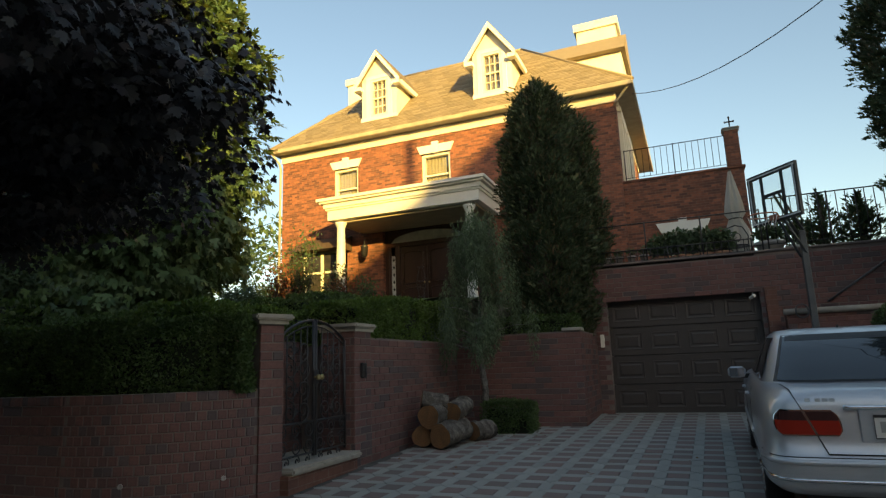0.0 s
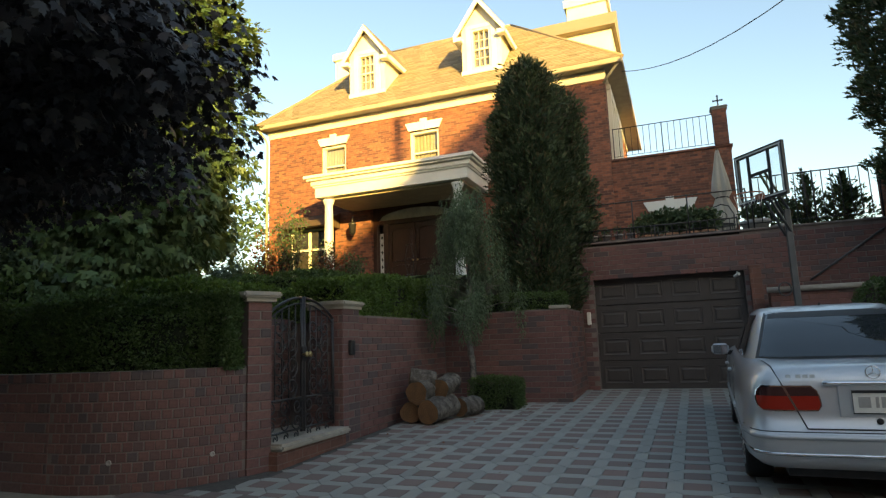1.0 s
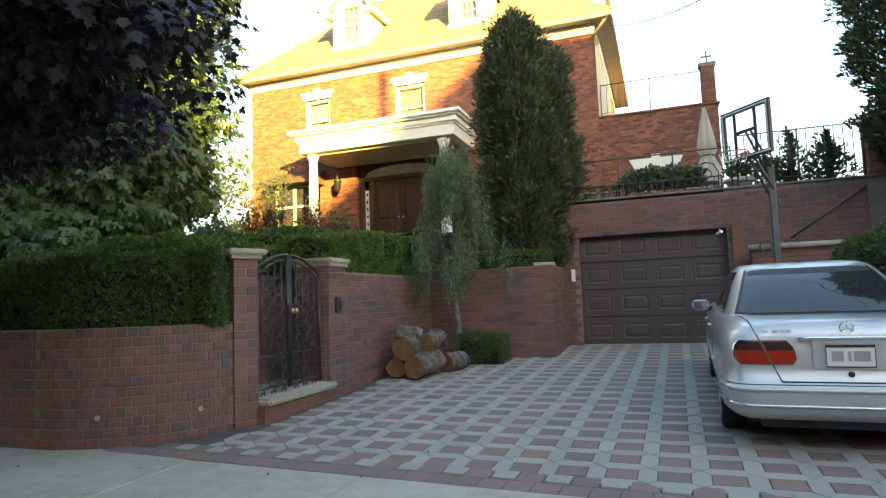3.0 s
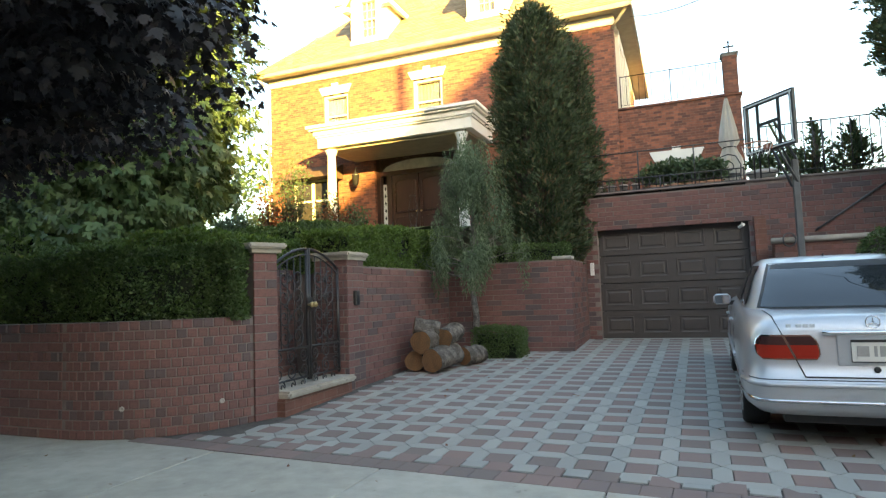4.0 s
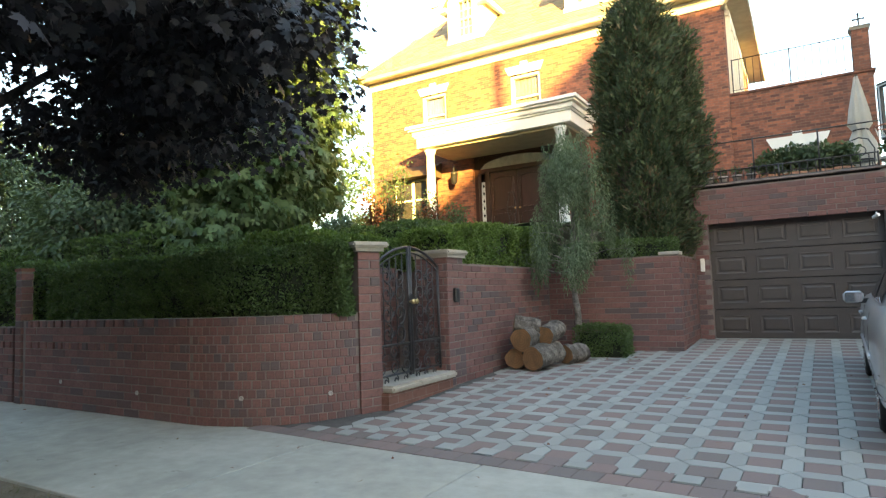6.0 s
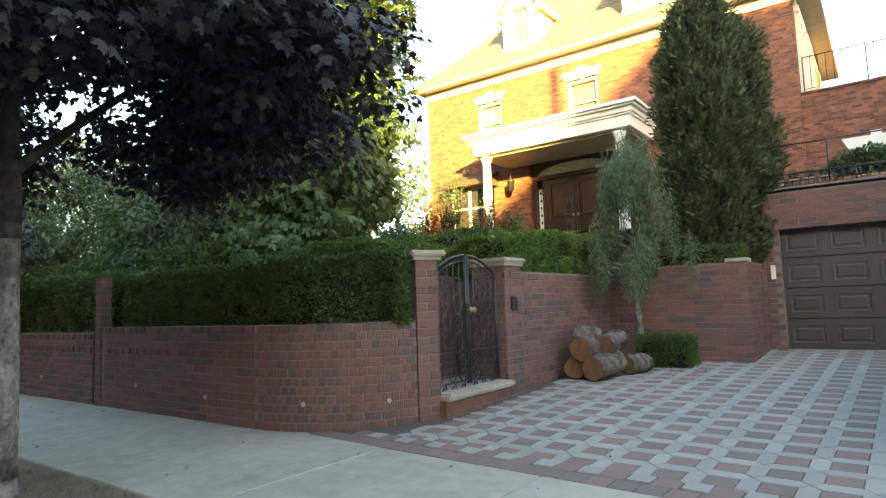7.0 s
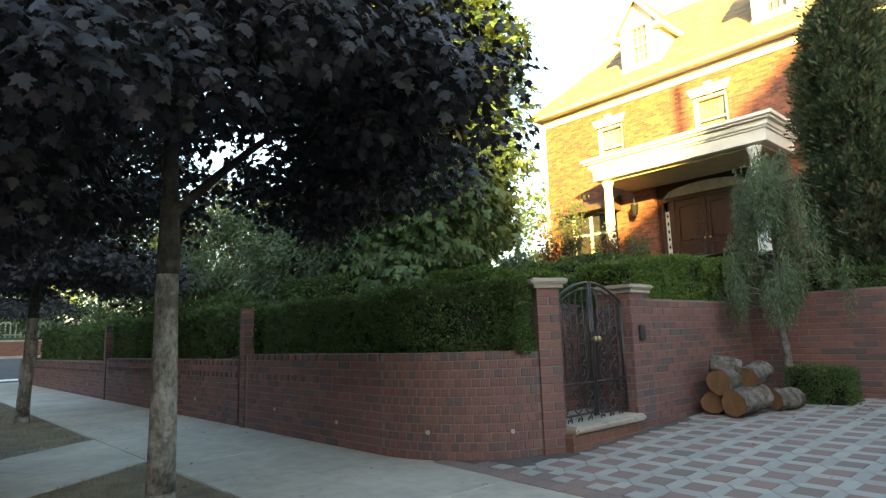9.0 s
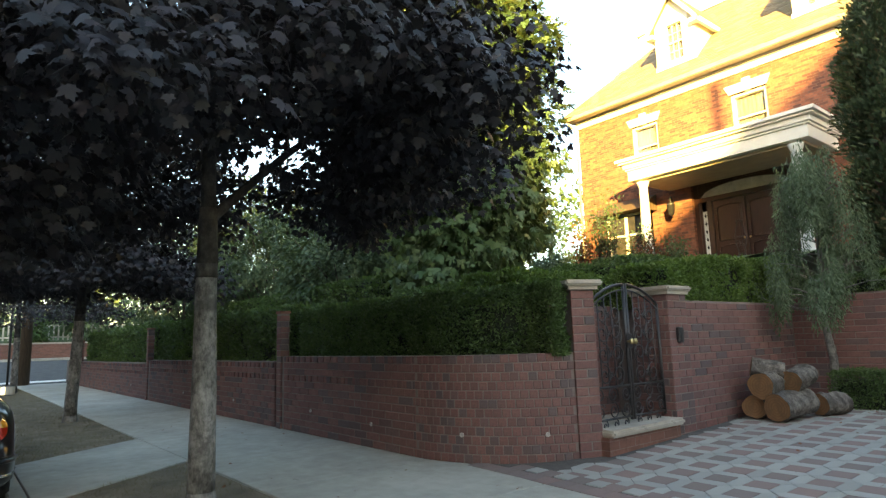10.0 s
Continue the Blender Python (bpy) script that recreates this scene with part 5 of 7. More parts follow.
def conifer(name, at, profile, count, label, leaf=0.2, lumps=0.22, core=0.72, depth=0.07, tuft=0.09):
    """A dense columnar evergreen: profile gives the radius at each height."""
    th = thing(name, label, "tree", at, "evergreens")
    hs, rs = zip(*profile)
    top = hs[-1]
    bm = bmesh.new()
    tube(bm, [(0, 0, -0.3), (0, 0, top * 0.6), (0.05, 0, top * 0.96)], 0.11, 8, 0.02)
    part("trunk", bm, M["bark_dark"], th)
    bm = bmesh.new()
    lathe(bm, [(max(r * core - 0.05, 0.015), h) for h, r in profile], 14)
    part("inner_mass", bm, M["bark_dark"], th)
    # tufts of sprays over the whole surface, some standing out
    k = max(count // 45, 20)
    zc = rng.random(k * 3) * top
    zc = zc[rng.random(len(zc)) < 0.15 + np.interp(zc, hs, rs) / max(rs)][:k]
    ac, oc = rng.uniform(0, 2 * math.pi, len(zc)), rng.normal(size=len(zc)) * tuft
    pick = rng.integers(0, len(zc), count)
    spread = rng.normal(size=(count, 2)) * tuft * 1.1
    z = np.clip(zc[pick] + spread[:, 0] * 1.5, 0.0, top)
    r = np.interp(z, hs, rs)
    a = ac[pick] + spread[:, 1] / np.maximum(r, 0.2)
    lump = np.array([noise.noise((math.cos(q) * 2.2, math.sin(q) * 2.2, h * 1.3)) + 0.7 * noise.noise((math.cos(q) * 5, math.sin(q) * 5, h * 3.1)) for q, h in zip(a, z)])
    rad = r * (1 + lumps * lump) + oc[pick] - np.hypot(spread[:, 0], spread[:, 1]) * 0.5 - rng.exponential(depth, len(z)) + 0.07
    rad = np.maximum(rad, 0.02)
    p = np.stack([rad * np.cos(a), rad * np.sin(a), z + 0.15 * lump], 1)
    out = np.stack([np.cos(a), np.sin(a), 0 * a], 1)
    n = len(p)
    me = leaf_mesh("foliage", p, out * 0.8 + unit(n) * 0.55 + [0, 0, 0.55], out + unit(n) * 0.7, leaf * rng.uniform(0.6, 1.3, n), SPRAY * [0.7, 1], M["conifer"], 0.25)
    ob = new("foliage", me)
    ob.parent = th
    return th


conifer("conifer", (-2.7, 12.45, 1.8), [(0, 0.58), (0.4, 0.7), (1.5, 0.76), (3.2, 0.74), (4.4, 0.63), (4.85, 0.53), (5.15, 0.42), (5.4, 0.26), (5.55, 0.05)], 60000, "tall dense dark green conifer beside the garage", 0.12, 0.42, 0.72, 0.13)
conifer("conifer", (-2.08, 13.3, 1.8), [(0, 0.4), (1.0, 0.48), (3.4, 0.45), (4.4, 0.34), (4.9, 0.2), (5.1, 0.05)], 20000, "slim dark green conifer behind the larger one", 0.12, 0.1)
conifer("conifer", (5.15, 12.2, 2.0), [(0, 0.5), (1.0, 0.9), (2.0, 1.5), (4.0, 1.65), (7.0, 1.5), (9.0, 0.9), (10.5, 0.1)], 80000, "very tall dark conifer at the plot's edge", 0.14, 0.3)


def pepper_tree(at):
    th = thing("pepper_tree", "small weeping pepper tree with grey-green leaves", "tree", at)
    bm = bmesh.new()
    tube(bm, [(0, 0, -0.1), (0.03, 0, 0.7), (-0.06, 0.02, 1.4), (0.02, 0, 2.2), (0.05, 0, 3.1)], 0.07, 9, 0.025)
    p, tips = [], []
    for k in range(66):
        # soft drooping tufts, wide below and narrow towards the top
        a, z0 = rng.uniform(0, 6.28), 1.6 + 2.25 * rng.random() ** 1.35
        r = (1.1 - 0.82 * (z0 - 1.6) / 2.25) * rng.uniform(0.25, 0.98)
        c = Vector((math.cos(a) * r, math.sin(a) * r, z0))
        limb(bm, (0.02, 0, min(z0 - 0.25, 3.0)), c, 0.012, 0.004, 0.12, 3, 5)
        w, h = rng.uniform(0.11, 0.18), rng.uniform(0.34, 0.62)
        d = unit(330)
        for q in d:
            k2 = rng.random() ** 0.4
            low = -q[2] * 0.5 + 0.5
            p.append(c + Vector((q[0] * w * k2 * (1 - 0.35 * low), q[1] * w * k2 * (1 - 0.35 * low), q[2] * h * k2 - 0.1)))
            tips.append((q[0] * 0.6 + rng.normal() * 0.3, q[1] * 0.6 + rng.normal() * 0.3, -0.9))
    part("trunk", bm, M["bark"], th, "thin pale trunk and hanging twigs")
    n = len(p)
    me = leaf_mesh("foliage", np.array(p), np.array(tips), unit(n), rng.uniform(0.045, 0.09, n), DIAMOND * [0.42, 1], M["pepper"], 0.1)
    ob = new("foliage", me)
    ob.parent = th


pepper_tree((-3.55, 10.45, 0.2))

# ---- the iron gate ----
def curl(cx, cz, r0, r1, a0, turns, n=18):
    """A flat spiral in the gate's plane (along u and z)."""
    return [(cx + (r0 + (r1 - r0) * k / n) * math.cos(a0 + turns * 2 * math.pi * k / n), cz + (r0 + (r1 - r0) * k / n) * math.sin(a0 + turns * 2 * math.pi * k / n)) for k in range(n + 1)]


GX, GA, GB, GZ = -4.34, 5.665, 7.095, 0.33
gate = thing("garden_gate", "black wrought iron double gate with scrollwork, closed", "gate", (GX, (GA + GB) / 2, GZ))
HALF_W = (GB - GA) / 2


def arch(u):
    """Height of the gate's top along its width."""
    k = min(abs(u) / HALF_W, 1)
    return 1.36 + 0.26 * math.cos(k * math.pi / 2) ** 0.8


for s in (-1, 1):
    def line(pts, r, n=6, r_end=None):
        tube(bm, [(0, s * u, z) for u, z in pts], r, n, r_end)

    leaf = new("gate_leaf")
    leaf.parent = gate
    bm = bmesh.new()
    line([(HALF_W - 0.03, 0.02), (HALF_W - 0.03, arch(HALF_W - 0.03))], 0.02)
    line([(0.025, 0.02), (0.025, arch(0.02) + 0.01)], 0.02)
    line([(u, arch(u)) for u in np.linspace(0.02, HALF_W - 0.02, 12)], 0.018)
    line([(u, arch(u) - 0.07) for u in np.linspace(0.02, HALF_W - 0.02, 12)], 0.01)
    for z in (0.06, 0.42):
        line([(0.02, z), (HALF_W - 0.02, z)], 0.014)
    part("frame", bm, M["iron"], leaf)
    for k in range(1, 5):
        u = 0.025 + (HALF_W - 0.055) * k / 5
        bm = bmesh.new()
        line([(u, 0.42), (u, arch(u) - 0.07)], 0.008)
        part("bar", bm, M["iron"], leaf)
    um = HALF_W / 2
    for cz, r in ((0.55, 0.12), (0.79, 0.13), (1.03, 0.13), (1.25, 0.11)):
        for d in (-1, 1):
            bm = bmesh.new()
            line(curl(um + d * 0.13, cz, r, 0.025, (math.pi / 2) * d, 1.4 * d), 0.0095, 5)
            part("scroll", bm, M["iron"], leaf)
        bm = bmesh.new()
        for q in range(6):
            a = q * math.pi / 3
            line([(um, cz), (um + 0.05 * math.cos(a), cz + 0.05 * math.sin(a))], 0.012, 5, 0.004)
        part("rosette", bm, M["iron"], leaf)
    for ku in range(3):
        for kz in range(2):
            u0 = 0.12 + ku * (HALF_W - 0.22) / 2
            bm = bmesh.new()
            line(curl(u0, 0.15 + kz * 0.18, 0.10, 0.015, ku * 1.3 + kz * 2, 1.7 if (ku + kz) % 2 else -1.7), 0.0085, 5)
            part("scroll", bm, M["iron"], leaf)
    for ku in range(3):
        bm = bmesh.new()
        line(curl(0.14 + ku * 0.2, 0.0, 0.05, 0.012, 2.0, 1.2), 0.008, 5)
        part("scroll", bm, M["iron"], leaf)
bm = bmesh.new()
box(bm, 0.018, 0.03, -0.05, 0.05, 0.85, 1.02)
lock = part("lock_plate", bm, M["iron"], gate)
for y in (-0.045, 0.03):
    bm = bmesh.new()
    lathe(bm, [(0.012, 0), (0.012, 0.03), (0.032, 0.045), (0.036, 0.065), (0.02, 0.08)], 12)
    bmesh.ops.transform(bm, matrix=pose(0.03, y, 0.93, 0, 90, 0), verts=bm.verts)
    part("door_knob", bm, M["brass"], lock, "polished brass knob")
step = thing("gate_step", "stone threshold on a brick step below the gate", "step", (GX, 0, 0))
bm = bmesh.new()
box(bm, -0.2, 0.17, 5.65, 7.1, -0.05, 0.23)
part("riser", bm, M["wall_brick"], step)
bm = bmesh.new()
box(bm, -0.22, 0.23, 5.665, 7.14, 0.23, 0.31)
part("tread", bevelled(bm, 0.025, 2), M["stone"], step, "rounded sandstone tread")

box_bm = bmesh.new()
box(box_bm, -4.205, -4.15, 7.24, 7.35, 1.22, 1.42)
intercom = tagged(new("intercom_box", mesh_of("intercom_box", bevelled(box_bm, 0.012), M["black"])), "black intercom box on the brick gate pillar", "intercom")
box_bm = bmesh.new()
box(box_bm, -1.79, -1.71, GY - 0.05, GY - 0.01, 1.6, 1.86)
tagged(new("entry_plate", mesh_of("entry_plate", bevelled(box_bm, 0.01), M["white"])), "small white plate on the brick beside the garage", "plate")
vent_spots = [(-8.6, WY - 0.012, 0.36, 0), (-6.9, WY - 0.012, 0.3, 0)] + [(AC[0] + AR * math.cos(radians(a)), AC[1] + AR * math.sin(radians(a)), 0.3, a + 90) for a in (-66, -33)] + [(-11.8, WY - 0.012, 0.35, 0), (-15.0, WY - 0.012, 0.35, 0), (-20.2, WY - 0.012, 0.35, 0)]
for x, y, z, turn in vent_spots:
    bm = bmesh.new()
    lathe(bm, [(0.026, 0), (0.026, 0.012), (0.014, 0.012), (0.012, 0.004)], 12)
    bmesh.ops.transform(bm, matrix=pose(x, y, z, 0, 0, turn) @ pose(0, 0, 0, 90, 0, 0), verts=bm.verts)
    tagged(new("weep_pipe", mesh_of("weep_pipe", bm, M["pot_grey"])), "small white drain pipe end in the brick wall", "drain pipe", "drain pipes in the wall")


# ---- the log pile ----
def log(at, turn, tilt, r, length, label="sawn log with grey bark"):
    th = thing("log", label, "log", at, "log pile")
    th.rotation_euler = (radians(rng.uniform(0, 360)), radians(tilt), radians(turn))
    bm = bmesh.new()
    rings, n = [], 22
    sd = rng.uniform(0, 50)
    ph = rng.uniform(0, 6)
    for i in range(11):
        x = length * i / 10
        rings.append([bm.verts.new((x, q * math.cos(a), q * math.sin(a))) for a in np.linspace(0, 2 * math.pi, n, endpoint=False)
                      for q in [r * (1 + 0.05 * math.sin(3 * a + ph) + 0.03 * math.sin(7 * a + i) + 0.04 * math.sin(i * 1.3 + ph) + (0 < i < 10) * 0.16 * noise.noise((x * 9 + sd, math.cos(a) * 2.4, math.sin(a) * 2.4)))]])
    for a, b in zip(rings, rings[1:]):
        for k in range(n):
            bm.faces.new((a[k], a[(k + 1) % n], b[(k + 1) % n], b[k])).smooth = True
    part("bark", bm, M["log_bark"], th)
    for i, x in ((0, -0.002), (10, length + 0.002)):
        bm = bmesh.new()
        ring = [bm.verts.new((x, q * math.cos(a), q * math.sin(a))) for a in np.linspace(0, 2 * math.pi, n, endpoint=False)
                for q in [0.985 * r * (1 + 0.05 * math.sin(3 * a + ph) + 0.03 * math.sin(7 * a + i) + 0.04 * math.sin(i * 1.3 + ph))]]
        c = bm.verts.new((x, 0, 0))
        for k in range(n):
            bm.faces.new((c, ring[k], ring[(k + 1) % n]))
        part("cut_end", bm, M["cut"], th, "pale sawn end grain")


LOGS = [(-3.93, 8.58, 0.315, 96, 0, 0.16, 0.5), (-3.58, 8.44, 0.335, 80, -4, 0.175, 0.66), (-3.78, 8.5, 0.605, 86, -3, 0.17, 0.5),
        (-3.98, 8.72, 0.84, 28, 12, 0.135, 0.4), (-3.52, 8.8, 0.645, 84, -10, 0.145, 0.46), (-3.34, 9.2, 0.325, 68, 0, 0.15, 0.42), (-3.85, 9.2, 0.34, 85, 0, 0.17, 0.6)]
for x, y, z, turn, tilt, r, length in LOGS:
    log((x, y, z), turn, tilt, r, length)


# ---- cars ----
def plan(half_w, y0, y1, n_exp, count=44):
    """A rounded plan outline, its middle at x = 0."""
    yc, ry = (y0 + y1) / 2, (y1 - y0) / 2
    out = []
    for k in range(count):
        a = 2 * math.pi * k / count
        c, s = math.cos(a), math.sin(a)
        out.append((half_w * math.copysign(abs(c) ** (2 / n_exp), c), yc + ry * math.copysign(abs(s) ** (2 / n_exp), s)))
    return out


BODY = [(0.265, 0.74, 0.2, 4.62, 9), (0.28, 0.82, 0.10, 4.70, 11), (0.34, 0.87, 0.025, 4.76, 12), (0.42, 0.878, 0.0, 4.79, 12), (0.50, 0.882, -0.005, 4.8, 12), (0.545, 0.882, 0.0, 4.79, 12),
        (0.565, 0.874, 0.055, 4.76, 12), (0.70, 0.874, 0.06, 4.74, 12), (0.82, 0.865, 0.07, 4.66, 11), (0.92, 0.845, 0.085, 4.5, 10), (0.985, 0.81, 0.11, 4.3, 8), (1.02, 0.76, 0.16, 4.05, 7), (1.03, 0.64, 0.32, 3.6, 5)]
CABIN = [(0.93, 0.80, 0.70, 3.75, 6), (1.02, 0.775, 0.82, 3.62, 6), (1.17, 0.715, 1.08, 3.3, 6), (1.33, 0.655, 1.40, 2.95, 6), (1.425, 0.61, 1.64, 2.72, 5), (1.472, 0.55, 1.88, 2.5, 4), (1.487, 0.4, 2.05, 2.3, 4)]


def at_level(table, z):
    zs = [r[0] for r in table]
    return [float(np.interp(z, zs, [r[k] for r in table])) for k in (1, 2, 3, 4)]


def rear_point(table, x, z, out=0.0):
    """A point on the rear face at x and z, pushed out by some metres."""
    w, y0, y1, e = at_level(table, z)
    k = max(1 - min(abs(x) / w, 1) ** e, 0) ** (1 / e)
    ry = (y1 - y0) / 2
    nx = min(abs(x) / w, 1) ** (e - 1) * math.copysign(1, x)
    return (x + nx * out, (y0 + y1) / 2 - ry * k - out * (1 - abs(nx) * 0.6), z)


def side_point(table, y, z, side, out=0.0):
    w, y0, y1, e = at_level(table, z)
    k = max(1 - abs((y - (y0 + y1) / 2) / ((y1 - y0) / 2)) ** e, 0) ** (1 / e)
    return (side * (w * k + out), y, z)


def patch(name, pts, material, parent, label="", thick=0.0):
    """A sheet through a grid of points."""
    bm = bmesh.new()
    v = [[bm.verts.new(p) for p in row] for row in pts]
    for a, b in zip(v, v[1:]):
        for k in range(len(a) - 1):
            bm.faces.new((a[k], a[k + 1], b[k + 1], b[k])).smooth = True
    return part(name, bm, material, parent, label)


def shell(table, count=44):
    bm = bmesh.new()
    rings = [[bm.verts.new((x, y, z)) for x, y in plan(w, y0, y1, e, count)] for z, w, y0, y1, e in table]
    for a, b in zip(rings, rings[1:]):
        for k in range(count):
            bm.faces.new((a[k], a[(k + 1) % count], b[(k + 1) % count], b[k])).smooth = True
    bm.faces.new(rings[0][::-1])
    bm.faces.new(rings[-1]).smooth = True
    return bm


def car(at, turn, paint, label, detail=True):
    th = thing("parked_car", label, "car", at, "parked cars")
    th.rotation_euler = (radians(SLOPE) if detail else 0, 0, radians(turn))
    bm = shell(BODY, 120)
    body = part("body", bm, paint, th)
    # wheel arches cut into the body
    for y in (1.02, 3.85):
        cut = bmesh.new()
        bmesh.ops.create_cone(cut, cap_ends=True, segments=28, radius1=0.36, radius2=0.36, depth=2.2, matrix=pose(0, y, 0.31, 0, 90, 0))
        cutter = new("cutter", mesh_of("cutter", cut, M["black"]))
        mod = body.modifiers.new("arch", "BOOLEAN")
        mod.object, mod.operation, mod.solver = cutter, "DIFFERENCE", "EXACT"
        bpy.context.view_layer.update()
        me = bpy.data.meshes.new_from_object(body.evaluated_get(bpy.context.evaluated_depsgraph_get()))
        body.modifiers.clear()
        body.data = me
        bpy.data.objects.remove(cutter)
    bm = bmesh.new()
    box(bm, -0.6, 0.6, 0.2, 4.4, 0.2, 0.75)
    part("underbody", bm, M["black"], th)
    part("cabin", shell(CABIN, 60), paint, th)
    zs = lambda a, b, n=6: np.linspace(a, b, n)
    patch("rear_window", [[rear_point(CABIN, x, z, 0.02) for x in np.linspace(-1, 1, 15) * (at_level(CABIN, z)[0] - 0.105)] for z in zs(1.05, 1.415, 9)], M["car_glass"], th, "tinted rear window")
    patch("rear_window_trim", [[rear_point(CABIN, x, z, 0.014) for x in np.linspace(-1, 1, 15) * (at_level(CABIN, z)[0] - 0.08)] for z in zs(1.035, 1.43, 9)], M["black"], th)
    patch("rear_roof_blind", [[rear_point(CABIN, x, z, 0.024) for x in np.linspace(-1, 1, 13) * (at_level(CABIN, z)[0] - 0.12)] for z in zs(1.375, 1.42, 3)], M["black"], th)
    for side in (-1, 1):
        for y_lo, y_hi, y_lo2, y_hi2 in ((1.36, 2.1, 1.74, 2.12), (2.15, 3.2, 2.17, 2.75)):
            patch("side_window", [[side_point(CABIN, y, z, side, 0.014) for y in np.linspace(a, b, 6)] for z, a, b in
                                  ((1.04, y_lo, y_hi), (1.15, y_lo + 0.1, y_hi - 0.02 * (y_hi > 2.5) * 5), (1.28, (y_lo + y_lo2) / 2 + 0.06, (y_hi + y_hi2) / 2), (1.41, y_lo2, y_hi2))], M["car_glass"], th)
        bm = bmesh.new()
        tube(bm, [side_point(CABIN, y, 0.975, side, 0.008) for y in np.linspace(1.35, 3.4, 8)], 0.008, 5)
        part("window_trim", bm, M["black"], th)
        bm = bmesh.new()
        box(bm, side * 0.945 - 0.1, side * 0.945 + 0.1, 2.95, 3.08, 0.945, 1.075)
        bevelled(bm, 0.035)
        for f in bm.faces:
            f.smooth = True
        mirror = part("door_mirror", bm, paint, th)
        patch("mirror_glass", [[(side * 0.945 + dx, 2.942 + 0.01 * abs(dx) * 8, 1.01 + dz) for dx in (-0.08, -0.04, 0, 0.04, 0.08)] for dz in (-0.052, 0, 0.052)], M["chrome"], mirror)
        bm = bmesh.new()
        box(bm, min(side * 0.8, side * 0.9), max(side * 0.8, side * 0.9), 2.98, 3.06, 0.94, 0.99)
        part("mirror_arm", bm, M["black"], th)
        # door seams and a side strip
        for y in (1.9, 2.95):
            bm = bmesh.new()
            tube(bm, [side_point(BODY, y, z, side, 0.0) for z in zs(0.3, 0.92, 5)], 0.004, 4)
            part("door_seam", bm, M["black"], th)
        for y in (2.2, 3.1):
            bm = bmesh.new()
            tube(bm, [side_point(BODY, y + d, 0.83, side, o) for d, o in ((0, 0.0), (0.02, 0.03), (0.16, 0.03), (0.18, 0.0))], 0.012, 6)
            part("door_handle", bm, paint, th)
        bm = bmesh.new()
        tube(bm, [side_point(BODY, y, 0.54, side, 0.004) for y in np.linspace(1.5, 3.45, 8)], 0.016, 6)
        part("side_strip", bm, paint, th)
        # tail light: smoked above, red below, split by the boot's edge
        for x0, x1 in ((0.335, 0.505), (0.523, 0.77)):
            def lens(nm, z0, z1, mat, out, grow=0.0):
                rows = []
                for z in zs(z0, z1, 6):
                    k = (z - 0.715) / 0.165
                    end = max(abs(2 * k - 1) - 0.35, 0) ** 2 * 0.08
                    lo = x0 + ((0.012 + 0.03 * k + end * 0.8) if x0 < 0.5 else 0.07 * k) - grow
                    hi = x1 - (end if x1 > 0.7 else -0.07 * k) + grow
                    rows.append([rear_point(BODY, side * x, z, out) for x in np.linspace(lo, hi, 9)])
                return patch(nm, rows, mat, th)
            lens("tail_light_surround", 0.705, 0.89, M["chrome"], 0.006, 0.01)
            lens("tail_light", 0.715, 0.815, M["red_lens"], 0.014)
            lens("tail_light_smoked" if detail else "tail_light_amber", 0.815, 0.88, M["dark_lens" if detail else "amber_lens"], 0.014)
    for z, o, r, mat in ((0.525, 0.004, 0.02, paint), (0.40, 0.004, 0.014, M["chrome"]), (0.555, 0.0, 0.006, M["black"])):
        bm = bmesh.new()
        tube(bm, [rear_point(BODY, x, z, o) for x in np.linspace(-0.87, 0.87, 40)], r, 6)
        part("bumper_strip", bm, mat, th)
    for y in (1.02, 3.85):
        for side in (-1, 1):
            w = new("wheel")
            w.parent = th
            w.matrix_local = pose(side * 0.765, y, 0.31, 0, 90 * side, 0)
            bm = bmesh.new()
            lathe(bm, [(0.2, -0.1), (0.29, -0.105), (0.315, -0.08), (0.32, 0.0), (0.315, 0.08), (0.29, 0.105), (0.21, 0.1)], 32)
            part("tyre", bm, M["rubber"], w)
            bm = bmesh.new()
            lathe(bm, [(0.21, 0.06), (0.212, 0.108), (0.19, 0.1), (0.17, 0.06), (0.06, 0.07), (0.05, 0.085)], 24)
            for k in range(8):
                a = k * math.pi / 4
                tube(bm, [(0.05 * math.cos(a), 0.05 * math.sin(a), 0.085), (0.2 * math.cos(a), 0.2 * math.sin(a), 0.098)], 0.02, 6)
            part("rim", bm, M["chrome"], w, "silver spoked rim")
    # number plate, kept as plain bars, and the chrome handle above it
    bm = bmesh.new()
    box(bm, -0.24, 0.24, rear_point(BODY, 0, 0.7)[1] - 0.006, rear_point(BODY, 0, 0.7)[1] + 0.02, 0.665, 0.9)
    part("plate_recess", bevelled(bm, 0.005), paint, th)
    bm = bmesh.new()
    yb = rear_point(BODY, 0, 0.7)[1] - 0.014
    box(bm, -0.155, 0.155, yb - 0.004, yb + 0.01, 0.695, 0.855)
    plate = part("number_plate", bm, M["white"], th, "white number plate with a dark frame")
    for x0, x1, z0, z1 in ((-0.155, 0.155, 0.838, 0.858), (-0.155, 0.155, 0.69, 0.698), (-0.157, -0.153, 0.69, 0.858), (0.153, 0.157, 0.69, 0.858)):
        bm = bmesh.new()
        box(bm, x0, x1, yb - 0.008, yb - 0.004, z0, z1)
        part("plate_frame", bm, M["black"], plate)
    for x0, x1 in ((-0.12, -0.045), (-0.015, 0.005), (0.02, 0.125)):
        bm = bmesh.new()
        box(bm, x0, x1, yb - 0.0065, yb - 0.004, 0.735, 0.81)
        part("plate_bar", bm, M["pot_grey"], plate)
    bm = bmesh.new()
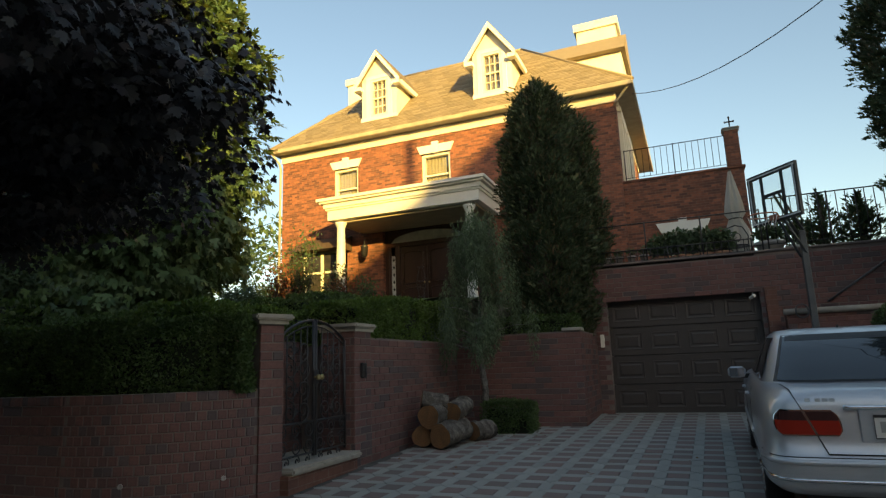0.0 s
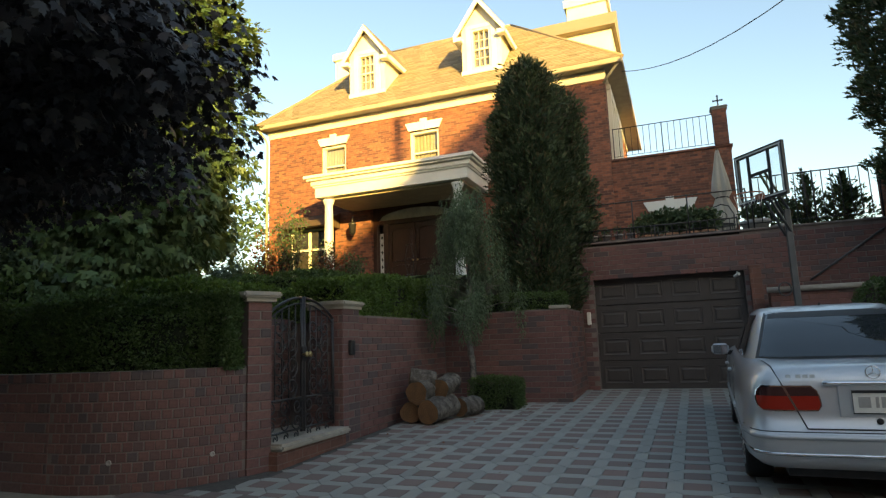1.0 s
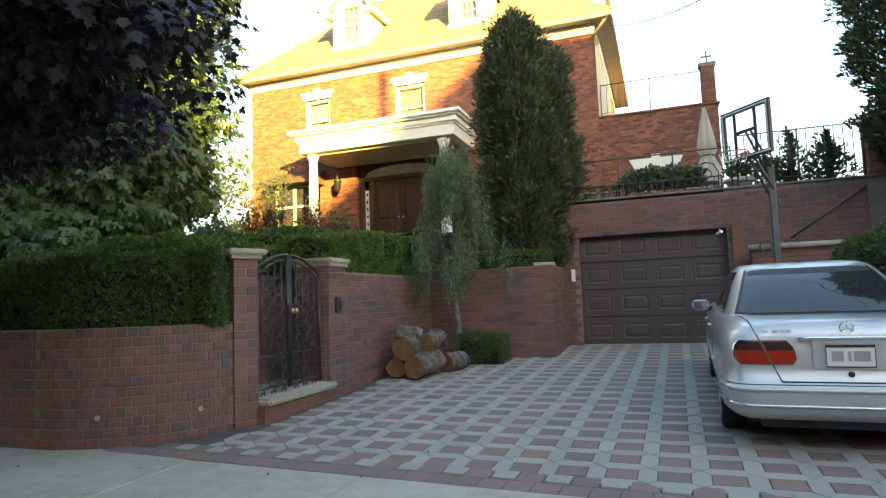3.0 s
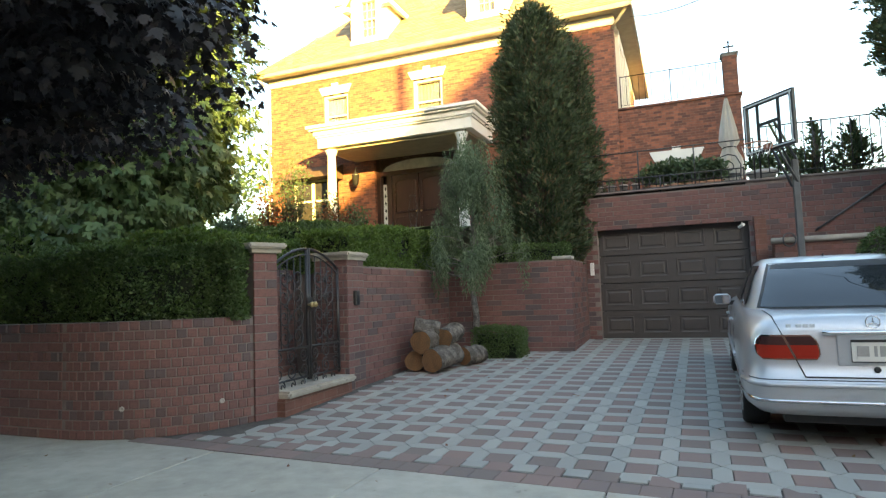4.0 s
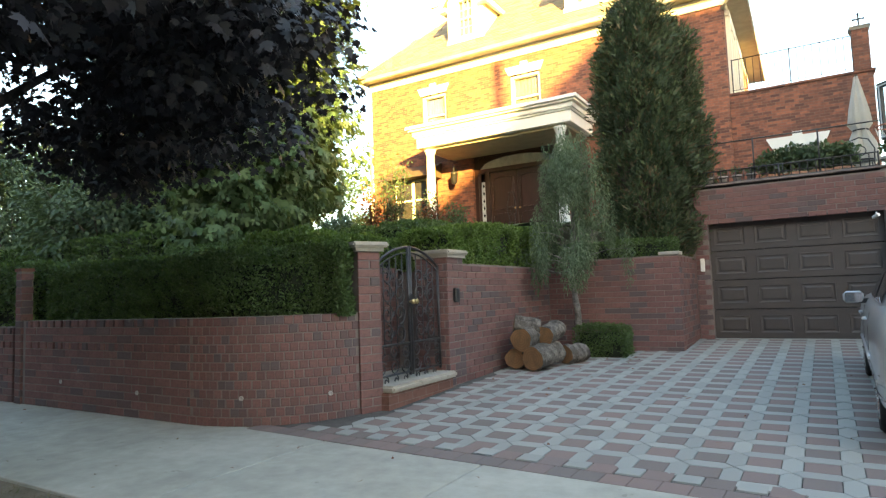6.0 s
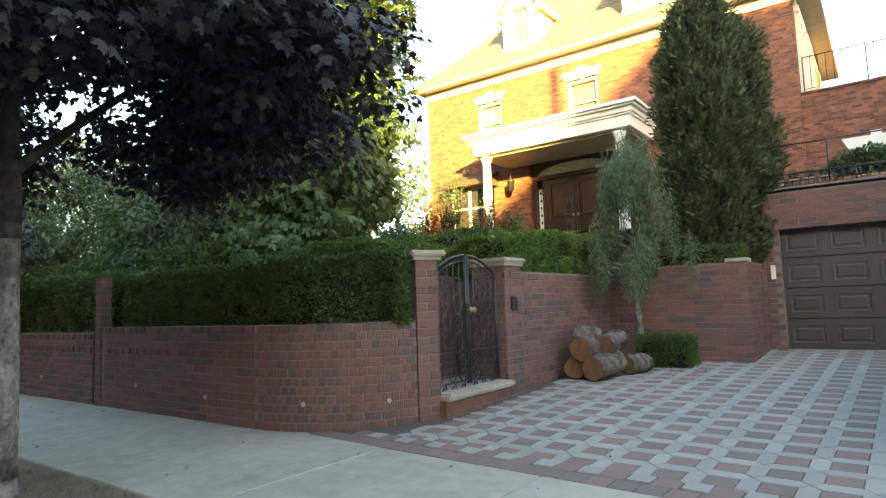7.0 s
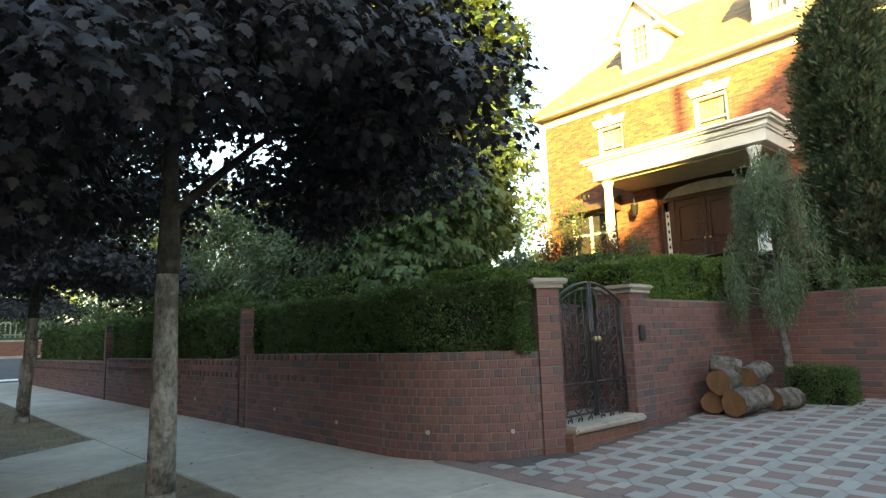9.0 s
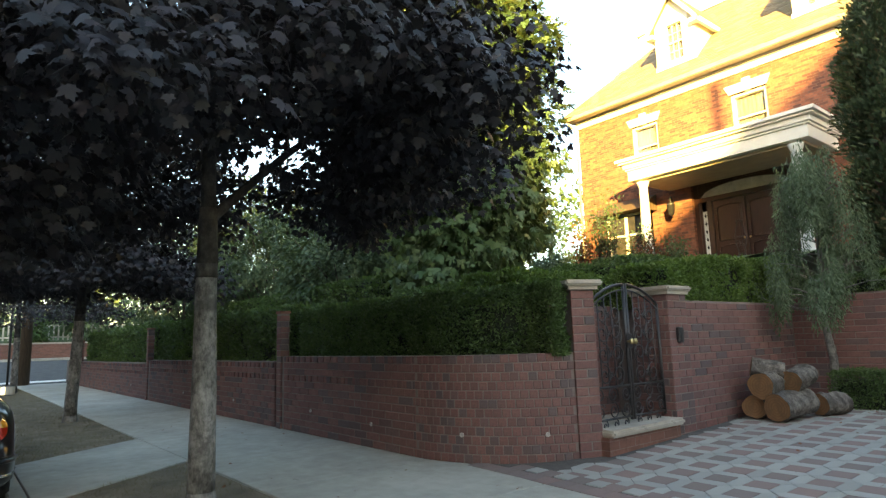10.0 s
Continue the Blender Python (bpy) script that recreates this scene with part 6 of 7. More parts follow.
    tube(bm, [rear_point(BODY, x, 0.905, 0.022) for x in np.linspace(-0.33, 0.33, 12)], 0.02, 8)
    part("boot_handle", bm, M["chrome"], th, "chrome boot handle")
    bm = bmesh.new()
    ym = rear_point(BODY, 0, 0.975)[1] - 0.012
    tube(bm, [(0.045 * math.cos(a), ym, 0.98 + 0.045 * math.sin(a)) for a in np.linspace(0, 2 * math.pi, 25)], 0.005, 6)
    for a in (90, 210, 330):
        tube(bm, [(0, ym, 0.98), (0.043 * math.cos(radians(a)), ym, 0.98 + 0.043 * math.sin(radians(a)))], 0.006, 5, 0.003)
    part("emblem", bm, M["chrome"], th, "round chrome emblem")
    for k in range(4):
        x = -0.56 + k * 0.046 + (0.02 if k else 0)
        p = rear_point(BODY, x, 0.955, 0.004)
        bm = bmesh.new()
        box(bm, x, x + 0.034, p[1] - 0.004, p[1] + 0.006, 0.945, 0.97)
        # pale material in place of chrome paints the badge's bright gleam
        part("badge", bm, M["lit_glass"], th, "plain model badge bar, chrome gleam put into a pale colour")
    bm = bmesh.new()
    lathe(bm, [(0.022, 0), (0.022, 0.01), (0.012, 0.012)], 12)
    bmesh.ops.transform(bm, matrix=pose(0.0, rear_point(BODY, 0, 0.635)[1], 0.638, 90, 0, 0), verts=bm.verts)
    part("lock", bm, M["black"], th)
    for side in (-1, 1):
        bm = bmesh.new()
        pts = [rear_point(BODY, side * (0.452 + (z - 0.57) * 0.43), z, 0.003) for z in zs(0.575, 0.985, 7)] + [(side * 0.645, 0.22, 1.028), (side * 0.67, 0.7, 1.034)]
        tube(bm, pts, 0.0045, 4)
        part("boot_seam", bm, M["black"], th)
    bm = bmesh.new()
    tube(bm, [rear_point(BODY, x, 0.577, 0.003) for x in np.linspace(-0.452, 0.452, 16)], 0.0045, 4)
    part("boot_seam", bm, M["black"], th)
    bm = bmesh.new()
    tube(bm, [(0, 2.0, 1.46), (0, 1.97, 1.5), (0, 1.94, 1.505)], 0.014, 6, 0.006)
    part("aerial", bm, M["black"], th)
    return th


car((1.265, 5.25, 0.03), -2.0, M["paint"], "silver saloon car parked on the paved drive")
m_dark = Nodes("black_paint")
m_dark.done(m_dark.ramp(m_dark.noise(900, 2), [(0.3, (0.012, 0.012, 0.014)), (0.7, (0.02, 0.02, 0.022))]), 0.3, 0.3)
m_dark.bsdf.inputs["Coat Weight"].default_value = 0.8
car((-6.82, -0.29, -0.13), 90, m_dark.mat, "black saloon car parked at the kerb", False)

# ---- basketball hoop ----
hoop = thing("basketball_hoop", "basketball hoop with clear backboard on a grey pole", "basketball hoop", (1.65, 10.3, 0.2))
bm = bmesh.new()
box(bm, -0.045, 0.045, -0.045, 0.045, 0, 2.95)
part("pole", bevelled(bm, 0.01), M["grey_metal"], hoop, "square grey steel pole")
bm = bmesh.new()
box(bm, -0.2, 0.2, -0.2, 0.2, -0.02, 0.03)
part("base_plate", bm, M["grey_metal"], hoop)
BT = pose(-0.34, -0.3, 3.47, 0, 0, -52)
bw, bh = 0.46, 0.4
board = new("backboard")
board.parent = hoop
board.matrix_local = BT
bm = bmesh.new()
for b in ((-bw, bw, bh - 0.065, bh), (-bw, bw, -bh, -bh + 0.065), (-bw, -bw + 0.065, -bh + 0.065, bh - 0.065), (bw - 0.065, bw, -bh + 0.065, bh - 0.065)):
    box(bm, b[0], b[1], -0.02, 0.03, b[2], b[3])
part("board_frame", bm, M["black"], board, "black steel board frame")
for b in ((-bw + 0.012, bw - 0.012, bh - 0.05, bh - 0.03), (-bw + 0.012, bw - 0.012, -bh + 0.03, -bh + 0.05), (-bw + 0.03, -bw + 0.05, -bh + 0.05, bh - 0.05), (bw - 0.05, bw - 0.03, -bh + 0.05, bh - 0.05)):
    bm = bmesh.new()
    box(bm, b[0], b[1], -0.026, -0.0205, b[2], b[3])
    part("board_line", bm, M["lit_glass"], board, "pale painted border line")
bm = bmesh.new()
box(bm, -bw + 0.05, bw - 0.05, -0.002, 0.006, -bh + 0.05, bh - 0.05)
pane = part("board_pane", bm, M["clear"], board, "clear acrylic sheet")
pane.visible_shadow = False
for b in ((-0.22, -0.165, -bh + 0.065, bh - 0.065), (0.165, 0.22, -bh + 0.065, bh - 0.065), (-0.165, 0.165, 0.0, 0.05)):
    bm = bmesh.new()
    box(bm, b[0], b[1], -0.012, -0.003, b[2], b[3])
    part("board_bar", bm, M["black"], board)
bm = bmesh.new()
tube(bm, [(0.2 * math.cos(a), -0.26 + 0.2 * math.sin(a), -bh + 0.08) for a in np.linspace(0, 2 * math.pi, 29)], 0.011, 6)
box(bm, -0.06, 0.06, -0.08, -0.015, -bh + 0.02, -bh + 0.1)
part("rim", bm, M["orange"], board, "faded orange rim")
bm = bmesh.new()
for k in range(12):
    a, a2 = k * math.pi / 6, (k + 0.5) * math.pi / 6
    tube(bm, [(0.2 * math.cos(a), -0.26 + 0.2 * math.sin(a), -bh + 0.07), (0.15 * math.cos(a2), -0.26 + 0.15 * math.sin(a2), -bh - 0.1)], 0.004, 4)
part("net", bm, M["white"], board)
bm = bmesh.new()
for dx in (-0.05, 0.05):
    tube(bm, [(dx, 0, 2.55), (-0.3 + dx * 0.6, -0.25 - dx * 0.7, 3.15)], 0.02, 6)
    tube(bm, [(dx, 0, 2.9), (-0.3 + dx * 0.6, -0.25 - dx * 0.7, 3.5)], 0.02, 6)
tube(bm, [(0.0, 0.06, 2.0), (0.02, 0.2, 2.35), (0, 0.05, 2.75)], 0.015, 6)
part("bracket", bm, M["grey_metal"], hoop, "steel lift bracket")

# ---- on the terrace ----
umb = thing("patio_umbrella", "closed beige canvas patio umbrella", "umbrella", (1.14, 15.0, 3.18))
bm = bmesh.new()
tube(bm, [(0, 0, 0), (0, 0, 2.4)], 0.022, 8)
part("pole", bm, M["brown_wood"], umb)
bm = bmesh.new()
prof = [(0.12, 0.45), (0.21, 0.62), (0.18, 0.95), (0.10, 1.22), (0.155, 1.34), (0.125, 1.65), (0.07, 2.05), (0.025, 2.36)]
rings = [[bm.verts.new((r * (1 + 0.45 * math.sin(6 * a + z) + 0.1 * math.sin(11 * a)) * math.cos(a), r * (1 + 0.45 * math.sin(6 * a + z) + 0.1 * math.sin(11 * a)) * math.sin(a), z)) for a in np.linspace(0, 2 * math.pi, 36, endpoint=False)] for r, z in prof]
for a, b in zip(rings, rings[1:]):
    for k in range(36):
        bm.faces.new((a[k], a[(k + 1) % 36], b[(k + 1) % 36], b[k])).smooth = True
part("canopy", bm, M["canvas"], umb, "folded beige canvas")
bm = bmesh.new()
tube(bm, [(0.135 * math.cos(a), 0.135 * math.sin(a), 1.22) for a in np.linspace(0, 2 * math.pi, 17)], 0.016, 5)
part("strap", bm, M["black"], umb)
bm = bmesh.new()
lathe(bm, [(0.25, 0), (0.25, 0.06), (0.05, 0.12), (0.04, 0.25)], 16)
part("base", bm, M["black"], umb)

tbl = thing("garden_chair", "black scrolled iron garden chair on the terrace", "chair", (1.05, 14.3, 3.18))
bm = bmesh.new()
tube(bm, [(-0.22, 0, 0.42), (-0.24, 0.02, 0.7), (-0.15, 0.05, 0.9), (0, 0.06, 0.95), (0.15, 0.05, 0.9), (0.24, 0.02, 0.7), (0.22, 0, 0.42)], 0.014, 6)
tube(bm, [(0.1 * math.cos(a), 0.05, 0.68 + 0.1 * math.sin(a)) for a in np.linspace(0, 6.283, 15)], 0.01, 5)
part("backrest", bm, M["iron"], tbl)
bm = bmesh.new()
lathe(bm, [(0.23, 0.42), (0.24, 0.435), (0.23, 0.45)], 16, (0, -0.22, 0))
part("seat", bm, M["iron"], tbl)
for dx, dy in ((-0.18, -0.02), (0.18, -0.02), (-0.18, -0.4), (0.18, -0.4)):
    bm = bmesh.new()
    tube(bm, [(dx, dy, 0.43), (dx * 1.15, dy, 0)], 0.012, 6)
    part("leg", bm, M["iron"], tbl)


def pot_plant(at, r, h, pot_mat, leaf_mat_name, plant_r, plant_h, n, label, leaf=0.1, group="terrace plants"):
    th = thing("potted_plant", label, "potted plant", at, group)
    bm = bmesh.new()
    lathe(bm, [(r * 0.72, 0), (r * 0.9, h * 0.8), (r * 1.05, h * 0.82), (r * 1.05, h), (r * 0.9, h), (r * 0.88, h * 0.9)], 18)
    part("pot", bm, M[pot_mat], th)
    p = unit(n) * (rng.random(n) ** 0.4)[:, None] * [plant_r, plant_r, plant_h / 2] + [0, 0, h + plant_h * 0.45]
    bm = bmesh.new()
    for k in range(7):
        q = p[k * 11]
        limb(bm, (0, 0, h * 0.8), q, 0.012, 0.004, 0.1, 3, 5)
    part("stem", bm, M["bark_dark"], th)
    ob = new("foliage", leaf_mesh("foliage", p, unit(n) + [0, 0, 0.5], unit(n) + [0, 0, 0.7], leaf * rng.uniform(0.6, 1.3, n), OVAL, M[leaf_mat_name]))
    ob.parent = th


for x, z_h, r in ((-0.45, 0.5, 0.36), (-0.05, 0.58, 0.38), (0.35, 0.55, 0.36), (0.7, 0.5, 0.3)):
    pot_plant((x, 13.75, 3.18), 0.2, 0.3, "terracotta", "shrub", r, z_h, 700, "bushy green plant in a terracotta pot")
pot_plant((1.62, 13.8, 3.18), 0.28, 0.42, "pot_grey", "shrub", 0.3, 0.4, 420, "large grey pot with a low plant")
pot_plant((2.1, 13.9, 3.18), 0.2, 0.3, "pot_grey", "shrub", 0.35, 0.7, 450, "bushy plant in a grey pot")
for x in (-1.55, -1.3, -1.05, -0.8):
    pot_plant((x, 13.05, 3.32), 0.09, 0.14, "pot_grey", "rust_leaf" if x < -1.4 else "shrub", 0.11, 0.18, 90, "small flower pot on the terrace wall", 0.05, "pots on the wall")
for x, h, r in ((2.62, 1.3, 0.5), (3.3, 1.15, 0.4)):
    conifer("young_conifer", (x, 14.0, 3.18), [(0, 0.1), (0.2, r), (h * 0.5, r * 0.62), (h, 0.05)], 1500, "young feathery conifer on the terrace", 0.13, 1.1, 0.1)
bm = bmesh.new()
bmesh.ops.create_uvsphere(bm, u_segments=18, v_segments=12, radius=0.2, matrix=Matrix.Translation((3.98, 13.1, 5.3)))
for f in bm.faces:
    f.smooth = True
lamp = thing("globe_lamp", "clear glass globe lamp on a post", "lamp")
part("globe", bm, M["clear"], lamp)
bm = bmesh.new()
tube(bm, [(3.98, 13.1, 4.37), (3.98, 13.1, 5.12)], 0.03, 8)
part("post", bm, M["iron"], lamp)

bm = bmesh.new()
bmesh.ops.create_cone(bm, cap_ends=True, segments=12, radius1=0.03, radius2=0.03, depth=0.14, matrix=pose(1.08, GY - 0.1, 2.42, 75, 0, 30))
seccam = thing("security_camera", "small white security camera over the garage door", "camera")
part("housing", bm, M["white"], seccam)
bm = bmesh.new()
tube(bm, [(1.1, GY + 0.02, 2.5), (1.09, GY - 0.06, 2.46)], 0.012, 6)
part("bracket", bm, M["white"], seccam)
bm = bmesh.new()
tube(bm, [(2.3, GY - 0.03, 2.25), (3.55, GY - 0.03, 3.1)], 0.02, 6)
tagged(new("drain_pipe", mesh_of("drain_pipe", bm, M["grey_metal"])), "slanting thin pipe fixed to the brick wall", "pipe")
hose = thing("hose_reel", "coiled grey hose hung on the low wall", "hose", (1.78, 12.22, 2.05))
bm = bmesh.new()
for k in range(3):
    tube(bm, [(0.1 * math.cos(a), -0.02 * k, 0.02 + 0.12 * math.sin(a)) for a in np.linspace(0, 6.283, 19)], 0.012, 5)
part("coil", bm, M["grey_metal"], hose)

for x, y, r, h in ((3.0, 11.3, 0.42, 0.95), (3.45, 10.9, 0.55, 1.15), (3.75, 10.0, 0.5, 1.0)):
    z = 0.035 * (y - 4.3)
    th = thing("round_shrub", "bright green clipped shrub by the low wall", "shrub", (x, y, z + 0.9), "shrubs by the low wall")
    n = 5200
    d = unit(n)
    lum = np.array([1 + 0.12 * noise.noise(tuple(q * 2.5)) for q in d])
    p = d * (lum * (1 - rng.exponential(0.05, n)))[:, None] * [r, r, h / 2] + [0, 0, h / 2]
    ob = new("foliage", leaf_mesh("foliage", p, unit(n) + d, unit(n) * 0.7 + d, 0.045 * rng.uniform(0.7, 1.3, n), OVAL, M["hedge"]))
    ob.parent = th
    bm = bmesh.new()
    bmesh.ops.create_icosphere(bm, subdivisions=2, radius=1, matrix=Matrix.Translation((0, 0, h / 2)) @ Matrix.Diagonal((r * 0.8, r * 0.8, h * 0.4, 1)))
    part("twiggy_core", bm, M["bark_dark"], th)
    bm = bmesh.new()
    box(bm, -r * 0.7, r * 0.7, -r * 0.7, r * 0.7, -0.9, 0.08)
    part("planter", bevelled(bm, 0.02), M["wall_brick"], th, "brick planter")

# ---- at the porch ----
lan = thing("wall_lantern", "ornate dark iron wall lantern beside the front door", "lantern", (-10.1, HY - 0.02, 5.45))
bm = bmesh.new()
tube(bm, [(0.0, 0, 0.1), (0.05, -0.25, 0.25), (0.1, -0.4, 0.12), (0.12, -0.42, 0.0)], 0.022, 6)
tube(bm, [(0, 0, -0.15), (0.03, -0.12, 0.0), (0.0, -0.02, 0.15)], 0.018, 6)
part("bracket", bm, M["iron"], lan)
bm = bmesh.new()
lathe(bm, [(0.04, -0.42), (0.10, -0.36), (0.13, -0.08), (0.15, -0.06), (0.03, 0.04)], 8, (0.12, -0.42, 0))
part("lamp_housing", bm, M["iron"], lan)
for x, z_h, mat, lf in ((-11.6, 1.6, "rust_leaf", 0.1), (-11.0, 2.0, "shrub", 0.11), (-10.6, 2.2, "shrub", 0.1), (-9.9, 1.2, "shrub", 0.1), (-9.2, 1.0, "rust_leaf", 0.09), (-8.5, 0.8, "shrub", 0.1)):
    y = 15.2 + rng.uniform(-0.3, 0.3)
    th = thing("rose_bush", "loose leafy bush in front of the porch", "bush", (x, y, lawn_z(x, y) - 0.1), "bushes before the porch")
    bm, p = bmesh.new(), []
    for k in range(16):
        a = rng.uniform(0, 6.28)
        e = Vector((math.cos(a) * rng.uniform(0.1, 0.5), math.sin(a) * rng.uniform(0.1, 0.4), z_h * rng.uniform(0.6, 1.15)))
        pts = limb(bm, (0, 0, 0), e, 0.012, 0.004, 0.1, 5, 5)
        for q in range(34):
            c = pts[int(rng.integers(2, 6))]
            p.append(c + Vector(rng.normal(size=3)) * 0.11)
    part("stem", bm, M["bark_dark"], th)
    n = len(p)
    ob = new("foliage", leaf_mesh("foliage", np.array(p), unit(n), unit(n) + [0, -0.4, 0.5], lf * rng.uniform(0.6, 1.2, n), OVAL, M[mat]))
    ob.parent = th
stand = thing("plant_stand", "slim dark iron plant stand before the front door", "plant stand", (-7.75, 17.2, 3.1))
bm = bmesh.new()
for s in (-1, 1):
    tube(bm, [(s * 0.18, 0, 0), (s * 0.08, 0, 0.4), (s * 0.16, 0, 0.9), (s * 0.05, 0, 1.35)], 0.012, 6)
    tube(bm, [(s * (0.09 + 0.06 * math.cos(a)), 0, 0.7 + 0.09 * math.sin(a)) for a in np.linspace(0, 6.28, 13)], 0.01, 5)
for z in (0.4, 0.9, 1.35):
    tube(bm, [(0.1 * math.cos(a), 0.1 * math.sin(a), z) for a in np.linspace(0, 6.28, 13)], 0.01, 5)
part("frame", bm, M["iron"], stand)

# ---- cables and poles ----
def cable(name, a, b, sag, r, label, n=24):
    bm = bmesh.new()
    a, b = Vector(a), Vector(b)
    tube(bm, [a.lerp(b, k / n) - Vector((0, 0, sag * 4 * (k / n) * (1 - k / n))) for k in range(n + 1)], r, 5)
    tagged(new(name, mesh_of(name, bm, M["black"])), label, "cable")


cable("service_cable", (-0.95, 17.55, 9.0), (8.9, -3.4, 11.3), 3.3, 0.010, "black service cable from the eaves to a street pole")
cable("cable", (-14.3, 18.2, 6.9), (-40, 24, 8.5), 0.8, 0.012, "thin cable behind the garden tree")
# unseen pole, placed and sized to throw a shadow stripe on the house
up_pole = thing("utility_pole", "tall unseen wooden pole, added for its shadow on the house", "utility pole", (8.9, -3.4, -0.2), "utility poles")
bm = bmesh.new()
tube(bm, [(0, 0, 0), (0, 0, 7), (0, 0, 13.6)], 0.17, 10, 0.13)
part("pole", bm, M["brown_wood"], up_pole)
up_pole = thing("utility_pole", "brown wooden utility pole at the street corner", "utility pole", (-33.0, 2.75, -0.05), "utility poles")
bm = bmesh.new()
tube(bm, [(0, 0, 0), (0, 0, 5), (0, 0, 10)], 0.24, 10, 0.18)
part("pole", bm, M["brown_wood"], up_pole)
sign = thing("street_sign_post", "thin black sign post by the kerb", "sign post", (-30.5, 2.0, -0.02))
bm = bmesh.new()
tube(bm, [(0, 0, 0), (0, 0, 3.2)], 0.045, 8)
part("post", bm, M["black"], sign)

# ---- across the side street ----
bm = bmesh.new()
box(bm, -48.3, -48, -30, 40, -0.2, 2.0)
far_wall = solid("wall_far", bm, M["wall_brick"], "low brick wall across the side street")
bm = bmesh.new()
box(bm, -48.35, -47.95, -30, 40, 2.0, 2.1)
part("coping", bm, M["stone"], far_wall)
slab("far_pavement", [(-48, -30), (-44.02, -30), (-44.02, 40), (-48, 40)], -0.3, 1.08, M["concrete"], label="pale pavement across the side street", kind="structure")
grid_ground("far_lawn", list(np.linspace(-75, -48.3, 12)), list(np.linspace(-30, 40, 20)), lambda x, y: 1.95 + (-48.3 - x) * 0.09, M["lawn"], "green lawn above the far wall")
fence = thing("picket_fence", "grey picket fence on the far lawn", "fence", (-52.5, 0, 2.3))
pk = bmesh.new()
box(pk, -0.03, 0.03, -0.05, 0.05, 0, 1.15)
pk_me = mesh_of("picket", pk, M["canvas"])
for k in range(60):
    ob = new("picket", pk_me)
    ob.parent = fence
    ob.location = (0, -6 + k * 0.3, 0)
for z in (0.2, 1.05):
    bm = bmesh.new()
    box(bm, -0.05, -0.03, -6.2, 12, z, z + 0.1)
    part("rail", bm, M["canvas"], fence)
for x, y, z, h, r, mt in ((-51, 4.6, 1.3, 1.6, 1.1, "hedge"), (-56, 1.5, 1.7, 2.2, 1.6, "chestnut"), (-58, 6, 1.9, 2.4, 2.0, "shrub"), (-60, -2, 2.0, 4.0, 2.5, "chestnut"), (-64, 9, 2.5, 6, 3.5, "shrub"), (-60, 14, 2, 7, 4, "chestnut"), (-66, 2, 2.5, 5, 3, "shrub"), (-50.5, 9, 1.2, 6, 3, "shrub"), (-55, -9, 1.5, 8, 4, "chestnut"), (-52, 18, 1.4, 8, 4.2, "shrub"), (-45, 26, 0, 10, 4.5, "chestnut"), (-38, 34, 1, 11, 5, "shrub"), (-30, 40, 2, 11, 5, "chestnut"), (-22, 34, 3, 8, 4, "shrub"), (-70, -16, 1, 12, 6, "shrub"), (-78, 1, 3, 11, 5.5, "chestnut"), (-80, 10, 3, 12, 6, "shrub"), (-76, -9, 3, 10, 5.5, "shrub")):
    broad_tree("far_shrub", (x, y, z + 0.6), 0.6, (0, 0, h * 0.55), (r, r, h * 0.5), 60, 30, 0.2 + 0.06 * r, OVAL, mt, "garden bush or tree across the side street", 0.12, 0.25 * r + 0.3)

# fallen leaves and chips on the drive
p = np.stack([rng.uniform(-4.0, -2.2, 45), rng.uniform(8.8, 10.6, 45), np.zeros(45)], 1)
p = np.concatenate([p, np.stack([rng.uniform(-4.0, 2, 30), rng.uniform(4.6, 9, 30), np.zeros(30)], 1), np.stack([rng.uniform(-12, -1, 40), rng.uniform(2.2, 4.2, 40), np.zeros(40)], 1)])
p[:, 2] = np.maximum(0.035 * (p[:, 1] - 4.3), 0) + 0.012
n = len(p)
tips = unit(n) * [1, 1, 0.15]
tagged(new("fallen_leaves", leaf_mesh("fallen_leaves", p, tips, unit(n) * 0.25 + [0, 0, 1], rng.uniform(0.03, 0.08, n), OVAL, M["rust_leaf"], 0.3)), "scattered dry fallen leaves on the paving", "leaves", "", "stuff")

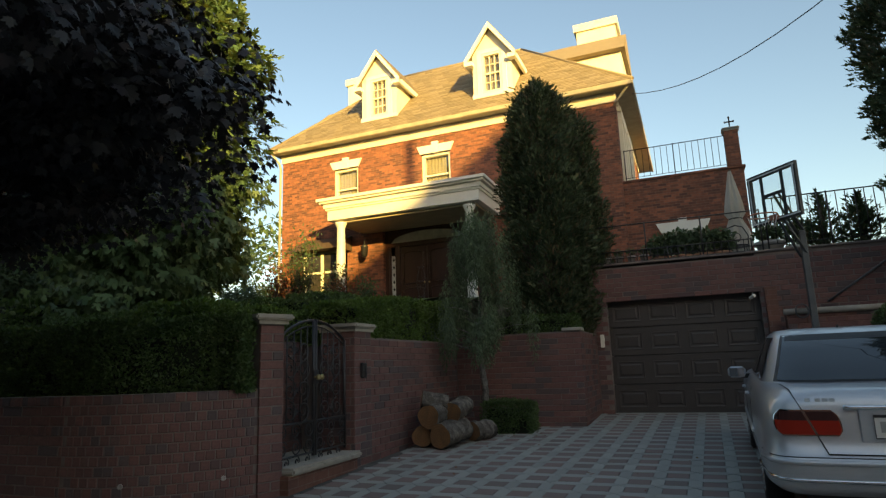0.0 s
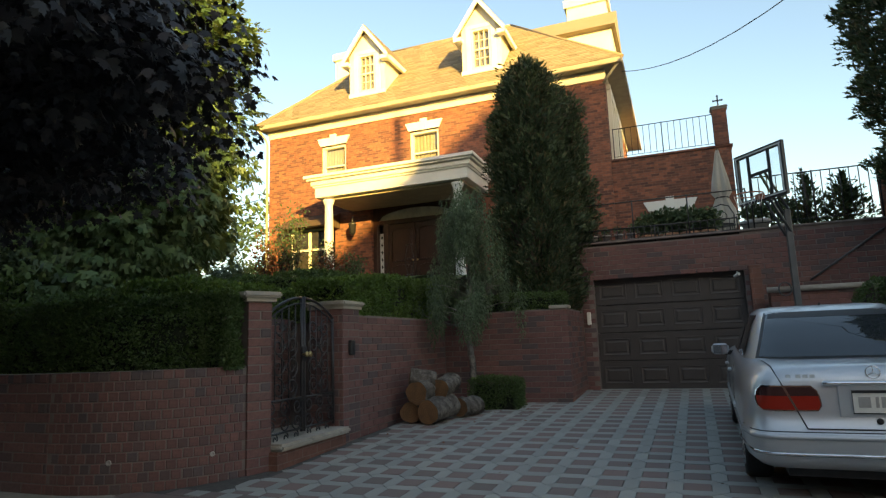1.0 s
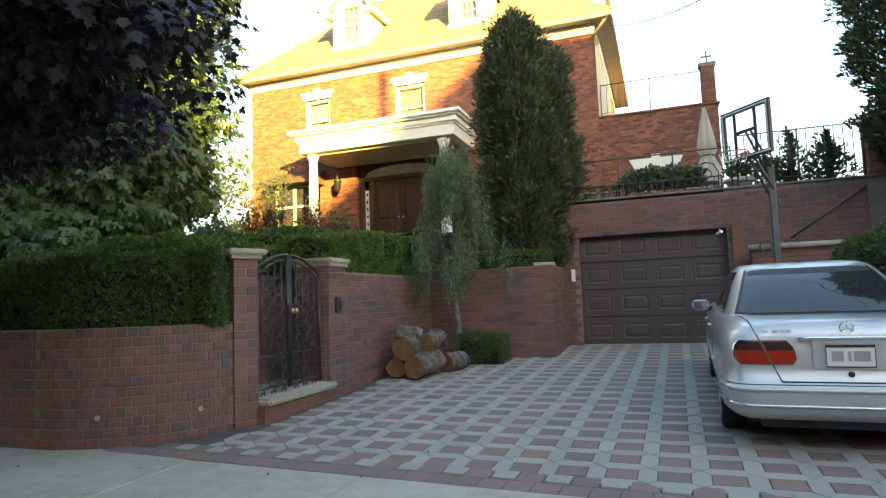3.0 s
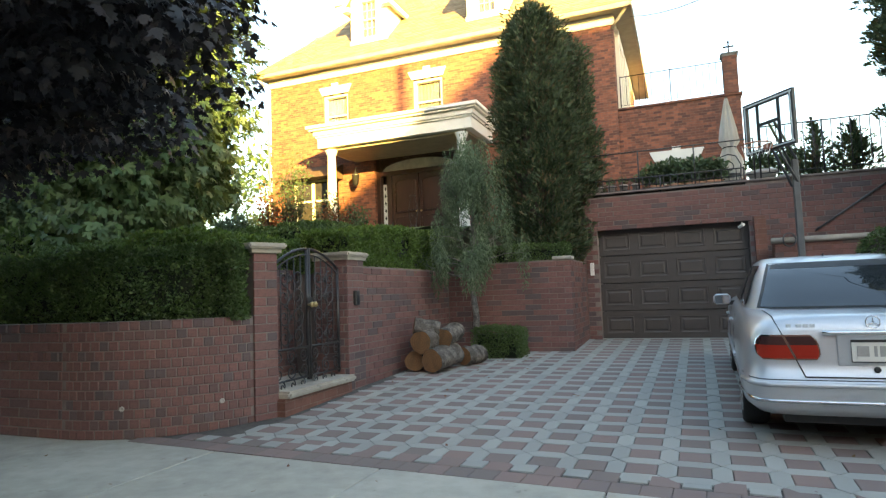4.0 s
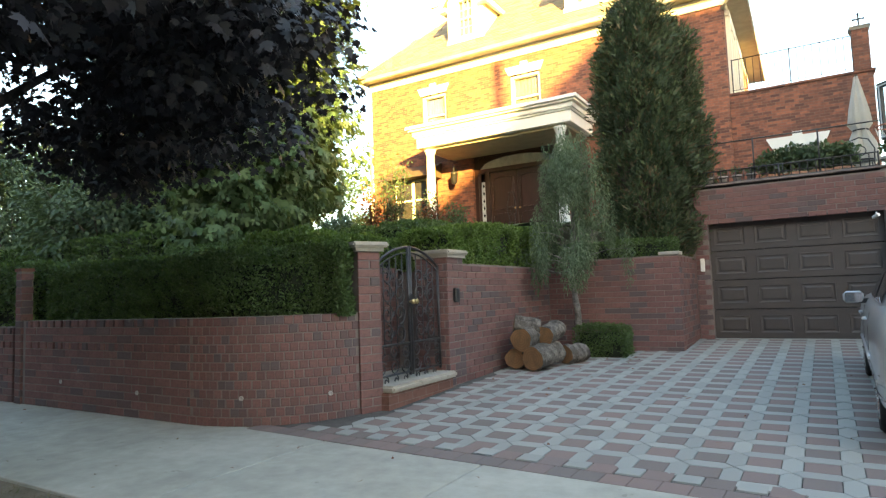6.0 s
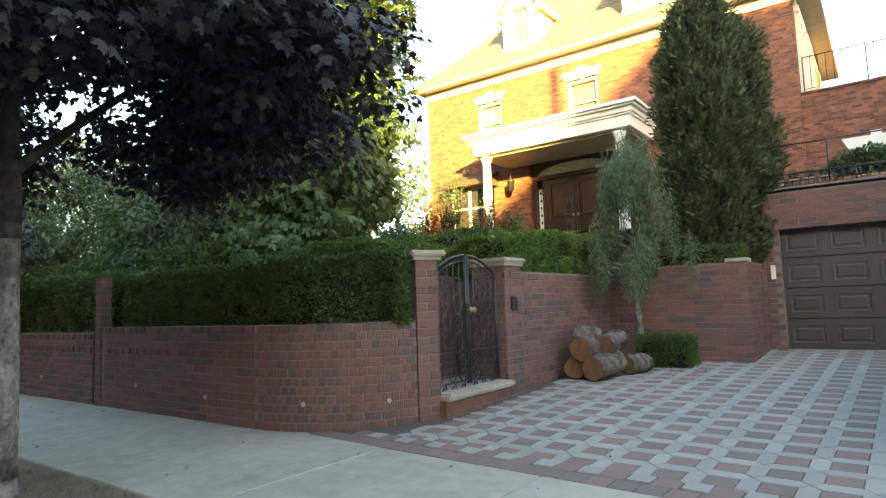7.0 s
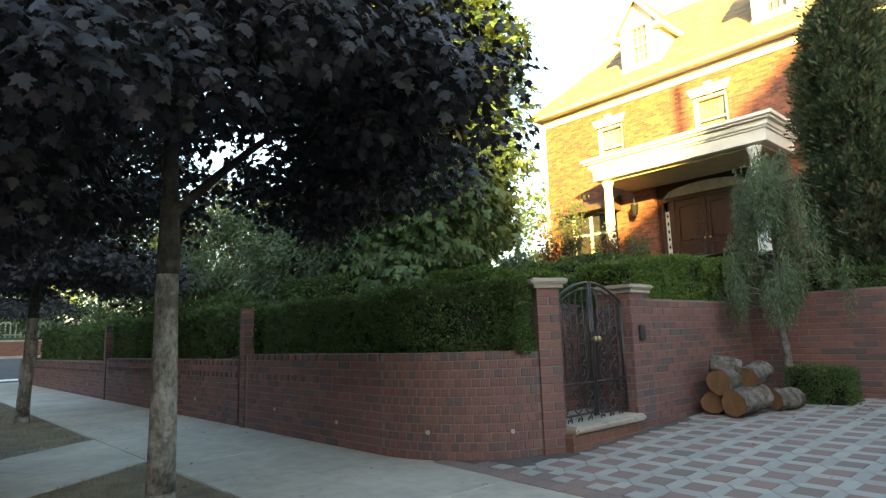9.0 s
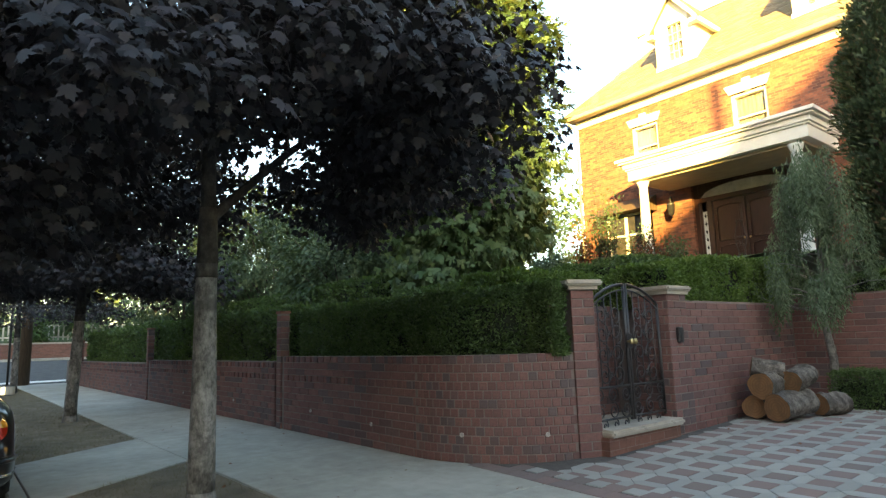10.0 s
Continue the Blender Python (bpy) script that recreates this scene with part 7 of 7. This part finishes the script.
# ---- far side of the street, behind the camera: unseen blockers added for shade ----
def shade_house(x0, x1, y0, y1, h, rise, label):
    th = thing("shading_house", label, "house", (0, 0, 0), "houses across the street")
    bm = bmesh.new()
    box(bm, x0, x1, y0, y1, -0.2, h)
    part("wall", bm, M["house_brick"], th)
    bm = bmesh.new()
    ym = (y0 + y1) / 2
    v = [bm.verts.new(p) for p in ((x0 - .4, y0 - .4, h), (x1 + .4, y0 - .4, h), (x1 + .4, y1 + .4, h), (x0 - .4, y1 + .4, h), (x0 + 3, ym, h + rise), (x1 - 3, ym, h + rise))]
    for f in ((0, 1, 5, 4), (1, 2, 5), (2, 3, 4, 5), (3, 0, 4), (3, 2, 1, 0)):
        bm.faces.new([v[i] for i in f])
    part("roof", bm, M["shingle"], th)


# heights are set by how far up the plot their shadows must reach
shade_house(-46, -28, -24, -14, 8.0, 3.2, "unseen plain brick house, added to shade the plot")
shade_house(-26, -8, -24, -14, 9.5, 3.2, "unseen plain brick house, added to shade the plot")
shade_house(-6, 9, -24, -14, 10.5, 3.2, "unseen plain brick house, added to shade the plot")
shade_house(11, 22, -24, -14, 8.0, 3.2, "unseen plain brick house, added to shade the plot")
shade_house(23.5, 42, -26, -15, 12.0, 5.0, "unseen taller brick house, added to shade the terrace side")
shade_house(43, 64, -26, -15, 11.0, 5.0, "unseen taller brick house, added to shade the terrace side")
# unseen trees that break up the sun on the right of the front
for x, y, h, r in ((18.6, -12, 12.4, 2.4), (22.2, -12, 13.8, 2.8), (27.0, -11, 13.5, 3.2)):
    broad_tree("shading_tree", (x, y, -0.2), 3.0, (0, 0, h * 0.58), (r, r, h * 0.42), 170, 50, 0.45, OVAL, "shrub", "unseen leafy tree, added for dappled shade on the house", 0.25, 0.9)

# ---- bricks and pavers, piece by piece ----
lay(wall_1, street_spots, 300, (-5.0, 4.2, 0.6))
lay(wall_2, far_spots, 60, (-9.9, 4.3, 0.6))
for th, w in gate_pillars:
    lay(th, w, 140)
lay(wall_drive, drive_spots, 220, (DX, 8.5, 0.8))
lay(wall_ret, ret_spots, 220, (-2.5, RY, 0.8))
lay(wall_back, back_spots, 150)
lay(wall_garage, gar_spots, 300, (0, GY, 2.0))
lay(wall_low, low_spots, 100)
pavers.sort(key=lambda p: (p[0].translation - Vector((-1.0, 4.0, 0))).length)
rest = {}
for i, (m, me) in enumerate(pavers):
    if i < 620:
        ob = new("paver", me)
        ob.matrix_world = m
        ob.parent = driveway
        ob.matrix_parent_inverse = driveway.matrix_world.inverted()
    else:
        rest.setdefault(me.materials[0].name, []).append((m, me))
for name, items in rest.items():
    verts, faces = [], []
    inv = driveway.matrix_world.inverted()
    for m, me in items:
        base = len(verts)
        verts += [tuple(inv @ m @ v.co) for v in me.vertices]
        faces += [tuple(base + k for k in p.vertices) for p in me.polygons]
    ob = new("far_pavers", quick_mesh("far_pavers", verts, faces, items[0][1].materials[0]))
    ob.parent = driveway
    ob["kind"] = "stuff"
